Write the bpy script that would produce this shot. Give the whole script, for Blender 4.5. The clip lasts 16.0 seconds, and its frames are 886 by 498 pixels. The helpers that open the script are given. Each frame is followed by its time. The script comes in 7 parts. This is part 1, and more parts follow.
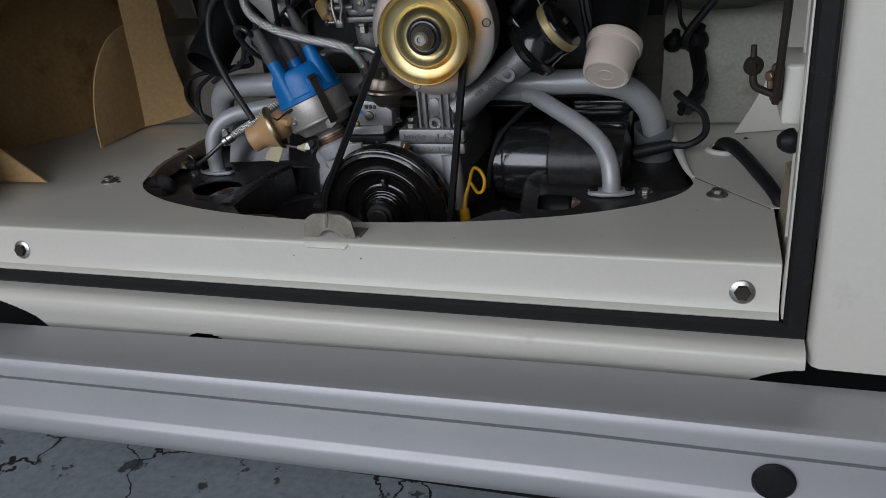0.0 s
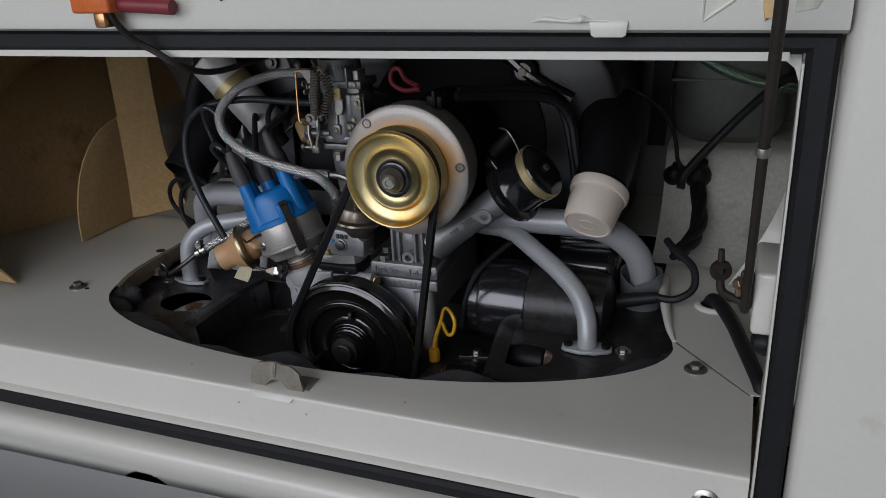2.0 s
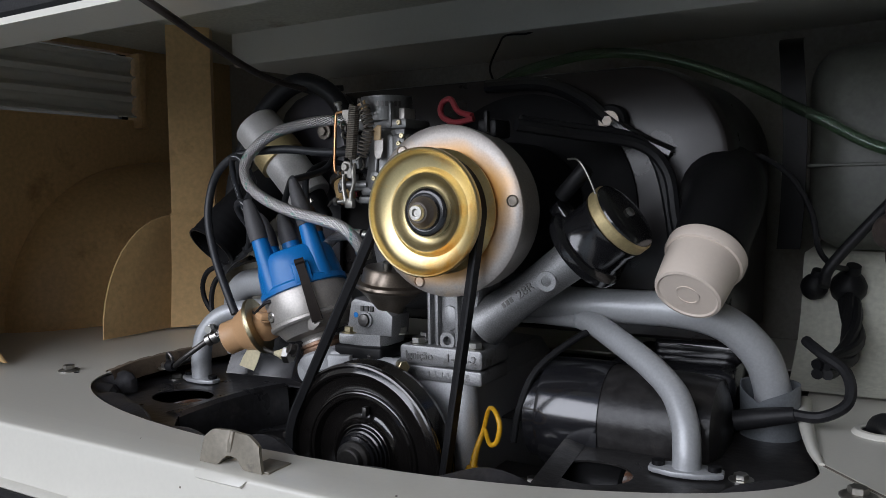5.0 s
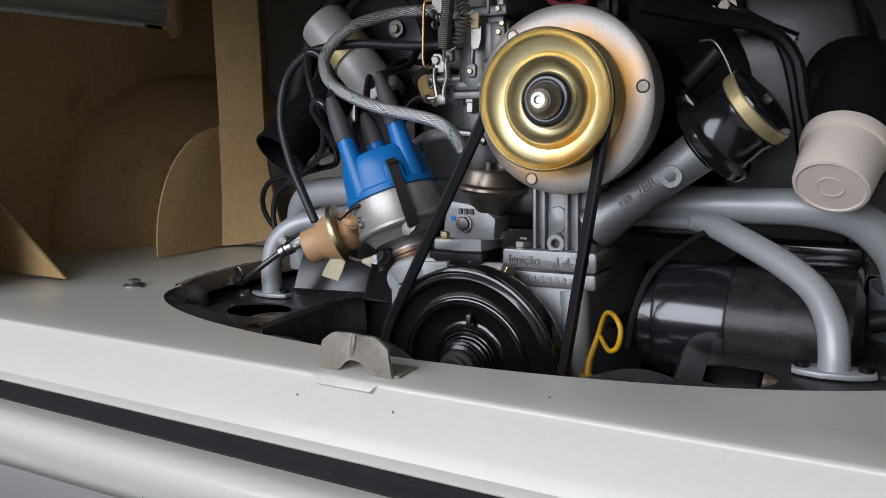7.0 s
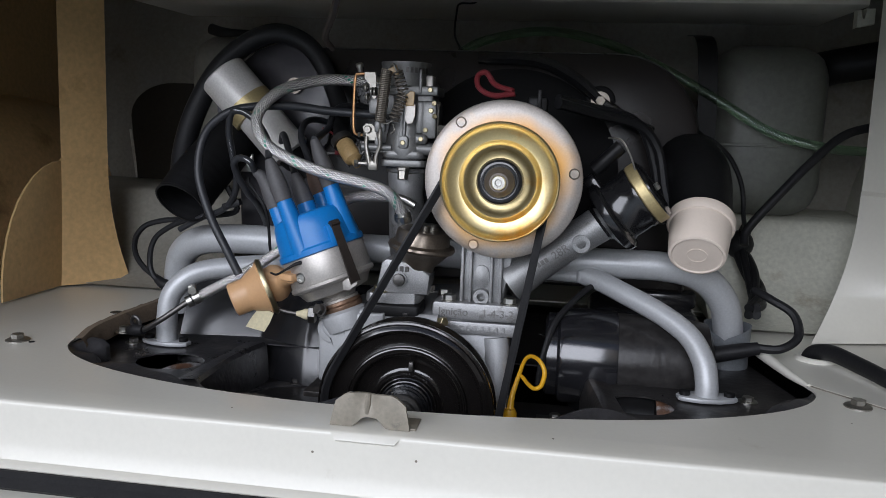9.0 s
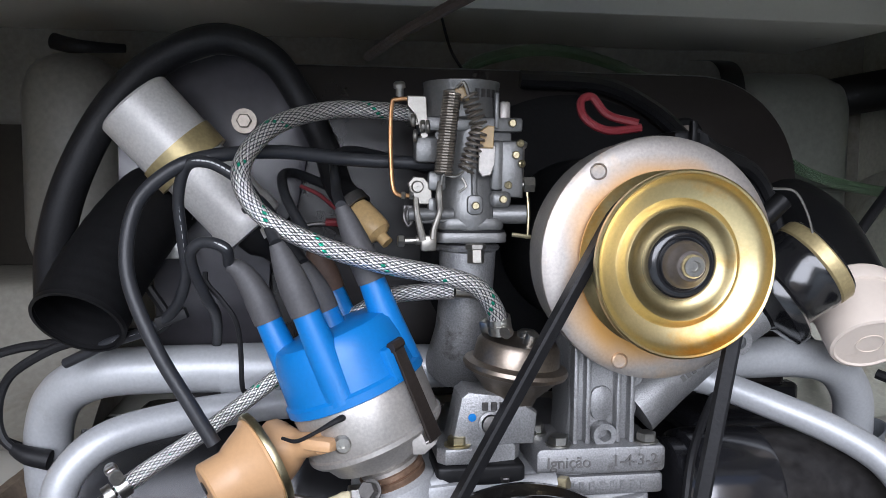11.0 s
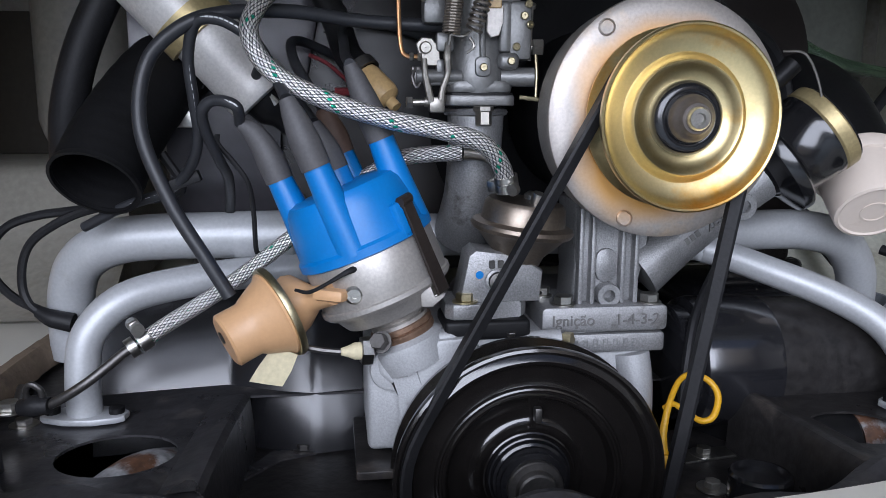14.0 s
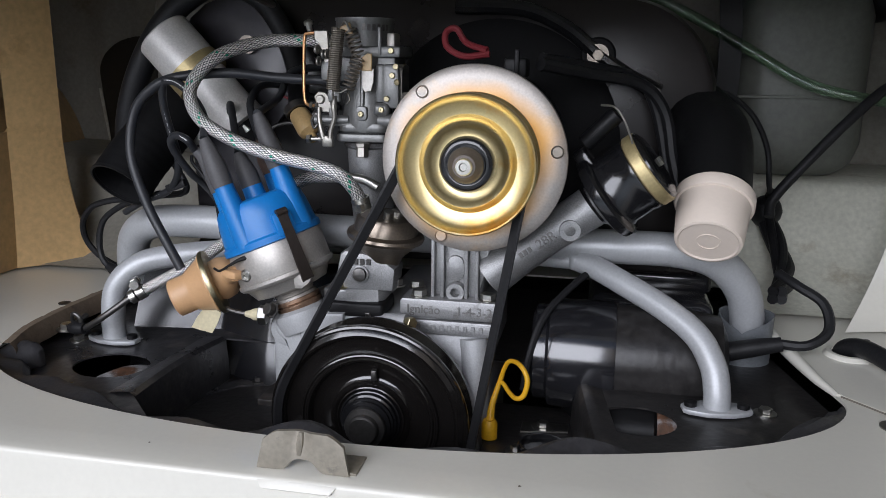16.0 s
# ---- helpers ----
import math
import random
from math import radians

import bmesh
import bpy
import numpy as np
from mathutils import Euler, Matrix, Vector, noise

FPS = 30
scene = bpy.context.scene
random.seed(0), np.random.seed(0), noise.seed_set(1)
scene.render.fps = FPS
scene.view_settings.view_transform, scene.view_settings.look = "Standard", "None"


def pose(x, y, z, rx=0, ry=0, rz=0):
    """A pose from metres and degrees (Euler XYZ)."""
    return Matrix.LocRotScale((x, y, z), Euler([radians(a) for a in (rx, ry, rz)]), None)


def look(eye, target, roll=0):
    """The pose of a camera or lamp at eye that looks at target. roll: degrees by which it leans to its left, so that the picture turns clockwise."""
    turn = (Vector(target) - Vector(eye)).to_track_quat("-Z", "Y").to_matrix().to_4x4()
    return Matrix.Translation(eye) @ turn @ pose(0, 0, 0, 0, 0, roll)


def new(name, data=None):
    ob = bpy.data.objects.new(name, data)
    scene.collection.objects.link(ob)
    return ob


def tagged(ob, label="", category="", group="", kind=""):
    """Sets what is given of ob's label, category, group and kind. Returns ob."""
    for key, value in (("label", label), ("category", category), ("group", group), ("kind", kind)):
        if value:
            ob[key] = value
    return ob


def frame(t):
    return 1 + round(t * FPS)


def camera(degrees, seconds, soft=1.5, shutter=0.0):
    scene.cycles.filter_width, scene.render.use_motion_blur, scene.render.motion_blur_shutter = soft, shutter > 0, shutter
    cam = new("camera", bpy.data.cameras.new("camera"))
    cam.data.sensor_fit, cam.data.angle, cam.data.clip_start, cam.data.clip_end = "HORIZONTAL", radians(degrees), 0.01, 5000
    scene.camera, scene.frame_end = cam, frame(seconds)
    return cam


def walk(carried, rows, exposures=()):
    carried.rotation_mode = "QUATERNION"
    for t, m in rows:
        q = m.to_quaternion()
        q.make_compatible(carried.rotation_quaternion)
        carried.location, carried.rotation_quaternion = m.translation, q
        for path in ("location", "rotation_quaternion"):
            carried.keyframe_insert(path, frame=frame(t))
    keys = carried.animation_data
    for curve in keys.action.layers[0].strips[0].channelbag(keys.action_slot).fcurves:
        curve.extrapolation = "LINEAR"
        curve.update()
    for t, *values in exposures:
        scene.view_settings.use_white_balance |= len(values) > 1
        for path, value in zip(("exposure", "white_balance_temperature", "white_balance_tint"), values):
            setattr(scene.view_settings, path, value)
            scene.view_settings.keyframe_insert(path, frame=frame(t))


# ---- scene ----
cam = camera(57.7, 16.0, soft=0.8, shutter=0.0)
PATH = [
    (0, (0.3250, -0.9193, 0.9755), (-0.2731, 0.7944, 0.1355), -5.54),
    (0.5, (0.3685, -0.8744, 1.0375), (-0.2227, 0.8489, 0.2125), -5.34),
    (1, (0.3796, -0.8317, 1.0674), (-0.2109, 0.9074, 0.2757), -5.40),
    (1.5, (0.3843, -0.8101, 1.0627), (-0.2200, 0.9375, 0.3007), -4.10),
    (2, (0.3804, -0.7898, 1.0671), (-0.3102, 0.9338, 0.3239), -2.85),
    (2.5, (0.3678, -0.7638, 1.0563), (-0.3528, 0.9662, 0.3577), -1.94),
    (3, (0.3587, -0.6775, 0.9406), (-0.4030, 1.1092, 0.4636), -0.96),
    (3.2, (0.3550, -0.6437, 0.8931), (-0.4156, 1.1594, 0.4998), -0.65),
    (5.3, (0.3823, -0.5901, 0.8050), (-0.6535, 1.1148, 0.6615), -0.52),
    (5.5, (0.3840, -0.5888, 0.7916), (-0.6562, 1.1097, 0.6094), -0.63),
    (6, (0.3726, -0.5822, 0.7689), (-0.6683, 1.1039, 0.4976), -1.00),
    (6.5, (0.3462, -0.5861, 0.7671), (-0.6878, 1.1000, 0.4705), -1.37),
    (7, (0.2611, -0.6024, 0.7806), (-0.7353, 1.1053, 0.4792), -1.20),
    (7.5, (0.1841, -0.6463, 0.7935), (-0.7050, 1.1178, 0.4816), -0.48),
    (8, (0.1228, -0.6816, 0.8030), (-0.6004, 1.1569, 0.4915), 0.33),
    (8.5, (0.0717, -0.7184, 0.8164), (-0.4263, 1.1945, 0.5116), 1.35),
    (9, (0.0639, -0.7600, 0.8456), (-0.2306, 1.1972, 0.5582), 2.12),
    (9.5, (-0.0108, -0.7322, 0.8556), (-0.0774, 1.2490, 0.5905), 2.83),
    (10, (-0.1425, -0.5869, 0.8494), (0.0073, 1.3936, 0.6145), 2.95),
    (10.2, (-0.1744, -0.5298, 0.8507), (0.0489, 1.4450, 0.6265), 2.71),
    (12.3, (-0.2339, -0.4192, 0.8280), (0.0930, 1.5520, 0.7399), -0.59),
    (12.5, (-0.2362, -0.4194, 0.8221), (0.0898, 1.5485, 0.6770), -0.70),
    (13, (-0.2396, -0.4247, 0.8123), (0.0794, 1.5341, 0.5651), -0.40),
    (13.5, (-0.2313, -0.4446, 0.8069), (0.0722, 1.5072, 0.4928), -0.05),
    (14, (-0.2170, -0.4601, 0.8095), (0.0478, 1.4891, 0.4481), 0.31),
    (14.5, (-0.1786, -0.4869, 0.8198), (-0.0474, 1.4687, 0.4213), -0.05),
    (15, (-0.1273, -0.5237, 0.8320), (-0.1554, 1.4320, 0.4142), 0.00),
    (15.5, (-0.0382, -0.5607, 0.8585), (-0.2617, 1.3730, 0.3993), 0.36),
    (16, (0.1071, -0.6230, 0.8823), (-0.2680, 1.2875, 0.4249), 0.68),
]
EXPOSURES = [(0.0, -0.5, 6300, 14), (0.5, -0.15, 6300, 15), (1.0, -0.5, 6300, 15), (1.5, -0.5, 6300, 15), (3.2, -0.4, 6300, 15), (5.3, 0.15, 6250, 15), (7.0, 0.2, 6250, 15), (8.0, 0.1, 6250, 15), (9.0, 0.3, 6250, 15), (9.5, 0.2, 6250, 15), (10.2, 0.6, 6250, 16), (12.3, 1.1, 5950, 17), (13.5, 0.78, 5950, 17), (15.0, 0.5, 6000, 17), (15.5, 0.4, 6100, 17), (16.0, 0.5, 6300, 16)]
walk(cam, [(t, look(eye, target, roll)) for t, eye, target, roll in PATH], EXPOSURES)

# ---- world and light ----
# the van stands in a dim garage; daylight comes through the wide opening behind and to the west of the camera
world = bpy.data.worlds.new("World")
scene.world = world
world.use_nodes = True
sky = world.node_tree.nodes.new("ShaderNodeTexSky")
sky.sky_type = 'NISHITA'
sky.sun_disc = False
sky.sun_elevation, sky.sun_rotation = radians(52), radians(20)
sky.air_density, sky.dust_density, sky.ozone_density = 1.0, 4.0, 0.6
world.node_tree.links.new(sky.outputs[0], world.node_tree.nodes["Background"].inputs[0])
world.node_tree.nodes["Background"].inputs[1].default_value = 0.07

sun_data = bpy.data.lights.new("sun", 'SUN')
sun_data.energy, sun_data.angle, sun_data.color = 4.8, radians(0.5), (1.0, 0.95, 0.87)
sun = new("sun", sun_data)
sun.matrix_world = look((2.1, 5.8, 7.9), (0, 0, 0))

opening = bpy.data.lights.new("opening_light", 'AREA')
opening.shape, opening.size, opening.size_y = 'RECTANGLE', 3.4, 2.1
opening.energy, opening.color = 108, (0.93, 0.965, 1.0)
lamp = new("opening_light", opening)
lamp.matrix_world = look((-0.85, -3.1, 1.90), (-0.05, 0.0, 0.77))

# ---- materials ----


def mat(name, col, rough=0.5, metal=0.0, var=0.12, scale=30.0, bump=0.08, bscale=350.0, dirt=None, coat=0.0,
        rvar=0.12, spec=0.5, fine=0.10, edge=0.16):
    """col varied at two scales; dirt = (colour, share, scale): stains with a shape of their own."""
    m = bpy.data.materials.new(name)
    m.use_nodes = True
    nt = m.node_tree
    b = nt.nodes["Principled BSDF"]
    tc = nt.nodes.new("ShaderNodeTexCoord")
    n1 = nt.nodes.new("ShaderNodeTexNoise")
    n1.inputs["Scale"].default_value, n1.inputs["Detail"].default_value = scale, 5
    n2 = nt.nodes.new("ShaderNodeTexNoise")
    n2.inputs["Scale"].default_value, n2.inputs["Detail"].default_value = bscale, 3
    nt.links.new(tc.outputs["Object"], n1.inputs["Vector"])
    nt.links.new(tc.outputs["Object"], n2.inputs["Vector"])
    mix = nt.nodes.new("ShaderNodeMix")
    mix.data_type = 'RGBA'
    lo = [c * (1 - var) for c in col]
    hi = [min(1, c * (1 + var)) for c in col]
    mix.inputs["A"].default_value, mix.inputs["B"].default_value = (*lo, 1), (*hi, 1)
    nt.links.new(n1.outputs["Fac"], mix.inputs["Factor"])
    out = mix.outputs["Result"]
    if dirt:
        n3 = nt.nodes.new("ShaderNodeTexNoise")
        n3.inputs["Scale"].default_value, n3.inputs["Detail"].default_value = dirt[2], 8
        n3.inputs["Roughness"].default_value = 0.65
        nt.links.new(tc.outputs["Object"], n3.inputs["Vector"])
        ramp = nt.nodes.new("ShaderNodeMapRange")
        lim = 0.72 - 0.32 * dirt[1]
        ramp.inputs["From Min"].default_value, ramp.inputs["From Max"].default_value = lim, lim + edge
        nt.links.new(n3.outputs["Fac"], ramp.inputs["Value"])
        mx = nt.nodes.new("ShaderNodeMix")
        mx.data_type = 'RGBA'
        nt.links.new(ramp.outputs["Result"], mx.inputs["Factor"])
        nt.links.new(out, mx.inputs["A"])
        mx.inputs["B"].default_value = (*dirt[0], 1)
        out = mx.outputs["Result"]
    grain = nt.nodes.new("ShaderNodeMapRange")
    grain.inputs["From Min"].default_value, grain.inputs["From Max"].default_value = 0.3, 0.7
    grain.inputs["To Min"].default_value, grain.inputs["To Max"].default_value = 1 - fine, 1 + fine
    nt.links.new(n2.outputs["Fac"], grain.inputs["Value"])
    gm = nt.nodes.new("ShaderNodeMix")
    gm.data_type, gm.blend_type = 'RGBA', 'MULTIPLY'
    gm.inputs["Factor"].default_value = 1.0
    nt.links.new(out, gm.inputs["A"])
    nt.links.new(grain.outputs["Result"], gm.inputs["B"])
    out = gm.outputs["Result"]
    nt.links.new(out, b.inputs["Base Color"])
    b.inputs["Metallic"].default_value = metal
    b.inputs["Coat Weight"].default_value = coat
    b.inputs["Coat Roughness"].default_value = 0.12
    b.inputs["Specular IOR Level"].default_value = spec
    rr = nt.nodes.new("ShaderNodeMapRange")
    rr.inputs["To Min"].default_value, rr.inputs["To Max"].default_value = max(0.03, rough - rvar), min(1, rough + rvar)
    nt.links.new(n1.outputs["Fac"], rr.inputs["Value"])
    nt.links.new(rr.outputs["Result"], b.inputs["Roughness"])
    bp = nt.nodes.new("ShaderNodeBump")
    bp.inputs["Strength"].default_value, bp.inputs["Distance"].default_value = bump, 0.001
    nt.links.new(n2.outputs["Fac"], bp.inputs["Height"])
    nt.links.new(bp.outputs["Normal"], b.inputs["Normal"])
    return m


CREAM = mat("cream_body_paint", (0.66, 0.64, 0.57), 0.33, 0, 0.05, 6, 0.01, 220, ((0.5, 0.46, 0.38), 0.20, 13), coat=0.25, fine=0.015)
BAYPAINT = mat("dull_bay_paint", (0.57, 0.565, 0.48), 0.5, 0, 0.10, 9, 0.10, 180, ((0.30, 0.25, 0.17), 0.42, 11))
# west bay's cream paint, warm bounced light put into its tan, over brown dirt
WARMTAN = mat("dusty_paint_warm_bounce_tan", (0.65, 0.43, 0.20), 0.36, 0, 0.14, 7, 0.14, 140, ((0.27, 0.14, 0.045), 0.42, 7))
RUBBER = mat("black_rubber", (0.012, 0.012, 0.013), 0.5, 0, 0.25, 40, 0.2, 400, ((0.045, 0.041, 0.037), 0.2, 25), fine=0.2, spec=0.25)
HOSE = mat("dark_grey_rubber_hose", (0.024, 0.025, 0.028), 0.42, 0, 0.2, 40, 0.12, 500, spec=0.4)
BOOT = mat("grey_rubber_boot", (0.07, 0.068, 0.07), 0.6, 0, 0.15, 50, 0.1, 500)
TINGLOSS = mat("semi_gloss_black_tin", (0.014, 0.014, 0.016), 0.20, 0, 0.3, 20, 0.2, 35, ((0.05, 0.044, 0.04), 0.3, 16), coat=1.0)
# green-grey, darker than the west pressing: the deep corner's shade put into it
EASTDARK = mat("shaded_green_grey_paint", (0.125, 0.13, 0.112), 0.45, 0, 0.12, 9, 0.1, 160, ((0.065, 0.062, 0.05), 0.35, 10))
BLACK = mat("gloss_black_enamel", (0.009, 0.009, 0.010), 0.19, 0, 0.2, 25, 0.25, 45, ((0.05, 0.047, 0.043), 0.2, 14), coat=0.4)
# lighter than the shroud's black, so its sheen is part of the colour
PANEL = mat("sheen_grey_black_sheet", (0.05, 0.047, 0.053), 0.32, 0, 0.2, 16, 0.12, 120, ((0.10, 0.09, 0.095), 0.3, 14))
SHROUD = mat("satin_black_shroud_paint", (0.013, 0.0105, 0.010), 0.30, 0, 0.3, 14, 0.12, 120, ((0.030, 0.024, 0.022), 0.3, 12), spec=0.45)
TIN = mat("dusty_black_engine_tin", (0.034, 0.033, 0.035), 0.30, 0, 0.35, 24, 0.45, 130, ((0.10, 0.09, 0.083), 0.5, 26), fine=0.35, spec=0.6)
DULLBLACK = mat("dull_black_paint", (0.007, 0.007, 0.0075), 0.45, 0, 0.3, 22, 0.2, 200, ((0.030, 0.028, 0.025), 0.2, 18), spec=0.22)
FLAP = mat("dusty_rubber_flap", (0.034, 0.033, 0.035), 0.42, 0, 0.3, 30, 0.25, 260, ((0.10, 0.092, 0.085), 0.32, 20), fine=0.2, spec=0.3)
# orange blotches: plating tint, and warm reflections of the surroundings coloured in
GOLD = mat("yellow_zinc_plating", (0.67, 0.55, 0.29), 0.38, 1.0, 0.12, 22, 0.03, 500, ((0.70, 0.37, 0.07), 0.72, 13), fine=0.05)
PLATE = mat("faded_yellow_zinc_plate", (0.44, 0.405, 0.375), 0.46, 0.7, 0.12, 18, 0.08, 500, ((0.56, 0.42, 0.27), 0.62, 11))


def radial(m, inner, r0, r1):
    """Blends a second colour in towards the middle of a turned disc (object space, axis y)."""
    nt = m.node_tree
    b = nt.nodes["Principled BSDF"]
    src = b.inputs["Base Color"].links[0].from_socket
    tc = nt.nodes.new("ShaderNodeTexCoord")
    mp = nt.nodes.new("ShaderNodeMapping")
    mp.inputs["Location"].default_value, mp.inputs["Scale"].default_value = (0, 0, -0.08), (1, 0, 1)
    ln = nt.nodes.new("ShaderNodeVectorMath")
    ln.operation = 'LENGTH'
    nz = nt.nodes.new("ShaderNodeTexNoise")
    nz.inputs["Scale"].default_value = 16
    ad = nt.nodes.new("ShaderNodeMath")
    ad.operation = 'MULTIPLY_ADD'
    ad.inputs[1].default_value = 0.05
    mr = nt.nodes.new("ShaderNodeMapRange")
    mr.inputs["From Min"].default_value, mr.inputs["From Max"].default_value = r1 + 0.025, r0 + 0.025
    mx = nt.nodes.new("ShaderNodeMix")
    mx.data_type = 'RGBA'
    nt.links.new(tc.outputs["Object"], mp.inputs["Vector"])
    nt.links.new(tc.outputs["Object"], nz.inputs["Vector"])
    nt.links.new(mp.outputs["Vector"], ln.inputs[0])
    nt.links.new(nz.outputs["Fac"], ad.inputs[0])
    nt.links.new(ln.outputs["Value"], ad.inputs[2])
    nt.links.new(ad.outputs[0], mr.inputs["Value"])
    nt.links.new(mr.outputs["Result"], mx.inputs["Factor"])
    nt.links.new(src, mx.inputs["A"])
    mx.inputs["B"].default_value = (*inner, 1)
    nt.links.new(mx.outputs["Result"], b.inputs["Base Color"])


CAST = mat("cast_aluminium", (0.30, 0.30, 0.30), 0.46, 0.65, 0.25, 35, 0.35, 800, ((0.085, 0.075, 0.065), 0.42, 34), fine=0.2)
# raised letters are bare casting; their relief shading and grime are put into this colour
RELIEFDARK = mat("oily_relief_shade_lettering", (0.165, 0.16, 0.155), 0.5, 0.4, 0.35, 80, 0.3, 400)
CASE = mat("grey_magnesium_case", (0.40, 0.405, 0.41), 0.55, 0.3, 0.15, 30, 0.3, 700, ((0.15, 0.135, 0.12), 0.28, 24), fine=0.1)
ALU = mat("brushed_aluminium", (0.43, 0.405, 0.375), 0.42, 0.6, 0.12, 28, 0.1, 500, ((0.33, 0.29, 0.25), 0.4, 22))
SILVER = mat("silver_painted_pipe", (0.42, 0.43, 0.44), 0.42, 0.25, 0.08, 25, 0.06, 400, ((0.30, 0.29, 0.285), 0.25, 22), fine=0.06)
CARBSTEEL = mat("dull_linkage_steel", (0.30, 0.285, 0.255), 0.4, 0.9, 0.25, 60, 0.1, 500)
COILCAN = mat("bare_aluminium_can", (0.60, 0.58, 0.555), 0.42, 0.2, 0.1, 28, 0.06, 500, ((0.42, 0.39, 0.35), 0.3, 22))
SPRING = mat("brownish_steel_spring", (0.25, 0.22, 0.185), 0.4, 0.75, 0.25, 60, 0.1, 500)
STEEL = mat("zinc_steel", (0.44, 0.43, 0.40), 0.32, 1.0, 0.15, 60, 0.08, 600)
BRASSY = mat("yellow_zinc_bolt", (0.44, 0.385, 0.245), 0.38, 1.0, 0.2, 90, 0.1, 600)
DARKSTEEL = mat("dark_oily_steel", (0.12, 0.115, 0.11), 0.42, 0.9, 0.25, 50, 0.15, 400)
RUST = mat("rusty_brown_steel", (0.032, 0.024, 0.020), 0.55, 0.4, 0.35, 45, 0.4, 300, ((0.085, 0.045, 0.026), 0.3, 40))
BLUE = mat("blue_plastic", (0.003, 0.16, 0.47), 0.38, 0, 0.1, 30, 0.05, 420, ((0.015, 0.10, 0.30), 0.15, 30), fine=0.04)
PULLEY = mat("worn_dark_pulley_enamel", (0.0085, 0.0075, 0.007), 0.17, 0, 0.3, 30, 0.02, 200, ((0.034, 0.026, 0.020), 0.2, 25), coat=0.8, rvar=0.06)
COPPERY = mat("brown_heat_stained_steel", (0.26, 0.165, 0.11), 0.4, 0.7, 0.25, 50, 0.15, 400)
# darker copy of the bay paint, with the west corner's shade in its colour
LEFTBAY = mat("shaded_grey_cream_paint", (0.215, 0.205, 0.18), 0.5, 0, 0.12, 9, 0.12, 160, ((0.16, 0.14, 0.11), 0.42, 11))
# bay paint lowered for firewall and west step: shade at the back, coloured in
FIREWALL = mat("shaded_dusty_firewall_paint", (0.29, 0.275, 0.235), 0.55, 0, 0.14, 8, 0.12, 160, ((0.17, 0.145, 0.105), 0.45, 9))
CHIP = mat("bare_primer_chip", (0.17, 0.15, 0.12), 0.7)
RECESSDARK = mat("recess_shade_brown", (0.04, 0.035, 0.028), 0.7, 0, 0.3, 10, 0.2, 120, ((0.045, 0.037, 0.028), 0.35, 9), spec=0.2)
DEFLECTOR = mat("satin_black_deflector_paint", (0.010, 0.010, 0.0115), 0.25, 0, 0.25, 20, 0.15, 60, ((0.03, 0.026, 0.024), 0.22, 18), spec=0.75, rvar=0.05)
SIDETIN = mat("darker_black_tin", (0.022, 0.0205, 0.020), 0.32, 0, 0.3, 18, 0.4, 130, ((0.075, 0.063, 0.054), 0.42, 17), fine=0.35, spec=0.35)
PEACH = mat("peach_brown_plastic", (0.55, 0.325, 0.165), 0.42, 0, 0.08, 35, 0.03, 400, ((0.42, 0.235, 0.115), 0.2, 30), fine=0.03)
BEIGE = mat("beige_plastic", (0.66, 0.57, 0.49), 0.42, 0, 0.05, 30, 0.02, 300, ((0.5, 0.40, 0.32), 0.2, 26), fine=0.015)
YELLOW = mat("yellow_plastic", (0.68, 0.36, 0.012), 0.4, 0, 0.1, 40, 0.05, 400)
PAPER = mat("aged_paper_tag", (0.56, 0.50, 0.33), 0.8, 0, 0.12, 60, 0.2, 300, ((0.32, 0.26, 0.15), 0.35, 50))
COPPER = mat("copper_wire", (0.62, 0.34, 0.16), 0.35, 1.0, 0.2, 80, 0.1, 500)
RED = mat("red_wire", (0.20, 0.022, 0.028), 0.45, 0, 0.1, 40, 0.05, 400)
FILTER = mat("amber_filter_plastic", (0.46, 0.31, 0.14), 0.35, 0, 0.12, 50, 0.05, 400)
BUMPER = mat("silver_grey_bumper_paint", (0.44, 0.44, 0.455), 0.42, 0.3, 0.05, 8, 0.012, 260, ((0.36, 0.35, 0.34), 0.2, 12), fine=0.02)
ORANGE = mat("orange_lens_plastic", (0.6, 0.14, 0.03), 0.3, 0, 0.1, 40, 0.03, 300)
CONCRETE = mat("grey_peeling_concrete", (0.33, 0.38, 0.40), 0.55, 0, 0.20, 5, 0.8, 60, ((0.085, 0.095, 0.10), 0.42, 9), fine=0.15, edge=0.02)


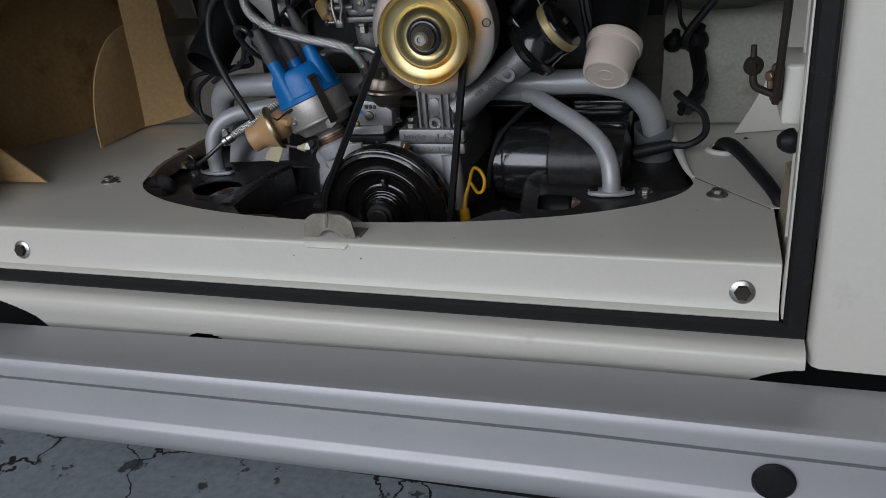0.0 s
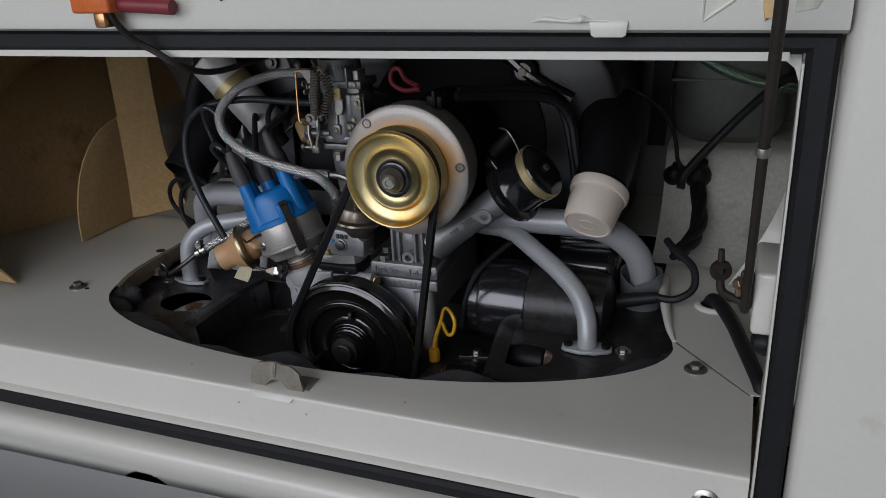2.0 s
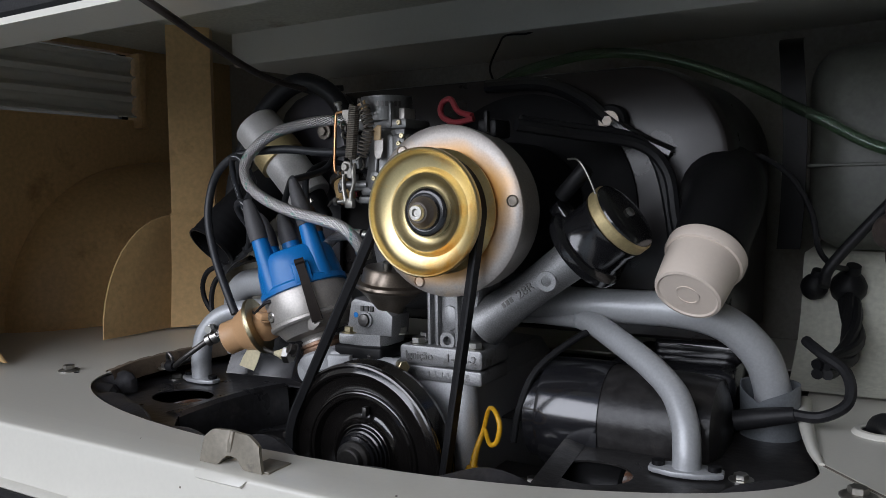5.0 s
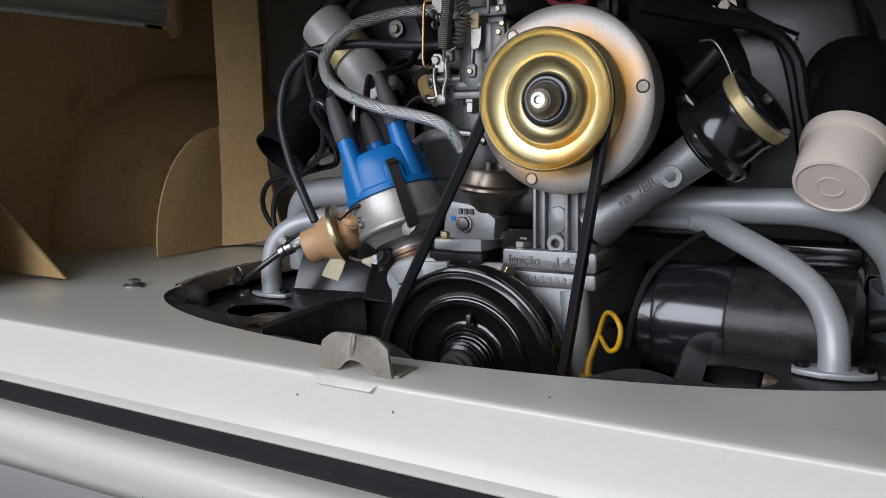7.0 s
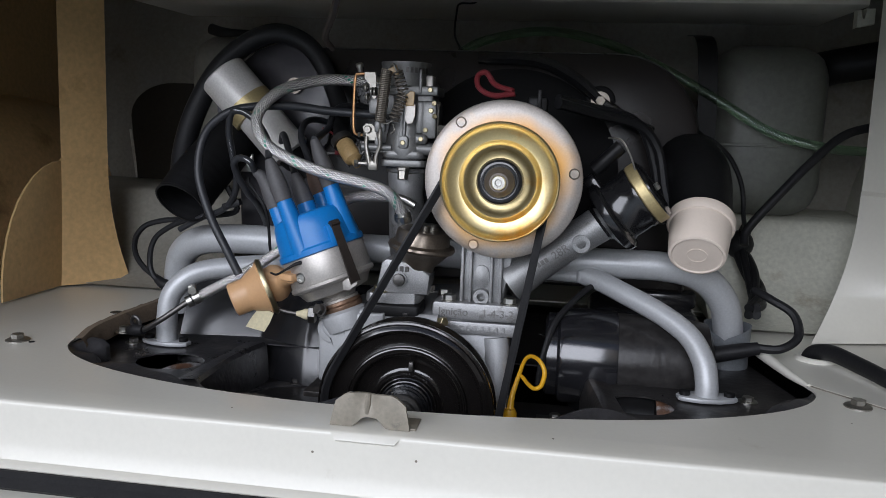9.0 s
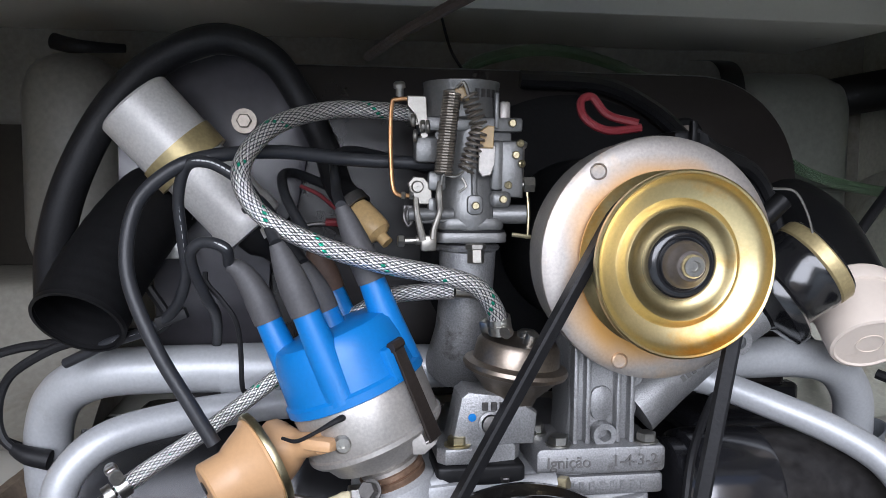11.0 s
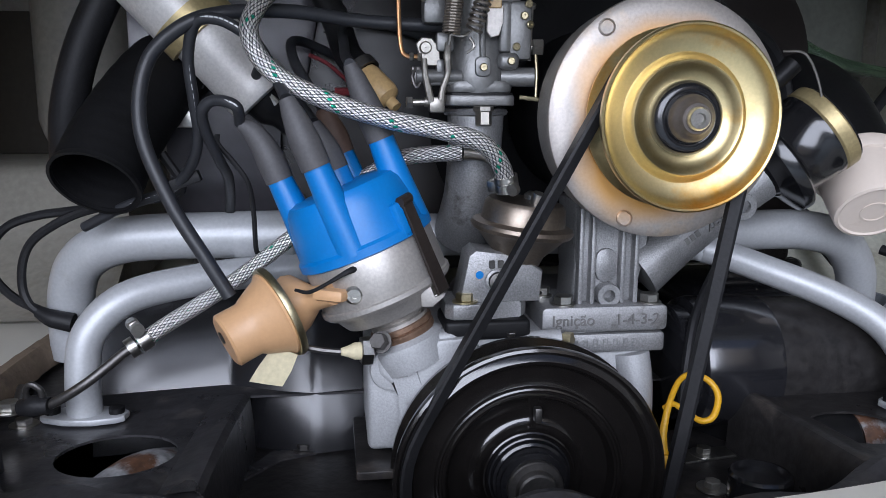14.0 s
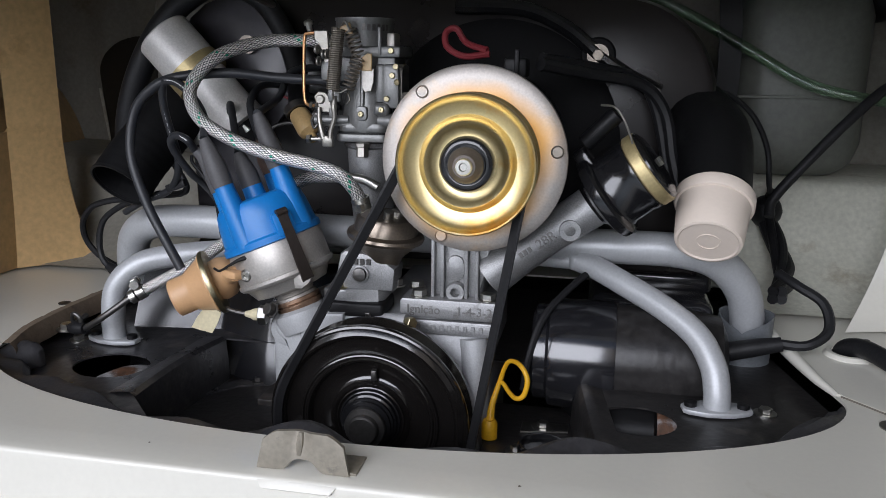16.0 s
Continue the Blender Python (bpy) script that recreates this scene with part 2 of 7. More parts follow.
def cracks(m, scale, width, col):
    """Dark branching cracks over a material."""
    nt = m.node_tree
    b = nt.nodes["Principled BSDF"]
    src = b.inputs["Base Color"].links[0].from_socket
    tc = nt.nodes.new("ShaderNodeTexCoord")
    nz = nt.nodes.new("ShaderNodeTexNoise")
    nz.inputs["Scale"].default_value, nz.inputs["Detail"].default_value = scale * 1.5, 6
    mxv = nt.nodes.new("ShaderNodeMix")
    mxv.data_type = 'VECTOR'
    mxv.inputs["Factor"].default_value = 0.25
    vo = nt.nodes.new("ShaderNodeTexVoronoi")
    vo.feature = 'DISTANCE_TO_EDGE'
    vo.inputs["Scale"].default_value = scale
    lt = nt.nodes.new("ShaderNodeMath")
    lt.operation = 'LESS_THAN'
    lt.inputs[1].default_value = width
    mx = nt.nodes.new("ShaderNodeMix")
    mx.data_type = 'RGBA'
    nt.links.new(tc.outputs["Object"], nz.inputs["Vector"])
    nt.links.new(tc.outputs["Object"], mxv.inputs["A"])
    nt.links.new(nz.outputs["Color"], mxv.inputs["B"])
    nt.links.new(mxv.outputs["Result"], vo.inputs["Vector"])
    nt.links.new(vo.outputs["Distance"], lt.inputs[0])
    nt.links.new(lt.outputs[0], mx.inputs["Factor"])
    nt.links.new(src, mx.inputs["A"])
    mx.inputs["B"].default_value = (*col, 1)
    nt.links.new(mx.outputs["Result"], b.inputs["Base Color"])


cracks(CONCRETE, 3.2, 0.006, (0.03, 0.03, 0.03))
PLASTER = mat("garage_plaster", (0.24, 0.225, 0.205), 0.85, 0, 0.1, 2, 0.2, 60)
FOAM = mat("brown_foam_strip", (0.17, 0.125, 0.085), 0.95, 0, 0.25, 60, 0.6, 260, ((0.08, 0.06, 0.045), 0.4, 40))
CARD = mat("black_ribbed_duct", (0.006, 0.006, 0.0065), 0.65, 0, 0.3, 60, 0.2, 300, spec=0.14)
HEATGREY = mat("chalky_grey_exhaust", (0.25, 0.25, 0.255), 0.7, 0, 0.2, 30, 0.5, 150, ((0.10, 0.045, 0.022), 0.62, 14), fine=0.4, edge=0.06)
WHITEINK = mat("white_print", (0.5, 0.5, 0.5), 0.6, 0, 0.1, 60, 0.02, 400)


def glass_green():
    m = mat("clear_green_hose", (0.30, 0.46, 0.30), 0.12, 0, 0.1, 30, 0.02, 300)
    m.node_tree.nodes["Principled BSDF"].inputs["Transmission Weight"].default_value = 0.9
    return m


def braid_mat():
    """Braided steel over hose: crossed strands by the tube's own coordinates, green tracer flecks."""
    m = bpy.data.materials.new("braided_steel_hose")
    m.use_nodes = True
    nt = m.node_tree
    b = nt.nodes["Principled BSDF"]
    uv = nt.nodes.new("ShaderNodeUVMap")
    sep = nt.nodes.new("ShaderNodeSeparateXYZ")
    nt.links.new(uv.outputs[0], sep.inputs[0])

    def op(kind, a, c=None, v=None):
        n = nt.nodes.new("ShaderNodeMath")
        n.operation = kind
        nt.links.new(a, n.inputs[0])
        if c is not None:
            nt.links.new(c, n.inputs[1])
        elif v is not None:
            n.inputs[1].default_value = v
        return n.outputs[0]
    # two families of wire bundles, each passing over the other in turn
    ua = op('MULTIPLY', sep.outputs[0], v=2 * math.pi * 8)
    va = op('MULTIPLY', sep.outputs[1], v=580.0)
    pa, pb = op('ADD', ua, va), op('SUBTRACT', ua, va)
    s1, s2 = op('SINE', pa), op('SINE', pb)
    over = op('GREATER_THAN', op('MULTIPLY', s1, s2), v=0.0)
    w1 = op('SINE', op('MULTIPLY', pa, v=3.0))
    w2 = op('SINE', op('MULTIPLY', pb, v=3.0))
    edge = op('MULTIPLY', op('POWER', op('ABSOLUTE', op('MULTIPLY', s1, s2)), v=0.6), v=1.15)
    strand = op('ADD', op('MULTIPLY', over, w1), op('MULTIPLY', op('SUBTRACT', op('ADD', over, v=0.0), v=1.0), op('MULTIPLY', w2, v=-1.0)))
    h = op('SUBTRACT', op('ADD', op('MULTIPLY', strand, v=0.25), edge), v=0.25)
    hh = h
    ramp = nt.nodes.new("ShaderNodeMapRange")
    ramp.inputs["From Min"].default_value, ramp.inputs["From Max"].default_value = 0.0, 0.62
    nt.links.new(h, ramp.inputs["Value"])
    mix = nt.nodes.new("ShaderNodeMix")
    mix.data_type = 'RGBA'
    mix.inputs["A"].default_value, mix.inputs["B"].default_value = (0.07, 0.07, 0.073, 1), (0.86, 0.83, 0.80, 1)
    nt.links.new(ramp.outputs["Result"], mix.inputs["Factor"])
    tr = op('GREATER_THAN', op('SINE', op('SUBTRACT', op('MULTIPLY', sep.outputs[0], v=2 * math.pi),
                                          op('MULTIPLY', sep.outputs[1], v=166.0))), v=0.955)
    fleck = nt.nodes.new("ShaderNodeTexNoise")
    fleck.inputs["Scale"].default_value = 60.0
    geo = nt.nodes.new("ShaderNodeTexCoord")
    nt.links.new(geo.outputs["Object"], fleck.inputs["Vector"])
    gaps = op('MULTIPLY', op('MULTIPLY', tr, op('GREATER_THAN', s1, v=0.2)), op('GREATER_THAN', fleck.outputs["Fac"], v=0.47))
    mg = nt.nodes.new("ShaderNodeMix")
    mg.data_type = 'RGBA'
    nt.links.new(gaps, mg.inputs["Factor"])
    nt.links.new(mix.outputs["Result"], mg.inputs["A"])
    mg.inputs["B"].default_value = (0.01, 0.32, 0.19, 1)
    nt.links.new(mg.outputs["Result"], b.inputs["Base Color"])
    b.inputs["Metallic"].default_value, b.inputs["Roughness"].default_value = 0.75, 0.32
    bp = nt.nodes.new("ShaderNodeBump")
    bp.inputs["Strength"].default_value, bp.inputs["Distance"].default_value = 0.7, 0.0006
    nt.links.new(hh, bp.inputs["Height"])
    nt.links.new(bp.outputs["Normal"], b.inputs["Normal"])
    return m


# orange middle: plating tint together with warm reflection put into the colour
radial(PLATE, (0.66, 0.36, 0.11), 0.056, 0.074)
GREEN = glass_green()
BRAID = braid_mat()

# ---- mesh helpers ----
V = Vector


def to(origin, way, up=(0, 0, 1)):
    """A pose at origin whose z points along way and whose y leans towards up."""
    z = V(way).normalized()
    x = V(up).cross(z)
    if x.length < 1e-4:
        x = V((1, 0, 0))
    x.normalize()
    y = z.cross(x)
    m = Matrix((x, y, z)).transposed().to_4x4()
    return Matrix.Translation(origin) @ m


def lathe(bm, prof, M=Matrix(), n=32):
    """Turns (radius, height) pairs round the z axis of M."""
    rings = []
    for r, h in prof:
        if r < 1e-6:
            rings.append([bm.verts.new(M @ V((0, 0, h)))])
        else:
            rings.append([bm.verts.new(M @ V((r * math.cos(2 * math.pi * k / n), r * math.sin(2 * math.pi * k / n), h))) for k in range(n)])
    for a, b in zip(rings, rings[1:]):
        for k in range(n):
            j = (k + 1) % n
            if len(a) == 1 and len(b) == 1:
                continue
            if len(a) == 1:
                bm.faces.new((a[0], b[j], b[k])) if False else bm.faces.new((a[0], b[k], b[j]))
            elif len(b) == 1:
                bm.faces.new((a[k], b[0], a[j]))
            else:
                bm.faces.new((a[k], b[k], b[j], a[j]))
    return bm


def spline(pts, steps=8):
    P = [V(p) for p in pts]
    P = [2 * P[0] - P[1]] + P + [2 * P[-1] - P[-2]]
    out = []
    for i in range(1, len(P) - 2):
        for s in range(steps):
            t = s / steps
            a, b, c, d = P[i - 1], P[i], P[i + 1], P[i + 2]
            out.append(0.5 * ((2 * b) + (c - a) * t + (2 * a - 5 * b + 4 * c - d) * t * t + (3 * b - a - 3 * c + d) * t ** 3))
    out.append(P[-2])
    return out


def tube(bm, pts, r, n=12, steps=8, smooth=True, hollow=False):
    """Sweeps a circle along the smooth line through pts; r is a number or one for each of pts. Lays uv: round, metres along."""
    line = spline(pts, steps) if smooth else [V(p) for p in pts]
    if isinstance(r, (int, float)):
        rad = [r] * len(line)
    else:
        rad = [float(q) for q in np.interp(np.linspace(0, len(r) - 1, len(line)), range(len(r)), r)]
    uvl = bm.loops.layers.uv.verify()
    t0 = (line[1] - line[0]).normalized()
    x = t0.orthogonal().normalized()
    rings, along, d = [], [], 0.0
    for i, p in enumerate(line):
        t = (line[min(i + 1, len(line) - 1)] - line[max(i - 1, 0)]).normalized()
        x = (x - t * x.dot(t)).normalized()
        y = t.cross(x)
        if i:
            d += (p - line[i - 1]).length
        along.append(d)
        rings.append([bm.verts.new(p + rad[i] * (x * math.cos(2 * math.pi * k / n) + y * math.sin(2 * math.pi * k / n))) for k in range(n)])
    for i in range(len(rings) - 1):
        for k in range(n):
            j = (k + 1) % n
            f = bm.faces.new((rings[i][k], rings[i][j], rings[i + 1][j], rings[i + 1][k]))
            for lp, (u, v) in zip(f.loops, ((k / n, along[i]), ((k + 1) / n, along[i]), ((k + 1) / n, along[i + 1]), (k / n, along[i + 1]))):
                lp[uvl].uv = (u, v)
    if not hollow:
        bm.faces.new(list(reversed(rings[0])))
        bm.faces.new(rings[-1])
    return bm


def box(bm, x0, x1, y0, y1, z0, z1, M=Matrix(), bev=0.0, seg=2):
    vs = [bm.verts.new(M @ V((x, y, z))) for x in (x0, x1) for y in (y0, y1) for z in (z0, z1)]
    fs = [bm.faces.new([vs[i] for i in q]) for q in ((0, 1, 3, 2), (4, 6, 7, 5), (0, 4, 5, 1), (2, 3, 7, 6), (0, 2, 6, 4), (1, 5, 7, 3))]
    if bev:
        es = list({e for f in fs for e in f.edges})
        bmesh.ops.bevel(bm, geom=es, offset=bev, segments=seg, affect='EDGES', profile=0.5)
    return bm


def prism(bm, outline, depth, M=Matrix(), bev=0.0, seg=2):
    """Extrudes a flat outline in the xy plane of M along its z."""
    a = [bm.verts.new(M @ V((x, y, 0))) for x, y in outline]
    b = [bm.verts.new(M @ V((x, y, depth))) for x, y in outline]
    n = len(a)
    f0, f1 = bm.faces.new(list(reversed(a))), bm.faces.new(b)
    for k in range(n):
        bm.faces.new((a[k], a[(k + 1) % n], b[(k + 1) % n], b[k]))
    if bev:
        es = list(set(f0.edges) | set(f1.edges))
        bmesh.ops.bevel(bm, geom=es, offset=bev, segments=seg, affect='EDGES', profile=0.5)
    return bm


def ring_outline(rx, ry, n=24, cx=0.0, cy=0.0, a0=0.0, a1=360.0):
    full = a1 - a0 >= 360
    return [(cx + rx * math.cos(radians(a0 + (a1 - a0) * k / (n if full else n - 1))),
             cy + ry * math.sin(radians(a0 + (a1 - a0) * k / (n if full else n - 1)))) for k in range(n)]


def rounded(x0, x1, y0, y1, r, n=5):
    out = []
    for cx, cy, a in ((x1 - r, y1 - r, 0), (x0 + r, y1 - r, 90), (x0 + r, y0 + r, 180), (x1 - r, y0 + r, 270)):
        out += ring_outline(r, r, n, cx, cy, a, a + 90)
    return out


XZ = Matrix(((1, 0, 0, 0), (0, 0, -1, 0), (0, 1, 0, 0), (0, 0, 0, 1)))   # outline x,z; depth runs towards -y


def hexhead(bm, M, r=0.006, h=0.005, washer=0.0):
    z = 0.0
    if washer:
        lathe(bm, [(0, 0), (washer, 0), (washer, 0.0012), (0, 0.0012)], M, 20)
        z = 0.0012
    prism(bm, ring_outline(r, r, 6), h, M @ Matrix.Translation((0, 0, z)), bev=0.0006, seg=1)
    return bm


def helix(bm, a, b, r, wire, turns, n=6):
    a, b = V(a), V(b)
    M = to(a, b - a)
    L = (b - a).length
    pts = []
    k = int(turns * 10)
    for i in range(k + 1):
        t = i / k
        pts.append(M @ V((r * math.cos(2 * math.pi * turns * t), r * math.sin(2 * math.pi * turns * t), L * t)))
    return tube(bm, pts, wire, n, 1, smooth=False)


def finish(name, bm, material, sharp=35):
    bmesh.ops.recalc_face_normals(bm, faces=bm.faces)
    for f in bm.faces:
        f.smooth = True
    lim = radians(sharp)
    for e in bm.edges:
        if len(e.link_faces) == 2 and e.calc_face_angle(0) > lim:
            e.smooth = False
    me = bpy.data.meshes.new(name)
    bm.to_mesh(me)
    bm.free()
    me.materials.append(material)
    return me


def thing(name, at, label, category, group="", kind=""):
    ob = new(name)
    ob.empty_display_size = 0.02
    ob.matrix_world = Matrix.Translation(at)
    return tagged(ob, label, category, group, kind)




def part(name, bm, material, parent, label=""):
    ob = new(name, finish(name, bm, material))
    root = parent
    off = V((0, 0, 0))
    while root is not None:
        off += root.location
        root = root.parent
    ob.parent = parent
    ob.data.transform(Matrix.Translation(-off))
    return tagged(ob, label)


def solid(name, bm, material, label, category, kind="", group=""):
    return tagged(new(name, finish(name, bm, material)), label, category, group, kind)


def B():
    return bmesh.new()

# ---- the garage ----
bm = B()
box(bm, -80, 80, -80, 80, -0.2, 0.0)
solid("ground", bm, CONCRETE, "grey concrete floor with peeling paint", "ground", "structure")
for nm, q in (("wall_east", (2.6, 2.8, -4.0, 5.2, 0, 3.3)), ("wall_west", (-3.0, -2.8, -4.0, 5.2, 0, 3.3)), ("wall_north", (-2.8, 2.6, 5.0, 5.2, 0, 3.3)), ("wall_south", (0.95, 2.6, -4.0, -3.8, 0, 3.3)), ("ceiling", (-3.0, 2.8, -2.2, 5.2, 3.3, 3.4))):
    bm = B()
    box(bm, *q)
    solid(nm, bm, PLASTER, "plain plastered garage wall" if nm != "ceiling" else "plain garage ceiling", "wall" if nm != "ceiling" else "ceiling", "structure")

# ---- the van's body round the bay ----
XC = -0.085          # middle of the van
WEST = 2 * XC - 0.08  # the west edge of the opening lies a little further out than the mirrored east edge
DECK = 0.604


def rear_panel():
    """Outer rear skin with the hatch opening through it."""
    bm = B()
    e, o = 0.005, 0.434
    # side panel, its edge rolled towards the rubber seal
    for s in (1, -1):
        bm = B()
        prof = [(o, -0.166), (o + 0.001, -0.186), (o + 0.004, -0.193), (o + 0.010, -0.197), (o + 0.30, -0.205), (o + 0.46, -0.16), (o + 0.50, 0.0), (o + 0.50, 2.6)]
        lo = [bm.verts.new(((p[0] if s > 0 else WEST - p[0]), p[1], 0.512)) for p in prof]
        hi = [bm.verts.new(((p[0] if s > 0 else WEST - p[0]), p[1], 1.9)) for p in prof]
        for k in range(len(prof) - (1 if s > 0 else 2)):
            bm.faces.new((lo[k], lo[k + 1], hi[k + 1], hi[k]))
        solid("wall_body_side", bm, CREAM, "cream painted rear body panel of the van", "body panel", "structure")
    bm = B()
    prof = [(-0.160, 0.0), (-0.186, 0.001), (-0.193, 0.004), (-0.196, 0.012), (-0.19, 0.25), (-0.13, 0.55), (-0.05, 0.9)]
    cols = []
    for x in np.linspace(WEST - 0.434, 0.434, 24):
        zt = 0.9905 - 0.004 * (x - XC)
        cols.append([bm.verts.new((x, y, zt + z)) for y, z in prof])
    for a, b in zip(cols, cols[1:]):
        for k in range(len(prof) - 1):
            bm.faces.new((a[k], b[k], b[k + 1], a[k + 1]))
    solid("wall_body_top", bm, CREAM, "cream body panel above the engine hatch", "body panel", "structure")
    bm = B()
    box(bm, WEST - 0.93, 0.93, 0.0, 2.6, 1.86, 1.9)
    solid("roof_body", bm, CREAM, "plain cream roof closing the van", "roof", "structure")


rear_panel()


def top_details():
    bm = B()
    prism(bm, [(0.2640, 0.9990), (0.2655, 0.9895), (0.2680, 0.9880), (0.2880, 0.9880), (0.2905, 0.9895), (0.2920, 0.9990)], 0.002, Matrix.Translation((0, -0.1945, 0)) @ XZ, bev=0.0007)
    solid("trim_tab", bm, CREAM, "small cream tab lapping the hatch seal", "trim", "structure")
    bm = B()
    tube(bm, [(0.222, -0.1945, 0.9990), (0.232, -0.1965, 1.0010), (0.248, -0.1960, 0.9995), (0.258, -0.1975, 1.0010), (0.266, -0.1960, 1.0000), (0.292, -0.1945, 0.9985)], [0.0008, 0.0020, 0.0013, 0.0028, 0.0014, 0.0008], 10, 6)
    solid("trim_weld", bm, CREAM, "painted weld bead above the hatch opening", "trim", "structure")
    for x in (-0.048, 0.056):
        bm = B()
        prism(bm, [(x - 0.0055, 1.0235), (x + 0.0005, 1.0175), (x + 0.0060, 1.0200), (x + 0.0005, 1.0260)], 0.0012, Matrix.Translation((0, -0.1958, 0)) @ XZ)
        solid("trim_slot_hole", bm, RUBBER, "small dark slot through the cream body panel", "hole", "structure")

    # pressing round the hatch hinge, its stained pocket and the pocket's edge
    bm = B()
    tube(bm, [(0.342, -0.1955, 0.9985), (0.3415, -0.1960, 1.006), (0.342, -0.1955, 1.030)], [0.0006, 0.0014, 0.0014], 8, 4)
    tube(bm, [(0.342, -0.1955, 0.9985), (0.350, -0.1960, 1.005), (0.362, -0.1960, 1.014), (0.374, -0.1950, 1.028)], [0.0006, 0.0016, 0.0016, 0.0012], 8, 4)
    solid("trim_hinge_pressing", bm, CREAM, "raised pressing lines in the cream panel beside the hatch hinge", "trim", "structure")
    bm = B()
    prism(bm, [(0.3815, 0.9985), (0.3850, 1.0020), (0.3925, 1.0040), (0.3935, 1.06), (0.3790, 1.06), (0.3795, 1.010)], 0.004, Matrix.Translation((0, -0.1935, 0)) @ XZ, bev=0.0012)
    # here the tan is the plate's own rust stain
    solid("hinge_plate", bm, WARMTAN, "rust-stained tan hinge plate behind the stay rod", "hinge")
    bm = B()
    prism(bm, [(0.4000, 1.0040), (0.4130, 1.0065), (0.4160, 1.0120), (0.4165, 1.06), (0.4000, 1.06)], 0.004, Matrix.Translation((0, -0.1930, 0)) @ XZ, bev=0.0012)
    solid("hinge_plate", bm, BAYPAINT, "stained cream hinge plate beside the stay rod", "hinge")


top_details()


def seal():
    bm = B()
    x0, x1 = WEST - 0.432, 0.432
    inner = [(WEST - 0.411, 0.5475), (0.411, 0.5475), (0.411, 0.975), (WEST - 0.411, 0.971)]
    outer = [(x0, 0.530), (x1, 0.530), (x1, 0.9895), (x0, 0.9935)]
    lay = []
    for y in (-0.160, -0.174, -0.178):
        k = 0.0 if y > -0.177 else 0.004
        lay.append(([bm.verts.new((x + (k if x < 0 else -k), y, z + (k if z < 0.7 else -k))) for x, z in outer],
                    [bm.verts.new((x - (k if x < 0 else -k), y, z - (k if z < 0.7 else -k))) for x, z in inner]))
    for (o0, i0), (o1, i1) in zip(lay, lay[1:]):
        for k in range(4):
            j = (k + 1) % 4
            bm.faces.new((o0[k], o0[j], o1[j], o1[k]))
            bm.faces.new((i0[j], i0[k], i1[k], i1[j]))
    for k in range(4):
        j = (k + 1) % 4
        bm.faces.new((lay[-1][0][k], lay[-1][0][j], lay[-1][1][j], lay[-1][1][k]))
        bm.faces.new((lay[0][0][j], lay[0][0][k], lay[0][1][k], lay[0][1][j]))
    return solid("hatch_seal", bm, RUBBER, "black rubber seal round the engine hatch opening", "seal", "structure")


seal()


def hatch_lip():
    """Thin cream edge of the opening inside the rubber."""
    bm = B()
    box(bm, 0.4085, 0.4105, -0.176, -0.158, 0.552, 0.968, bev=0.0008)
    box(bm, WEST - 0.4095, WEST - 0.404, -0.175, -0.11, 0.553, 0.955, bev=0.0015)
    cols = []
    for x in np.linspace(WEST - 0.40, 0.40, 12):
        z = 0.9675 + 0.004 * (x - XC)
        cols.append([bm.verts.new((x, y, z + d)) for y, d in ((-0.176, 0.0), (-0.10, 0.004), (-0.10, 0.010), (-0.176, 0.006))])
    for a, b in zip(cols, cols[1:]):
        for k in range(4):
            bm.faces.new((a[k], b[k], b[(k + 1) % 4], a[(k + 1) % 4]))
    prism(bm, [(0.4085, 0.972), (0.4085, 0.952), (0.4050, 0.962), (0.395, 0.9705), (0.385, 0.972)], 0.002, Matrix.Translation((0, -0.160, 0)) @ XZ)
    return solid("trim_hatch_lip", bm, CREAM, "thin cream painted lip inside the hatch seal", "trim", "structure")


hatch_lip()


def drain_channel():
    """Stained gutter between the deck's end and the body side."""
    bm = B()
    cols = []
    for y in np.linspace(-0.157, -0.006, 16):
        w = 0.0012 * math.sin(y * 90) + 0.0008 * math.sin(y * 210)
        cols.append([bm.verts.new((x, y, z)) for x, z in ((0.4065, 0.585), (0.411, 0.584), (0.4135 + w, 0.592), (0.4150 + w, 0.615), (0.4165, 0.655), (0.430, 0.660))])
    for a, b in zip(cols, cols[1:]):
        for k in range(5):
            bm.faces.new((a[k], b[k], b[k + 1], a[k + 1]))
    solid("trim_gutter", bm, GUTTER, "stained olive-brown gutter beside the deck's end", "gutter", "structure")


GUTTER = mat("stained_olive_gutter", (0.30, 0.26, 0.17), 0.6, 0, 0.25, 25, 0.5, 200, ((0.13, 0.10, 0.055), 0.5, 30), fine=0.2)
drain_channel()


def hole_loop(grow=0.0, n=60):
    """The engine opening in the deck: a half oval in front, straight sides, open end at the back."""
    pts = []
    for k in range(n + 1):
        a = math.pi * (1 - k / n)
        x = -0.073 + 0.392 * math.cos(a)
        y = 0.052 - 0.150 * math.sin(a) + 0.010 * math.cos(a)
        nx, ny = math.cos(a), -math.sin(a)
        pts.append((x + grow * nx, y + grow * ny))
    pts += [(0.303 + grow, 0.14), (0.287 + grow, 0.22), (0.280 + grow, 0.42 + grow), (-0.46 - grow, 0.42 + grow), (-0.466 - grow, 0.25)]
    return pts


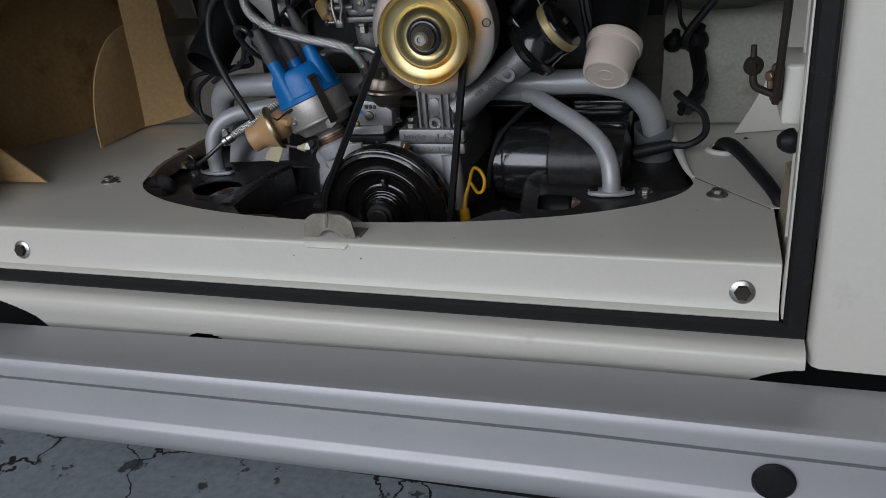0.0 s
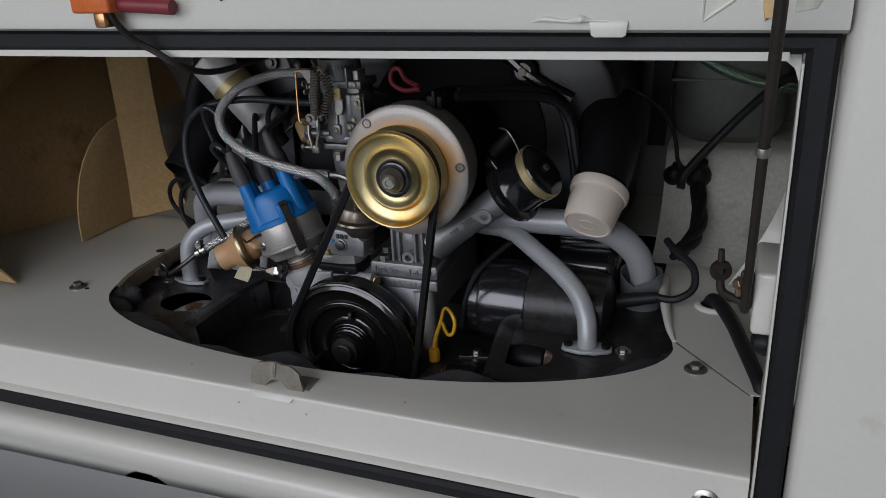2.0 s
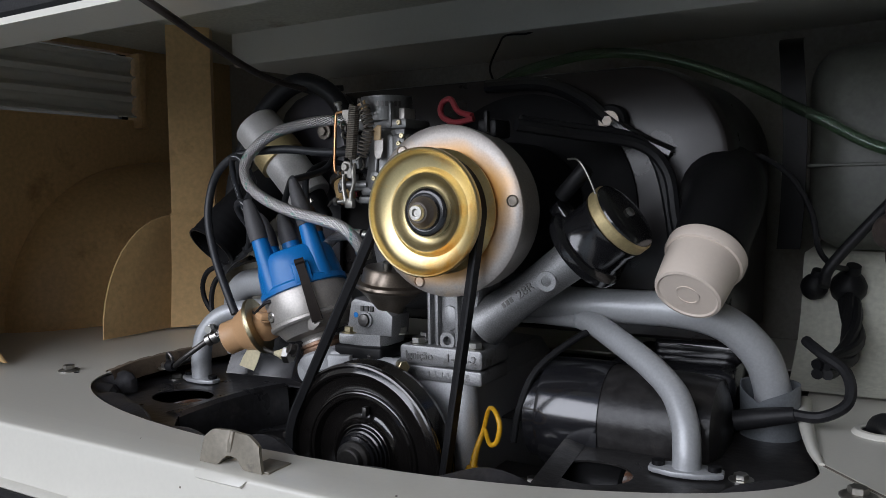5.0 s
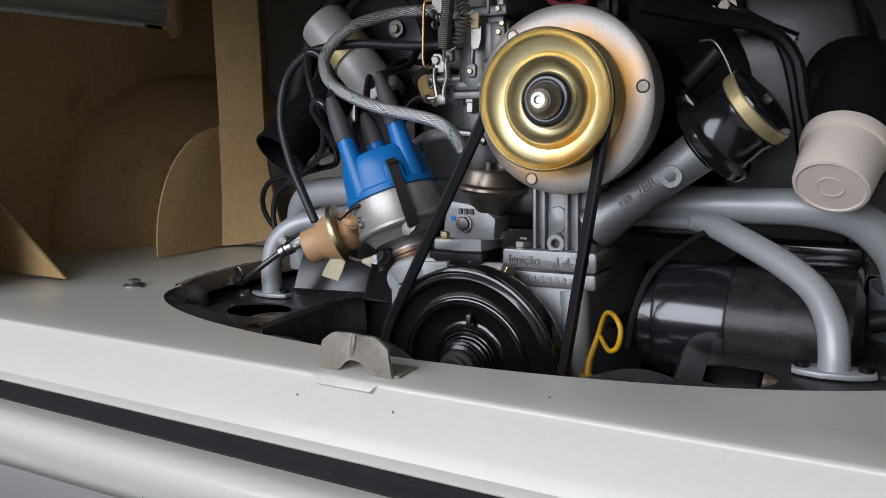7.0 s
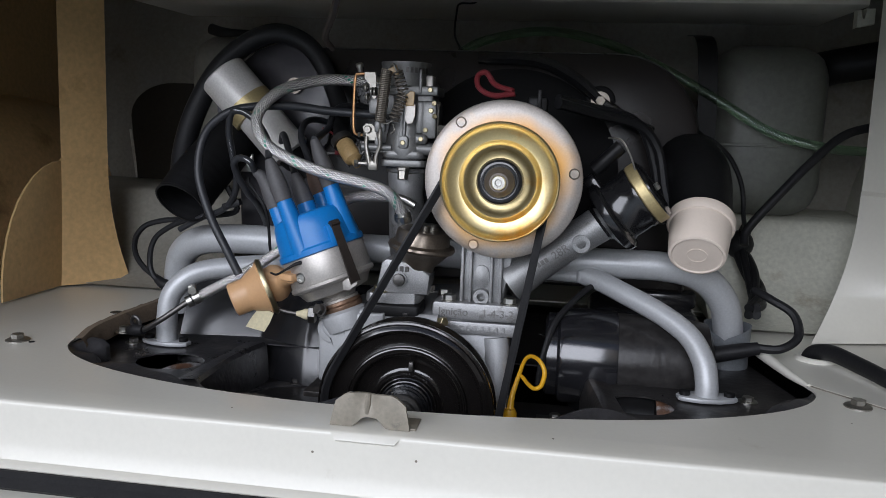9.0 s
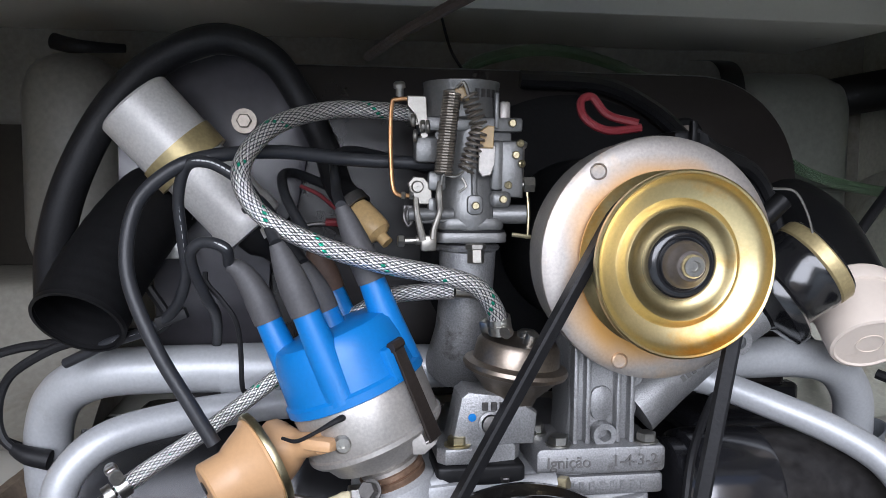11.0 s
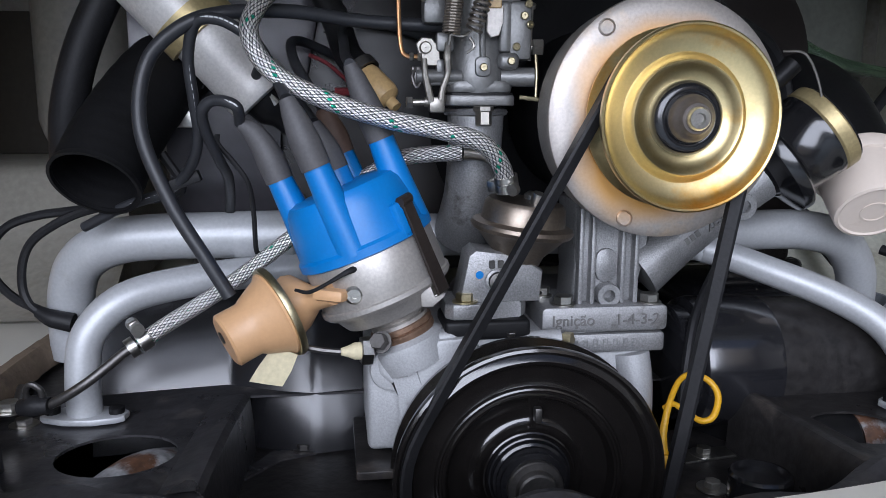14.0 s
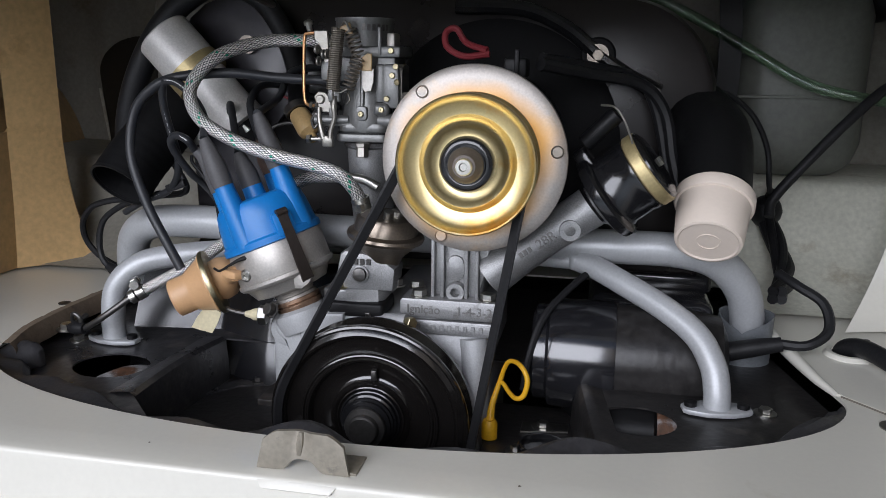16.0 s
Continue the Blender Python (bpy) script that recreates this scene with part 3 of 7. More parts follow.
def deck():
    bm = B()
    inner = hole_loop()
    outer = [(-0.86, -0.124), (0.407, -0.124), (0.407, -0.012), (0.56, -0.012), (0.56, 0.62), (-0.86, 0.62)]
    edges = []
    for loop in (inner, outer):
        vs = [bm.verts.new((x, y, DECK)) for x, y in loop]
        edges += [bm.edges.new((vs[k], vs[(k + 1) % len(vs)])) for k in range(len(vs))]
    bmesh.ops.triangle_fill(bm, edges=edges, use_beauty=True)
    cols = list(bm.faces)
    ext = bmesh.ops.extrude_face_region(bm, geom=cols)
    bmesh.ops.translate(bm, verts=[g for g in ext["geom"] if isinstance(g, bmesh.types.BMVert)], vec=(0, 0, -0.0022))
    # front apron: rolled fold, upright face, turned lip
    prof = [(-0.124, DECK), (-0.135, 0.6037), (-0.146, 0.6030), (-0.1518, 0.6023), (-0.1535, 0.6018), (-0.1546, 0.6006), (-0.1551, 0.5990), (-0.1553, 0.595), (-0.1564, 0.584), (-0.1590, 0.569), (-0.1622, 0.557), (-0.1640, 0.5530), (-0.170, 0.5515), (-0.1725, 0.549), (-0.171, 0.547), (-0.16, 0.547)]
    rows = []
    for x in np.linspace(WEST - 0.402, 0.407, 40):
        rows.append([bm.verts.new((x, y, z)) for y, z in prof])
    for a, b in zip(rows, rows[1:]):
        for k in range(len(prof) - 1):
            bm.faces.new((a[k], b[k], b[k + 1], a[k + 1]))
    return solid("deck", bm, CREAM, "cream painted engine deck with a half-oval opening and folded front edge", "deck", "structure")


deck()


def deck_side_panel():
    """Separate corner panel lapped onto the deck, with a raised rolled lip along the engine opening."""
    bm = B()
    out = [(0.322, 0.076), (0.404, -0.018), (0.56, -0.018), (0.56, 0.30), (0.285, 0.30), (0.290, 0.22), (0.306, 0.14)]
    prism(bm, out, 0.0010, Matrix.Translation((0, 0, DECK + 0.0002)))
    tube(bm, [(0.3185, 0.078, 0.6035), (0.309, 0.110, 0.605), (0.300, 0.155, 0.607), (0.292, 0.20, 0.609), (0.287, 0.25, 0.609)], [0.0025, 0.0045, 0.006, 0.0065, 0.0065], 12, 6)
    seam = B()
    prism(seam, [(0.3195, 0.0752), (0.4028, -0.0196), (0.4040, -0.0182), (0.3212, 0.0768)], 0.0007, Matrix.Translation((0, 0, DECK + 0.0001)))
    solid("trim_deck_seam", seam, CHIP, "dark dirty joint line where the corner panel laps the deck", "seam", "structure")
    solid("deck_corner", bm, CREAM, "cream corner panel lapped over the deck beside the engine", "deck", "structure")
    for x, y, r in ((0.372, 0.205, 0.0055), (0.385, 0.232, 0.003), (-0.492, 0.165, 0.007), (-0.50, 0.012, 0.003)):
        bm = B()
        lathe(bm, [(0, 0.0), (r, 0.0), (r, 0.0006), (0, 0.0006)], Matrix.Translation((x, y, DECK + (0.0022 if x > 0 else 0))), 20)
        solid("trim_deck_hole", bm, RUBBER, "small dark hole in the cream deck", "hole", "structure")


deck_side_panel()


def apron_slot():
    """Pressed step under the striker: a shelf proud of the face with sloped ends."""
    bm = B()
    top, bot = [(-0.1135, -0.1552, 0.6008), (-0.0560, -0.1552, 0.6008)], [(-0.1095, -0.1594, 0.5968), (-0.0600, -0.1594, 0.5968)]
    low = [(-0.1085, -0.1560, 0.5944), (-0.0610, -0.1560, 0.5944)]
    a, b, c = ([bm.verts.new(p) for p in row] for row in (top, bot, low))
    bm.faces.new((a[0], a[1], b[1], b[0]))
    bm.faces.new((b[0], b[1], c[1], c[0]))
    bm.faces.new((a[0], b[0], c[0]))
    bm.faces.new((a[1], c[1], b[1]))
    bmesh.ops.bevel(bm, geom=list(bm.edges), offset=0.0004, segments=2, affect='EDGES', profile=0.5)
    return solid("trim_slot", bm, CREAM, "small pressed step in the apron under the striker", "trim", "structure")


apron_slot()

for x, z, r in ((-0.0423, 0.584, 0.0013), (-0.1284, 0.5836, 0.0013), (0.21, 0.592, 0.0006), (0.05, 0.5985, 0.0006)):
    bm = B()
    lathe(bm, [(0, 0.0), (r, 0.0), (r * 0.8, 0.0004), (0, 0.0004)], to((x, -0.1561 - (0.584 - z) * 0.13, z), (0, -1, 0.1)), 10)
    solid("trim_paint_chip", bm, CHIP, "small dark chip in the apron's cream paint", "paint chip", "structure")
for x, y, r in ((0.065, -0.132, 0.0011), (-0.21, -0.128, 0.0008), (0.325, -0.03, 0.0007)):
    bm = B()
    lathe(bm, [(0, 0.0), (r, 0.0), (r * 0.8, 0.0003), (0, 0.0003)], Matrix.Translation((x, y, DECK)), 10)
    solid("trim_paint_chip", bm, CHIP, "small dark chip in the deck's cream paint", "paint chip", "structure")


def striker():
    t = thing("latch_striker", (-0.085, -0.138, DECK), "bent grey steel hatch latch striker standing on the deck edge", "latch")
    bm = B()
    # saddle-shaped plate: two rounded humps, the middle pressed back, arched underneath
    xs = np.linspace(-0.1180, -0.0505, 28)
    rows = []
    for x in xs:
        u = (x + 0.0845) / 0.0335
        top = 0.6325 - 0.0015 * math.exp(-(u / 0.25) ** 2) - 0.026 * max(0.0, abs(u) - 0.62) ** 1.3
        arch = 0.6035 + 0.0085 * math.exp(-(u / 0.33) ** 4)
        back = 0.0055 * math.exp(-((u + 0.08) / 0.30) ** 2)
        col = []
        for f in np.linspace(0, 1, 8):
            z = arch + (max(top, arch + 0.003) - arch) * f
            col.append((-0.0850 + (x + 0.0850) * (1 - 0.13 * f), -0.1445 + back * (0.35 + 0.65 * f) + 0.0020 * f * f, z - 0.001 * f))
        rows.append(col)
    front = [[bm.verts.new(p) for p in c] for c in rows]
    rear = [[bm.verts.new((p[0], p[1] + 0.0030, p[2])) for p in c] for c in rows]
    for a, b in zip(range(len(xs) - 1), range(1, len(xs))):
        for k in range(7):
            bm.faces.new((front[a][k], front[b][k], front[b][k + 1], front[a][k + 1]))
            bm.faces.new((rear[a][k], rear[a][k + 1], rear[b][k + 1], rear[b][k]))
        bm.faces.new((front[a][7], front[b][7], rear[b][7], rear[a][7]))
        bm.faces.new((front[a][0], rear[a][0], rear[b][0], front[b][0]))
    for c in (0, len(xs) - 1):
        for k in range(7):
            bm.faces.new((front[c][k], front[c][k + 1], rear[c][k + 1], rear[c][k]))
    part("plate", bm, DARKSTEEL_SOFT, t)
    for q in ((-0.117, -0.100, -0.142, -0.112, 0.6030, 0.6052), (-0.069, -0.046, -0.142, -0.116, 0.6030, 0.6052)):
        bm = B()
        box(bm, *q, bev=0.0006)
        part("foot", bm, DARKSTEEL_SOFT, t)
    bm = B()
    tube(bm, [(-0.0870, -0.1375, 0.6300), (-0.0872, -0.1395, 0.6220), (-0.0875, -0.1410, 0.6140)], [0.0022, 0.0030, 0.0020], 8)
    part("ridge", bm, DARKSTEEL_SOFT, t)


DARKSTEEL_SOFT = mat("weathered_grey_steel", (0.25, 0.225, 0.18), 0.5, 0.3, 0.2, 70, 0.15, 300, ((0.1, 0.09, 0.08), 0.35, 60))
striker()


def deck_bolt(x, y):
    t = thing("deck_bolt", (x, y, DECK), "zinc-plated flanged bolt in the cream deck", "bolt", "deck bolts")
    bm = B()
    lathe(bm, [(0, 0), (0.0125, 0), (0.0125, 0.0012), (0.0098, 0.0026), (0, 0.0026)], Matrix.Translation((x, y, DECK)), 28)
    part("washer", bm, CARBSTEEL, t)
    bm = B()
    hexhead(bm, Matrix.Translation((x, y, DECK + 0.0024)), 0.0068, 0.0052)
    part("head", bm, CARBSTEEL, t)


deck_bolt(0.3467, 0.0205)
deck_bolt(-0.5178, 0.014)


def front_bolt(x):
    t = thing("apron_bolt", (x, -0.158, 0.571), "dark hex bolt with washer in the apron face", "bolt", "apron bolts")
    M = to((x, -0.1584, 0.571), (0, -1, 0.2))
    bm = B()
    lathe(bm, [(0, 0), (0.0125, 0), (0.0125, 0.0012), (0.0105, 0.0024), (0, 0.0024)], M, 28)
    part("washer", bm, STEEL, t)
    bm = B()
    hexhead(bm, M @ Matrix.Translation((0, 0, 0.0022)), 0.0080, 0.0050)
    part("head", bm, RUST, t)


front_bolt(-0.535)
front_bolt(0.372)


def valance():
    bm = B()
    key = [(-0.160, 0.530), (-0.182, 0.5295), (-0.193, 0.5275), (-0.1995, 0.522), (-0.2015, 0.514), (-0.2000, 0.504), (-0.1965, 0.492), (-0.193, 0.470), (-0.185, 0.43), (-0.17, 0.36), (-0.15, 0.34)]
    prof = [(p[1], p[2]) for p in spline([(0, y, z) for y, z in key], 9)]
    holes = [(0.440, 0.076, 0.512), (-0.25, 0.040, 0.4890), (-0.60, 0.112, 0.521)]
    xs = list(np.linspace(WEST - 0.432, 0.4315, 640))
    cols = [[bm.verts.new((x, y, z)) for y, z in prof] for x in xs]
    for i, (a, b) in enumerate(zip(cols, cols[1:])):
        xm = (xs[i] + xs[i + 1]) / 2
        for k in range(len(prof) - 1):
            zm = (prof[k][1] + prof[k + 1][1]) / 2
            cut = any(abs(xm - cx) < w * math.sqrt(max(0, 1 - ((zm - 0.455) / (top - 0.455)) ** 2)) for cx, w, top in holes) and zm > 0.415
            if not cut:
                bm.faces.new((a[k], b[k], b[k + 1], a[k + 1]))
    solid("wall_valance", bm, CREAM, "cream rear valance under the hatch with bracket openings", "body panel", "structure")
    for q in ((-0.9, 0.95, -0.145, -0.14, 0.25, 0.515), (-1.1, 0.93, -0.14, 2.6, 0.40, 0.41), (-1.1, 0.93, 2.58, 2.6, 0.41, 1.9), (0.92, 0.93, 0.0, 2.58, 0.25, 0.40), (-1.10, -1.09, 0.0, 2.58, 0.41, 0.90), (-1.10, -1.09, 0.55, 2.58, 0.90, 1.86)):
        bm = B()
        box(bm, *q)
        solid("wall_underbody", bm, DULLBLACK, "black underbody closing the van below and in front", "body panel", "structure")


valance()


def bumper():
    t = thing("bumper", (XC, -0.27, 0.46), "silver-grey painted steel rear bumper with pressed ridges", "bumper")
    prof = [(-0.212, 0.500), (-0.222, 0.5015), (-0.280, 0.5120), (-0.300, 0.5165), (-0.3065, 0.5180), (-0.3115, 0.5165), (-0.3145, 0.5120), (-0.3155, 0.5060), (-0.3158, 0.4950), (-0.3020, 0.4945), (-0.3020, 0.4915),
            (-0.3152, 0.4908), (-0.3165, 0.4800), (-0.3168, 0.4520), (-0.3180, 0.4495), (-0.3225, 0.4460), (-0.3245, 0.4400), (-0.3235, 0.4280), (-0.3170, 0.4140), (-0.3050, 0.4070), (-0.250, 0.405)]
    bm = B()
    cols = []
    for x in np.linspace(XC - 0.92, XC + 0.92, 60):
        s = 0.06 * max(0, abs(x - XC) - 0.6) ** 2
        cols.append([bm.verts.new((x, y + s, z + 0.020 * (min(x, 0.22) - 0.1))) for y, z in prof])      # hangs a little lower in the west
    for a, b in zip(cols, cols[1:]):
        for k in range(len(prof) - 1):
            bm.faces.new((a[k], b[k], b[k + 1], a[k + 1]))
    part("bar", bm, BUMPER, t)
    for x in (0.40, 2 * XC - 0.40):
        bm = B()
        lathe(bm, [(0.0185, 0.0), (0.0185, 0.0018), (0.0165, 0.004), (0.009, 0.0052), (0, 0.0055)], to((x, -0.318, 0.470), (0, -1, 0.05)), 28)
        part("plug", bm, RUBBER, t, "round black rubber plug")


bumper()


# ---- inside of the bay ----
def bay_walls():
    bm = B()
    # firewall: flat with pressed ribs
    cols = []
    for x in np.linspace(-0.86, 0.60, 80):
        cols.append([bm.verts.new((x, 0.64 - 0.012 * max(0.0, math.sin(x * 24)) ** 6, z)) for z in (0.55, 0.70, 0.85, 0.96, 1.0, 1.10)])
    for a, b in zip(cols, cols[1:]):
        for k in range(5):
            bm.faces.new((a[k], b[k], b[k + 1], a[k + 1]))
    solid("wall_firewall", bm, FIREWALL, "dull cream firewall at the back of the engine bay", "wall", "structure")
    bm = B()
    box(bm, -0.87, 0.62, -0.14, 0.66, 1.085, 1.10)
    solid("ceiling_bay", bm, BAYPAINT, "dull cream underside of the load floor", "ceiling", "structure")
    bm = B()
    cols = []
    for x in np.linspace(-0.62, 0.4455, 30):
        cols.append([bm.verts.new((x, y, z)) for y, z in ((0.64, 1.036), (0.416, 1.031), (0.4115, 1.033), (0.409, 1.039), (0.409, 1.09))])
    for a, b in zip(cols, cols[1:]):
        for k in range(4):
            bm.faces.new((a[k], b[k], b[k + 1], a[k + 1]))
    solid("beam_bay", bm, CREAM, "cream cross member along the top of the engine bay", "beam", "structure")
    for nm, x0, x1 in (("wall_bay_west", -0.885, -0.865), ("wall_bay_east", 0.56, 0.58)):
        boxes = ((-0.14, 0.66, 0.55, 0.955), (0.405, 0.66, 0.955, 1.10), (-0.14, 0.05, 0.955, 1.10), (0.05, 0.405, 1.075, 1.10)) if x0 < 0 else ((-0.14, 0.66, 0.55, 1.10),)
        for y0, y1, z0, z1 in boxes:
            bm = B()
            box(bm, x0, x1, y0, y1, z0, z1)
            solid(nm, bm, WARMTAN if x0 < 0 else BAYPAINT, "dusty painted side wall of the engine bay", "wall", "structure")


bay_walls()


def post(side):
    """Pressed upright between engine and corner of the bay with a flared foot and a curved gusset; mirrored for the west."""
    def X(x):
        return x if side > 0 else 2 * XC - x
    bm = B()
    rows = []
    n = 14
    for i in range(n + 1):
        f = i / n
        z = 0.607 + 0.178 * f
        k = (1 - f) ** 2.2
        if side > 0:
            edge = ((0.452 - 0.070 * k, 0.362 - 0.090 * k), (0.439 - 0.070 * k, 0.347 - 0.095 * k))
        else:       # narrow web that widens in a curve to its toe, with a flange turned back
            edge = ((0.456 - 0.034 * k, 0.371), (0.4410 - 0.034 * k, 0.350))
        rows.append([bm.verts.new((X(x), y, z)) for x, y in edge[:1] + edge[-1:] + ((0.474, 0.290 - 0.008 * k), (0.478, 0.286 - 0.008 * k), (0.480, 0.30))])
    rows.append([bm.verts.new((X(x), y, 0.790)) for x, y in ((0.456, 0.370), (0.4405, 0.350), (0.476, 0.297), (0.479, 0.294), (0.481, 0.31))])
    for z in (0.80, 0.90, 1.0, 1.09):
        rows.append([bm.verts.new((X(x), y, z)) for x, y in ((0.458, 0.372), (0.4412, 0.350), (0.476, 0.297), (0.479, 0.294), (0.481, 0.31))])
    for a, b in zip(rows, rows[1:]):
        for k in range(4):
            bm.faces.new((a[k], a[k + 1], b[k + 1], b[k]))
    # curved gusset plate running towards the hatch
    out = [(0.30, 0.607)] + [(0.30 - 0.142 * math.cos(radians(a)) ** 0.9, 0.607 + 0.180 * math.sin(radians(a))) for a in range(0, 90, 9)] + [(0.30, 0.787)]
    M = Matrix(((0, 0, 1, X(0.4785)), (1, 0, 0, 0), (0, 1, 0, 0), (0, 0, 0, 1)))
    prism(bm, out, 0.003, M, bev=0.0008)
    return solid("post_west" if side < 0 else "post_east", bm, WARMTAN if side < 0 else CREAM, "painted pressed-steel post with a flared foot in the engine bay", "post", "structure")


post(1)
post(-1)


def wheel_arch(side):
    """Rounded inner wheel housing pressed out of the bay's side wall."""
    wall, depth = (-0.866, 0.115) if side < 0 else (0.561, -0.06)
    bm = B()
    n, m = 40, 16
    grid = []
    for i in range(n + 1):
        a = math.pi * i / n
        row = []
        for j in range(m + 1):
            q = 1 - (1 - j / m) ** 2
            y, z = 0.47 - 0.33 * q * math.cos(a), 0.600 + (0.292 + 0.012 * math.sin(a * 3)) * q * math.sin(a)
            row.append(bm.verts.new((wall + depth * (1 - q ** 2.4) ** 0.55 + 0.006 * math.sin(y * 30) * (1 - q), y, z)))
        grid.append(row)
    for i in range(n):
        for j in range(m):
            bm.faces.new((grid[i][j], grid[i + 1][j], grid[i + 1][j + 1], grid[i][j + 1]))
    bmesh.ops.remove_doubles(bm, verts=bm.verts, dist=0.0002)
    solid("wall_wheel_housing", bm, WARMTAN if side < 0 else BAYPAINT, "dusty rounded inner wheel housing beside the engine", "body panel", "structure")


wheel_arch(-1)
wheel_arch(1)


LOUVER_Z = 0.960


def louvers():
    t = thing("louver_panel", (-0.85, 0.27, 1.0), "painted air intake louvers in the bay's side wall", "louver")
    for k in range(3):
        z = LOUVER_Z + 0.0352 * k
        bm = B()
        tube(bm, [(-0.8500, 0.055, z), (-0.8500, 0.395, z)], 0.0018, 10, 2)
        part("lip", bm, CREAM, t, "bright rolled louver lip")
        bm = B()
        prof = [(-0.8500, z), (-0.8570, z + 0.004), (-0.8625, z + 0.009), (-0.8625, z + 0.013), (-0.8590, z + 0.018), (-0.8585, z + 0.022), (-0.8600, z + 0.027), (-0.8570, z + 0.032), (-0.8500, z + 0.0352)]
        ends = [[bm.verts.new((x, y, zz)) for x, zz in prof] for y in (0.055, 0.395)]
        for m in range(len(prof) - 1):
            bm.faces.new((ends[0][m], ends[1][m], ends[1][m + 1], ends[0][m + 1]))
        part("slat", bm, CREAM, t)
    bm = B()
    box(bm, -0.866, -0.842, 0.40, 0.415, 0.94, 1.075, bev=0.003)
    part("frame", bm, WARMTAN, t)


louvers()


def corner_gusset():
    bm = B()
    prism(bm, [(-0.612, 0.6085), (-0.87, 0.6085), (-0.87, 0.795), (-0.746, 0.706), (-0.66, 0.643)], 0.004, Matrix.Translation((0, -0.006, 0)) @ XZ, bev=0.001)
    solid("wall_gusset", bm, WARMTAN, "triangular corner gusset at the deck's end, tan from warm bounce", "body panel", "structure")
    bm = B()
    prism(bm, [(0.412, 0.6085), (0.56, 0.6085), (0.56, 1.05), (0.412, 1.05)], 0.004, Matrix.Translation((0, -0.10, 0)) @ XZ, bev=0.001)
    solid("wall_corner", bm, CREAM, "cream inner corner panel behind the hatch edge", "body panel", "structure")


corner_gusset()


def back_ledge():
    """Cream step behind the right of the engine, sloping onto the deck."""
    prof = [(0.64, 0.742), (0.452, 0.740), (0.445, 0.735), (0.440, 0.727), (0.425, 0.675), (0.40, 0.645), (0.34, 0.612), (0.30, 0.6085)]
    for x0, x1 in ((0.262, 0.56), (-0.86, -0.435)):
        bm = B()
        cols = []
        for x in np.linspace(x0, x1, 10):
            cols.append([bm.verts.new((x, y, z)) for y, z in prof])
        for a, b in zip(cols, cols[1:]):
            for k in range(len(prof) - 1):
                bm.faces.new((a[k], b[k], b[k + 1], a[k + 1]))
        side = [v for v in cols[0]] if x0 > 0 else [v for v in cols[-1]]
        bm.faces.new(side + [bm.verts.new((x0 if x0 > 0 else x1, 0.64, 0.6085))])
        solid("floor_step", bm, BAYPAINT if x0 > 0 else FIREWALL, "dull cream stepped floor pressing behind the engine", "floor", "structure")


back_ledge()


def tank_bulge(x0, x1, paint):
    bm = B()
    box(bm, x0, x1, 0.44, 0.635, 0.742, 0.985, bev=0.045, seg=5)
    solid("wall_bulge", bm, paint, "rounded grey-cream body pressing in the corner of the bay", "body panel", "structure")


tank_bulge(0.262, 0.425, EASTDARK)
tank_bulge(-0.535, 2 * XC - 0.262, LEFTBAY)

def bay_back_details():
    bm = B()
    pts = [(0.246, 0.432, 0.745), (0.250, 0.428, 0.80), (0.252, 0.424, 0.88), (0.248, 0.424, 0.955), (0.244, 0.440, 0.988), (0.240, 0.50, 1.000)]
    line = spline(pts, 6)
    rows = []
    for p in line:
        rows.append([bm.verts.new(p + V(q)) for q in ((-0.013, 0, 0), (0.013, -0.001, 0), (0.013, 0.004, 0.001), (-0.013, 0.004, 0.001))])
    for a, b in zip(rows, rows[1:]):
        for k in range(4):
            bm.faces.new((a[k], b[k], b[(k + 1) % 4], a[(k + 1) % 4]))
    solid("tank_strap", bm, DULLBLACK, "black strap running over the body pressing beside the shroud", "strap")
    bm = B()
    box(bm, 0.258, 0.4285, 0.4365, 0.60, 0.8410, 0.8450, bev=0.0012)
    solid("trim_seam", bm, EASTDARK, "welded seam round the grey body pressing", "seam", "structure")
    # flat dark sheet added in place of the recess's shade
    bm = B()
    arch = [(-0.640 - 0.085 * math.cos(radians(a)), 0.855 + 0.060 * math.sin(radians(a))) for a in range(0, 91, 10)]
    prism(bm, [(-0.500, 0.742), (-0.500, 0.915)] + arch[::-1] + [(-0.7150, 0.742)], 0.004, Matrix.Translation((0, 0.620, 0)) @ XZ, bev=0.001)
    solid("wall_recess_shade", bm, RECESSDARK, "dark sheet added for the shaded recess in the bay's back corner", "panel", "structure")

    bm = B()
    tube(bm, [(-0.7160, 0.6170, 0.744), (-0.7200, 0.6165, 0.780), (-0.7270, 0.6160, 0.830)], [0.0022, 0.0030, 0.0022], 8, 4)
    solid("trim_recess_edge", bm, BAYPAINT, "thin pale strip along the dark recess sheet's edge", "trim", "structure")


bay_back_details()

# ---- engine: tinware ----
# edge of the sunken well round the crank pulley
WELL = [(-0.285, 0.150), (-0.289, 0.10), (-0.298, -0.01), (-0.258, -0.052), (-0.10, -0.082), (-0.03, -0.080), (0.045, -0.070), (0.098, -0.050), (0.118, -0.022), (0.1125, 0.02), (0.102, 0.110), (0.080, 0.15)]


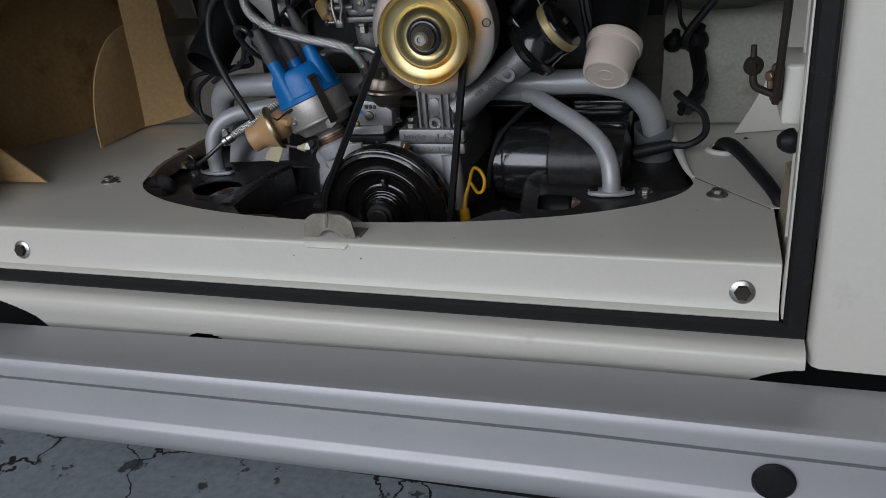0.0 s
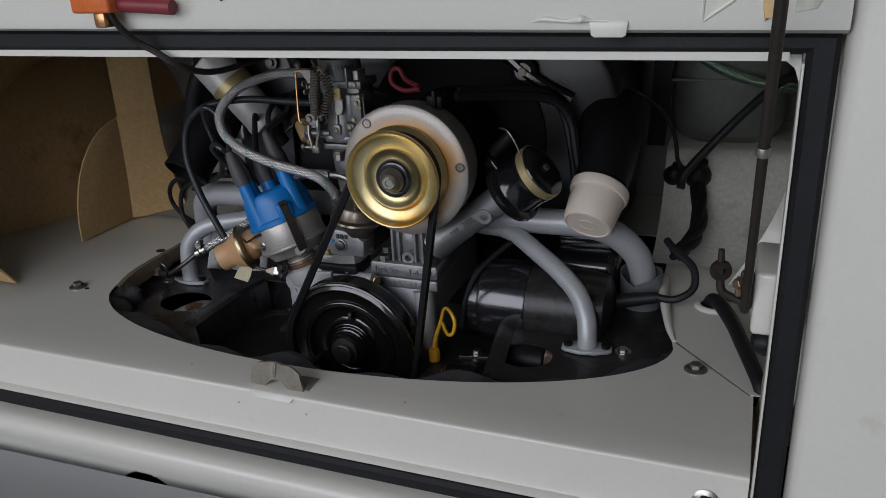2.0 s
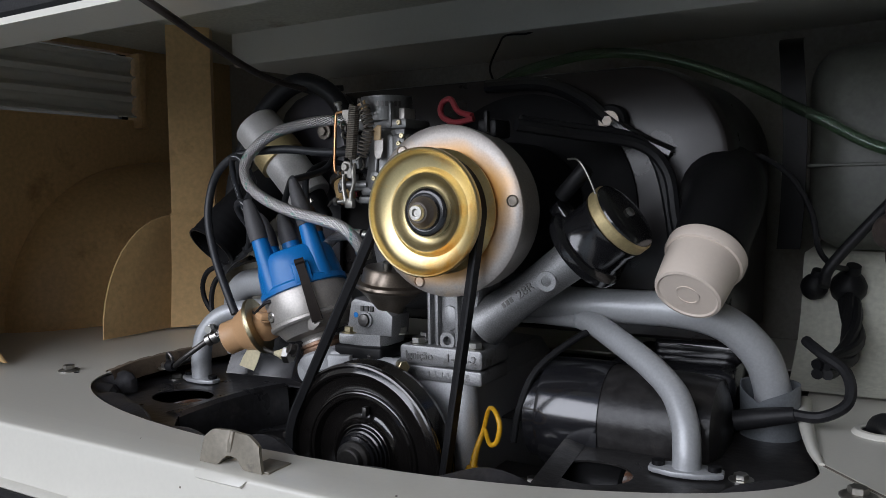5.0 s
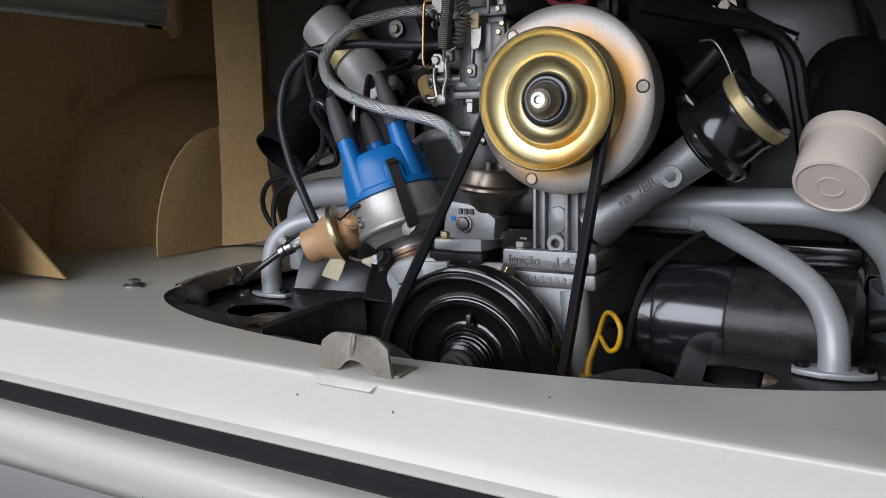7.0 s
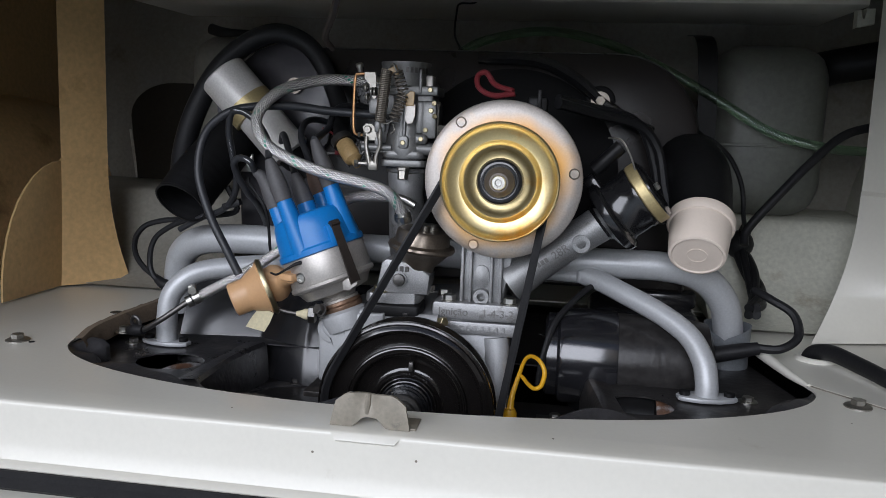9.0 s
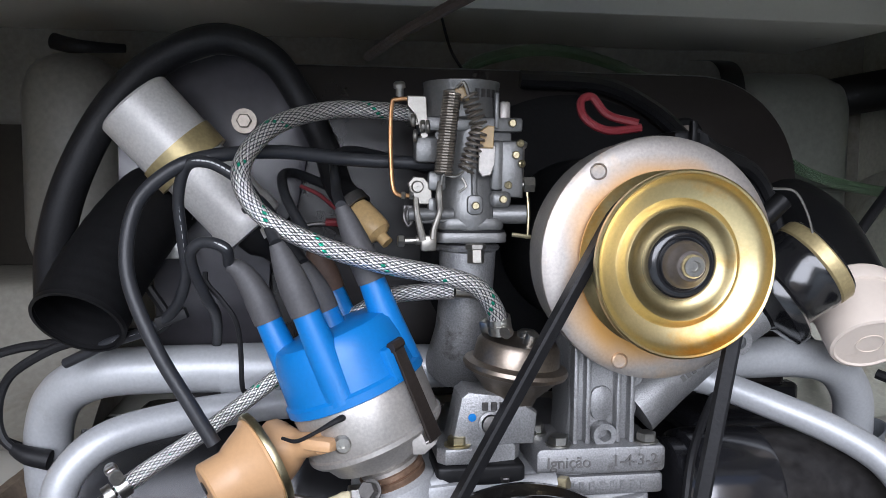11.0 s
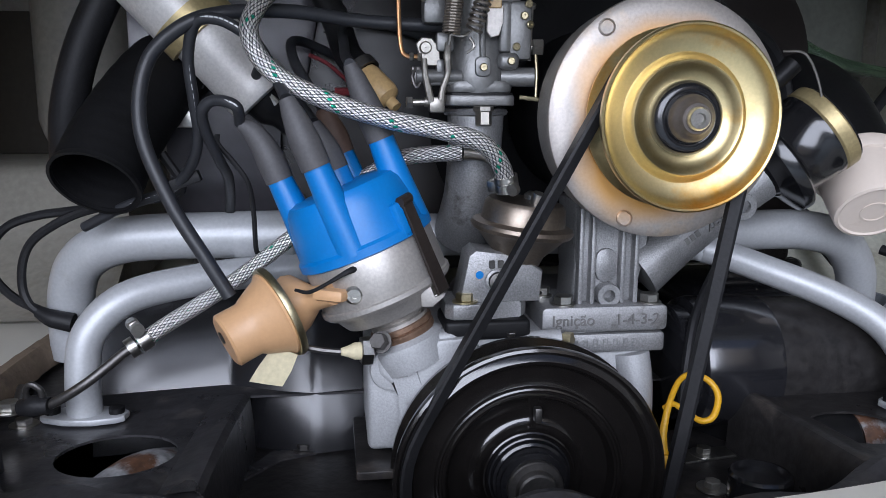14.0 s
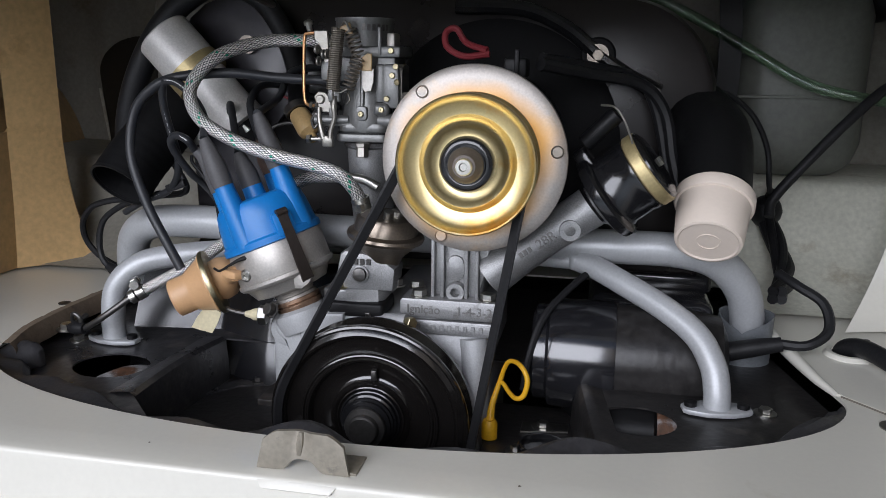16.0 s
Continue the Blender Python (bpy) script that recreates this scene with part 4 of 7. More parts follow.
def rear_tin():
    t = thing("rear_engine_tin", (XC, 0.1, 0.585), "black pressed rear engine tin in the deck opening", "engine tin")
    bm = B()
    loop = [(x, y) for x, y in hole_loop(0.004)]
    edges = []
    vs = [bm.verts.new((x, y, 0.583)) for x, y in loop]
    edges += [bm.edges.new((vs[k], vs[(k + 1) % len(vs)])) for k in range(len(vs))]
    holes = [(ring_outline(0.038, 0.032, 28, -0.360, 0.052), 1), (ring_outline(0.0335, 0.029, 28, 0.149, 0.036), 1),
             (WELL, 1)]
    for h, _ in holes:
        hv = [bm.verts.new((x, y, 0.583)) for x, y in h]
        edges += [bm.edges.new((hv[k], hv[(k + 1) % len(hv)])) for k in range(len(hv))]
    bmesh.ops.triangle_fill(bm, edges=edges, use_beauty=True)
    fs = list(bm.faces)
    ext = bmesh.ops.extrude_face_region(bm, geom=fs)
    bmesh.ops.translate(bm, verts=[g for g in ext["geom"] if isinstance(g, bmesh.types.BMVert)], vec=(0, 0, -0.0018))
    east = bm.copy()
    for half, side in ((bm, 1), (east, -1)):
        bmesh.ops.bisect_plane(half, geom=list(half.verts) + list(half.edges) + list(half.faces), plane_co=(-0.05, 0, 0), plane_no=(side, 0, 0), clear_outer=True)
    part("sheet", bm, TIN, t, "dusty grey-black sheet")
    # same sheet, east of the cut: shade from the bumps put into a darker colour
    part("sheet", east, SIDETIN, t, "east half of the pressed sheet, darkened as shade")
    bm = B()
    # well behind the pulley
    for a, b in zip(WELL, WELL[1:]):
        q = [bm.verts.new((*p, z)) for p, z in ((a, 0.583), (b, 0.583), (b, 0.50), (a, 0.50))]
        bm.faces.new(q)
    q = [bm.verts.new(p) for p in ((-0.30, -0.1, 0.502), (0.11, -0.1, 0.502), (0.11, 0.16, 0.502), (-0.30, 0.16, 0.502))]
    bm.faces.new(q)
    part("well", bm, DULLBLACK, t)
    bm = B()
    prism(bm, [(-0.286, 0.096), (-0.262, 0.128), (-0.196, 0.150), (-0.196, 0.160), (-0.270, 0.142), (-0.290, 0.108)], 0.002, Matrix.Translation((0, 0, 0.5375)), bev=0.0006, seg=1)
    part("brace_strip", bm, TIN, t)
    bm = B()
    hexhead(bm, Matrix.Translation((-0.2446, 0.1415, 0.5395)), 0.0055, 0.0045, 0.0085)
    part("bolt", bm, DARKSTEEL, t)
    for x0, x1, y0, y1 in ((-0.300, -0.135, -0.085, 0.17), (0.012, 0.100, -0.080, 0.15)):
        bm = B()
        box(bm, x0, x1, y0, y1, 0.530, 0.5375, bev=0.002)
        part("ledge", bm, SIDETIN, t)
    bm = B()
    prism(bm, [(0.045, 0.084), (0.090, 0.092), (0.090, 0.110), (0.045, 0.106)], 0.0018, Matrix.Translation((0, 0, 0.5375)), bev=0.0005, seg=1)
    part("bracket", bm, STEEL, t)
    for x, y in ((0.0658, 0.0985), (0.0464, 0.0436)):
        bm = B()
        hexhead(bm, Matrix.Translation((x, y, 0.5385)), 0.006, 0.005, 0.011)
        part("bolt", bm, STEEL, t)
    bm = B()
    lathe(bm, [(0.0215, -0.024), (0.0215, -0.002), (0.0200, 0.0), (0.0182, 0.0), (0.0175, -0.004), (0.0, -0.005)], Matrix.Translation((0.070, 0.022, 0.560)), 32)
    part("cup", bm, BLACK, t, "round black cup")
    for x, y in ((0.26, 0.075), (-0.437, 0.11)):
        bm = B()
        hexhead(bm, Matrix.Translation((x, y, 0.583)), 0.006, 0.0045, 0.010)
        part("bolt", bm, STEEL, t)


rear_tin()


def rubber_edge():
    """Wavy rubber strip between the deck's edge and the tin."""
    bm = B()
    loop = hole_loop(0.0, 110)[:111]
    rows = []
    for i, (x, y) in enumerate(loop):
        a = math.pi * (1 - i / 110)
        nx, ny = -math.cos(a), math.sin(a)
        w = 0.0085 * max(0.0, math.sin(i * 0.27 + 0.6 * math.sin(i * 0.11) + 0.6)) ** 1.5 + 0.0022 * math.sin(i * 0.61 + 1) - 0.001
        e = 0.016 * max(0.0, 1 - i / 60) + 0.004
        rows.append([bm.verts.new((x + nx * d, y + ny * d, z)) for d, z in ((-0.002, 0.6015), (0.002, 0.6010), (0.006 + e * 0.4 + w, 0.600 + w), (0.011 + e * 0.8 + w, 0.598 + w), (0.015 + e * 0.9 + w, 0.592 + w), (0.016 + e * 0.9 + w, 0.5835), (0.0, 0.580))])
    for a, b in zip(rows, rows[1:]):
        for k in range(6):
            bm.faces.new((a[k], b[k], b[k + 1], a[k + 1]))
    return solid("rubber_seal", bm, FLAP, "wavy black rubber sealing strip along the deck opening", "seal")


rubber_edge()


def foam_strip():
    bm = B()
    pts = [(-0.450, 0.02, 0.607), (-0.462, 0.07, 0.609), (-0.463, 0.15, 0.610), (-0.455, 0.24, 0.611)]
    line = spline(pts, 10)
    rows = []
    for i, p in enumerate(line):
        w = 0.0007 * math.sin(i * 1.7) + 0.0005 * math.sin(i * 3.1)
        rows.append([bm.verts.new(p + V((dx, 0, dz))) for dx, dz in ((-0.006 + w, 0.0005), (-0.004 + w, 0.003 + w), (0.004, 0.003), (0.009 + w, -0.004), (0.011 + w, -0.016))])
    for a, b in zip(rows, rows[1:]):
        for k in range(4):
            bm.faces.new((a[k], b[k], b[k + 1], a[k + 1]))
    return solid("foam_strip", bm, FOAM, "worn brown foam sealing strip on the deck opening's edge", "seal")


foam_strip()


def cylinder_tin(x0, x1, y, z, r, mirror):
    t = thing("cylinder_tin", ((x0 + x1) / 2, y, z - r), "glossy black curved cooling tin over the cylinders", "engine tin", "cylinder tins")
    L = x1 - x0
    M = to((x0, y, z), (1, 0, 0)) if not mirror else to((x1, y, z), (-1, 0, 0))
    if not mirror:
        bm = B()
        lathe(bm, [(0, 0), (r * 0.80, 0), (r * 0.88, 0.003), (r * 0.88, 0.014), (r * 0.98, 0.017), (r, 0.021), (r * 1.01, 0.05), (r, 0.076), (r * 0.985, 0.0795), (r * 0.93, 0.080)], M, 64)
        part("drum", bm, TINGLOSS, t)
        bm = B()
        lathe(bm, [(r * 0.955, 0.078), (r * 0.95, 0.15), (r * 0.86, 0.178), (r * 0.6, 0.184), (0, 0.184)], M, 64)
        part("drum_end", bm, SIDETIN, t)
    bm = B()
    box(bm, x0 + (0.05 if not mirror else 0.04), x1 - (0.06 if not mirror else 0.05), y + 0.05, y + 0.18, z - 0.01, z + 0.046, bev=0.016, seg=4)
    part("cover", bm, TINGLOSS, t)
    bm = B()
    box(bm, x0 + 0.09, x1 - 0.06, y + 0.095, y + 0.115, z + 0.042, z + 0.064, bev=0.006, seg=3)
    part("ridge", bm, BLACK, t)
    if not mirror:
        bm = B()
        hexhead(bm, to((x0 + 0.02, y - 0.045, z + 0.002), (0, -1, 0.1)), 0.005, 0.004, 0.0075)
        part("screw", bm, DARKSTEEL, t)
    if mirror:
        # folded sheet below the pipes: three upright facets with rounded folds
        plan = [(-0.405, 0.150), (-0.350, 0.158), (-0.306, 0.1640), (-0.301, 0.1630), (-0.297, 0.160), (-0.262, 0.144), (-0.240, 0.1370), (-0.235, 0.1362), (-0.229, 0.1370), (-0.195, 0.142), (-0.165, 0.146)]
        bm = B()
        g = [[bm.verts.new((x, yy + 0.032 * v * v + 0.024 * v, 0.5385 + 0.115 * v)) for v in np.linspace(0, 1, 14)] for x, yy in plan]
        for i in range(len(plan) - 1):
            for k in range(13):
                bm.faces.new((g[i][k], g[i][k + 1], g[i + 1][k + 1], g[i + 1][k]))
        part("deflector_plate", bm, DEFLECTOR, t)


cylinder_tin(0.050, 0.29, 0.150, 0.598, 0.054, False)
cylinder_tin(-0.43, -0.19, 0.170, 0.595, 0.052, True)


def exhaust_stub(x0, x1, y, z, r):
    bm = B()
    lathe(bm, [(0, 0), (r * 0.9, 0), (r, 0.008), (r, x1 - x0 - 0.008), (r * 0.9, x1 - x0), (0, x1 - x0)], to((x0, y, z), (1, 0, 0)), 28)
    solid("exhaust_pipe", bm, HEATGREY, "chalky grey and rusty exhaust pipe under the tin", "exhaust", "", "exhaust pipes")


bm = B()
tube(bm, [(-0.322, 0.120, 0.520), (-0.334, 0.090, 0.540), (-0.347, 0.058, 0.551), (-0.366, 0.030, 0.545), (-0.382, 0.010, 0.525)], [0.024, 0.027, 0.028, 0.027, 0.024], 28, 6)
solid("exhaust_pipe", bm, HEATGREY, "chalky grey and rusty exhaust elbow under the tin", "exhaust", "", "exhaust pipes")
exhaust_stub(0.168, 0.26, 0.072, 0.556, 0.026)
bm = B()
lathe(bm, [(0, 0), (0.024, 0), (0.0255, 0.004), (0.0255, 0.060), (0.0235, 0.0625)], to((0.105, 0.072, 0.556), (1, 0, 0)), 28)
solid("exhaust_sleeve", bm, DULLBLACK, "black sleeve on the exhaust pipe under the tin", "exhaust")


def left_box_tin():
    bm = B()
    rows = []
    for i in range(9):
        f = i / 8
        x, y, h = -0.311 + 0.012 * f, -0.01 + 0.158 * f, 0.002 + 0.004 * math.sin(math.pi * f)
        rows.append([bm.verts.new((x + dx, y, 0.5835 + dz)) for dx, dz in ((-0.012, 0.0), (-0.004, h * 0.5), (0.004, h), (0.010, h), (0.014, h - 0.004), (0.016, -0.02), (0.017, -0.047))])
    for a, b in zip(rows, rows[1:]):
        for k in range(6):
            bm.faces.new((a[k], b[k], b[k + 1], a[k + 1]))
    solid("duct_cover", bm, TIN, "black raised tin shoulder beside the pulley well", "engine tin")
    bm = B()
    rows = []
    for i in range(11):
        f = i / 10
        x, y, h = 0.121 - 0.020 * f, -0.028 + 0.140 * f, 0.0015 + 0.0035 * f
        rows.append([bm.verts.new((x + dx, y, 0.5835 + dz)) for dx, dz in ((0.016, 0.0), (0.006, h * 0.6), (0.0, h), (-0.004, h - 0.001), (-0.007, h - 0.005), (-0.009, -0.02), (-0.010, -0.047))])
    for a, b in zip(rows, rows[1:]):
        for k in range(6):
            bm.faces.new((a[k], a[k + 1], b[k + 1], b[k]))
    bm.faces.new(rows[-1])
    solid("duct_cover", bm, SIDETIN, "black folded tin shoulder at the edge of the pulley well", "engine tin")


left_box_tin()


# ---- engine: case, stand, pulleys ----
CX, CZ = -0.0893, 0.5585


def engine_case():
    t = thing("engine_case", (CX, 0.15, 0.45), "grey cast engine case behind the crank pulley", "engine")
    bm = B()
    out = [(-0.140, 0.45), (-0.140, 0.60), (-0.105, 0.645), (-0.062, 0.648), (-0.005, 0.646), (0.008, 0.628), (0.006, 0.45)]
    prism(bm, out, 0.20, Matrix.Translation((0, 0.285, 0)) @ XZ, bev=0.006, seg=3)
    part("block", bm, CASE, t)
    bm = B()
    out = [(-0.172, 0.45), (-0.172, 0.612), (-0.182, 0.618), (-0.190, 0.626), (-0.192, 0.636), (-0.186, 0.643), (-0.168, 0.651), (-0.140, 0.655), (-0.112, 0.640), (-0.100, 0.60), (-0.100, 0.45)]
    prism(bm, out, 0.10, Matrix.Translation((0, 0.163, 0)) @ XZ, bev=0.004, seg=3)
    part("timing_cover", bm, CASE, t)
    bm = B()
    box(bm, -0.197, -0.140, 0.072, 0.160, 0.567, 0.642, bev=0.005, seg=3)
    part("cover_leg", bm, CASE, t)
    bm = B()
    box(bm, -0.206, -0.140, 0.050, 0.160, 0.5560, 0.5625, bev=0.0015)
    part("foot", bm, SIDETIN, t)
    bm = B()
    prism(bm, ring_outline(0.0155, 0.0155, 20, -0.1800, 0.6290, 60, 290) + [(-0.165, 0.613), (-0.164, 0.643)], 0.009, Matrix.Translation((0, 0.073, 0)) @ XZ, bev=0.002)
    part("boss", bm, CASE, t)
    bm = B()
    prism(bm, [(-0.172, 0.6485), (-0.160, 0.617), (-0.146, 0.585), (-0.135, 0.575), (-0.120, 0.652)], 0.014, Matrix.Translation((0, 0.074, 0)) @ XZ, bev=0.003)
    part("rib", bm, CASE, t)
    bm = B()
    lathe(bm, [(0.024, -0.012), (0.027, 0.0), (0.027, 0.006), (0.022, 0.010), (0.021, 0.016)], to((-0.1670, 0.079, 0.640), (-0.37, 0.1, 0.92)), 28)
    part("distributor_seat", bm, CASE, t)
    bm = B()
    tube(bm, [(-0.128, 0.074, 0.641), (-0.062, 0.066, 0.645)], 0.0085, 14, 2)
    part("gallery", bm, CASE, t)
    bm = B()
    hexhead(bm, to((-0.0605, 0.066, 0.6455), (0.8, -0.6, 0.05)), 0.0062, 0.007)
    part("plug_bolt", bm, BRASSY, t, "yellowish hex plug")
    bm = B()
    tube(bm, [(-0.002, 0.088, 0.628), (0.001, 0.085, 0.60), (0.001, 0.085, 0.55)], 0.0135, 16, 4)
    part("filler_neck", bm, CASE, t)
    bm = B()
    hexhead(bm, to((-0.098, 0.066, 0.650), (0, -0.3, 1)), 0.004, 0.004)
    part("stud", bm, DARKSTEEL, t)


engine_case()


def crank_pulley():
    t = thing("crank_pulley", (CX, 0.03, CZ - 0.086), "black ribbed steel crankshaft pulley with a centre bolt", "pulley")
    M = to((CX, 0.060, CZ), (0, -1, 0))
    bm = B()
    lathe(bm, [(0.03, 0.0), (0.089, 0.0), (0.0935, 0.003), (0.0935, 0.0065), (0.084, 0.016), (0.0935, 0.0255), (0.0938, 0.0285), (0.0930, 0.0310), (0.0912, 0.0318), (0.0900, 0.0305), (0.0890, 0.0298),
               (0.0868, 0.0312), (0.0848, 0.0322), (0.0828, 0.0314), (0.0812, 0.0285), (0.0795, 0.0255), (0.075, 0.0243), (0.068, 0.0240), (0.0658, 0.0245), (0.0646, 0.0268), (0.0634, 0.0272), (0.0624, 0.0258), (0.0612, 0.0258),
               (0.0598, 0.0272), (0.0584, 0.0268), (0.0572, 0.0240), (0.0555, 0.0200), (0.050, 0.0172), (0.042, 0.0165), (0.0385, 0.0172), (0.0362, 0.0195), (0.0350, 0.0215), (0.0340, 0.0208), (0.0330, 0.0195), (0.0320, 0.0222), (0.0310, 0.0228), (0.0300, 0.0212), (0.029, 0.0205)], M, 88)
    part("wheel", bm, PULLEY, t)
    bm = B()
    lathe(bm, [(0.0295, 0.0195), (0.0285, 0.0235), (0.0275, 0.0240), (0.0262, 0.0232), (0.0262, 0.027), (0.0245, 0.028), (0.0245, 0.031), (0.0225, 0.0315), (0.0225, 0.035), (0.019, 0.036), (0.0185, 0.037), (0.0, 0.037)], M, 48)
    part("hub", bm, BLACK, t)
    bm = B()
    lathe(bm, [(0.0, 0.036), (0.0190, 0.036), (0.0190, 0.0405), (0.0182, 0.0415), (0.0140, 0.0418), (0.0135, 0.0428), (0.0135, 0.0475), (0.0122, 0.0488), (0, 0.0488)], M, 36)
    part("bolt", bm, DARKSTEEL, t)
    bm = B()
    box(bm, CX + 0.002, CX + 0.007, 0.0335, 0.040, CZ + 0.040, CZ + 0.050, bev=0.001)
    part("timing_notch", bm, DARKSTEEL, t)


crank_pulley()


def stand():
    t = thing("alternator_stand", (-0.023, 0.1, 0.645), "cast aluminium alternator stand with ribs and raised lettering", "stand")
    bm = B()
    prism(bm, rounded(-0.072, 0.022, 0.646, 0.665, 0.004), 0.06, Matrix.Translation((0, 0.140, 0)) @ XZ, bev=0.002)
    part("base_flange", bm, CAST, t)
    bm = B()
    prism(bm, rounded(-0.072, 0.021, 0.630, 0.6445, 0.003), 0.058, Matrix.Translation((0, 0.139, 0)) @ XZ, bev=0.002)
    part("lower_flange", bm, CAST, t)
    bm = B()
    out = [(-0.046, 0.664), (-0.044, 0.69), (-0.046, 0.74), (0.020, 0.75), (0.006, 0.69), (0.004, 0.664)]
    prism(bm, out, 0.045, Matrix.Translation((0, 0.141, 0)) @ XZ, bev=0.004)
    part("pedestal", bm, CAST, t)
    for x in (-0.042, -0.033, -0.0105, -0.0005):
        bm = B()
        box(bm, x - 0.0018, x + 0.0018, 0.088, 0.10, 0.665, 0.735, bev=0.001)
        part("rib", bm, CAST, t)
    bm = B()
    prism(bm, rounded(-0.0295, -0.0135, 0.680, 0.705, 0.0078, 7), 0.0035, Matrix.Translation((0, 0.097, 0)) @ XZ, bev=0.001)
    part("oval_boss", bm, CAST, t)
    bm = B()
    lathe(bm, [(0.0045, 0.0), (0.0045, 0.009), (0.0085, 0.009), (0.009, 0.007), (0.009, 0)], to((-0.0205, 0.096, 0.671), (0, -1, 0)), 24)
    part("lug", bm, CAST, t)
    for x, y, z in ((-0.0545, 0.0885, 0.665), (0.0105, 0.0885, 0.665), (-0.064, 0.118, 0.665)):
        bm = B()
        hexhead(bm, Matrix.Translation((x, y, z)), 0.0072, 0.006, 0.0088)
        part("nut", bm, STEEL, t)
    return t


STAND = stand()


def text_part(words, size, M, depth, material, parent, name="lettering"):
    cu = bpy.data.curves.new(name, 'FONT')
    cu.body, cu.size, cu.extrude, cu.align_x = words, size, depth, 'CENTER'
    ob = new(name, cu)
    dg = bpy.context.evaluated_depsgraph_get()
    me = bpy.data.meshes.new_from_object(ob.evaluated_get(dg))
    bpy.data.objects.remove(ob)
    me.transform(M)
    bm = B()
    bm.from_mesh(me)
    return part(name, bm, material, parent)


text_part("Ignição", 0.0115, Matrix.Translation((-0.049, 0.0797, 0.6515)) @ XZ, 0.0009, RELIEFDARK, STAND)
text_part("1-4-3-2", 0.0115, Matrix.Translation((-0.001, 0.0797, 0.6515)) @ XZ, 0.0009, RELIEFDARK, STAND)
for k in range(9):
    bm = B()
    box(bm, -0.056 + 0.0075 * k, -0.0525 + 0.0075 * k, 0.0804, 0.0815, 0.6345, 0.6405, bev=0.0003, seg=1)
    part("stamped_bar", bm, CAST, STAND)


NUTBROWN = mat("dull_brown_grey_nut", (0.11, 0.095, 0.085), 0.45, 0.6, 0.2, 60, 0.1, 400)


def alternator():
    t = thing("alternator", (0, 0.06, 0.72), "alternator with a yellow zinc-plated pulley and backing plate", "alternator")
    M = to((0, 0.1, 0.80), (0, -1, 0))      # heights below are 0.1 minus y
    bm = B()
    lathe(bm, [(0, 0.042), (0.030, 0.042), (0.074, 0.042), (0.0785, 0.044), (0.080, 0.0465), (0.0795, 0.0495), (0.076, 0.0515), (0.068, 0.0522), (0.05, 0.053), (0.02, 0.053), (0, 0.053)], M, 80)
    part("backing_plate", bm, PLATE, t, "faded yellow plated backing plate")
    bm = B()
    lathe(bm, [(0, 0.0), (0.070, 0.0), (0.0755, 0.004), (0.0775, 0.012), (0.0775, 0.041), (0.0, 0.041)], M, 64)
    part("end_shield", bm, ALU, t)
    bm = B()
    lathe(bm, [(0, -0.13), (0.066, -0.13), (0.069, -0.12), (0.069, -0.002), (0, -0.002)], M, 48)
    part("body", bm, DULLBLACK, t)
    for a in (128, 7.5, 248):
        bm = B()
        p = V((0.0715 * math.cos(radians(a)), 0.0, 0.80 + 0.0715 * math.sin(radians(a))))
        lathe(bm, [(0.0055, 0.0), (0.0055, 0.0012), (0.0047, 0.0018), (0.0042, 0.0006), (0, 0.0006)], to((p.x, 0.0478, p.z), (0, -1, 0)), 20)
        part("rivet", bm, SPRING if a < 10 else PLATE, t)
    pul = B()
    lathe(pul, [(0.02, 0.056), (0.055, 0.056), (0.0575, 0.058), (0.0575, 0.0595), (0.046, 0.071), (0.0565, 0.083), (0.0578, 0.086), (0.0578, 0.0895), (0.0568, 0.0905), (0.0556, 0.0898), (0.055, 0.087),
                (0.0535, 0.0835), (0.050, 0.081), (0.0435, 0.078), (0.0405, 0.0775), (0.0385, 0.079), (0.0370, 0.0825), (0.0352, 0.0840), (0.0335, 0.0830), (0.0315, 0.080), (0.027, 0.0765), (0.023, 0.076), (0.0, 0.076)], M, 96)
    part("pulley", pul, GOLD, t, "bright yellow zinc-plated pulley")
    hub = B()
    lathe(hub, [(0.0232, 0.076), (0.0233, 0.0800), (0.0228, 0.0822), (0.0212, 0.0842), (0.0190, 0.0852), (0.0168, 0.0855), (0.0160, 0.0852), (0.0155, 0.0870), (0, 0.0870)], M, 64)
    hub = part("hub", hub, BLACK, t, "black pulley hub")
    bm = B()
    lathe(bm, [(0.0150, 0.0865), (0.0146, 0.0890), (0.0128, 0.0918), (0.0110, 0.0930), (0.0104, 0.0945), (0.0092, 0.0958), (0, 0.0958)], M, 40)
    part("nut", bm, NUTBROWN, t)
    bm = B()
    lathe(bm, [(0.0072, 0.095), (0.0072, 0.0985), (0.0062, 0.1), (0.0035, 0.1), (0.0028, 0.098), (0, 0.098)], M, 28)
    part("shaft", bm, STEEL, t)
    bm = B()
    box(bm, 0.020, 0.040, 0.078, 0.11, 0.868, 0.885, bev=0.003)
    box(bm, 0.030, 0.034, 0.072, 0.078, 0.872, 0.892, bev=0.001)
    part("terminal", bm, DULLBLACK, t)


alternator()


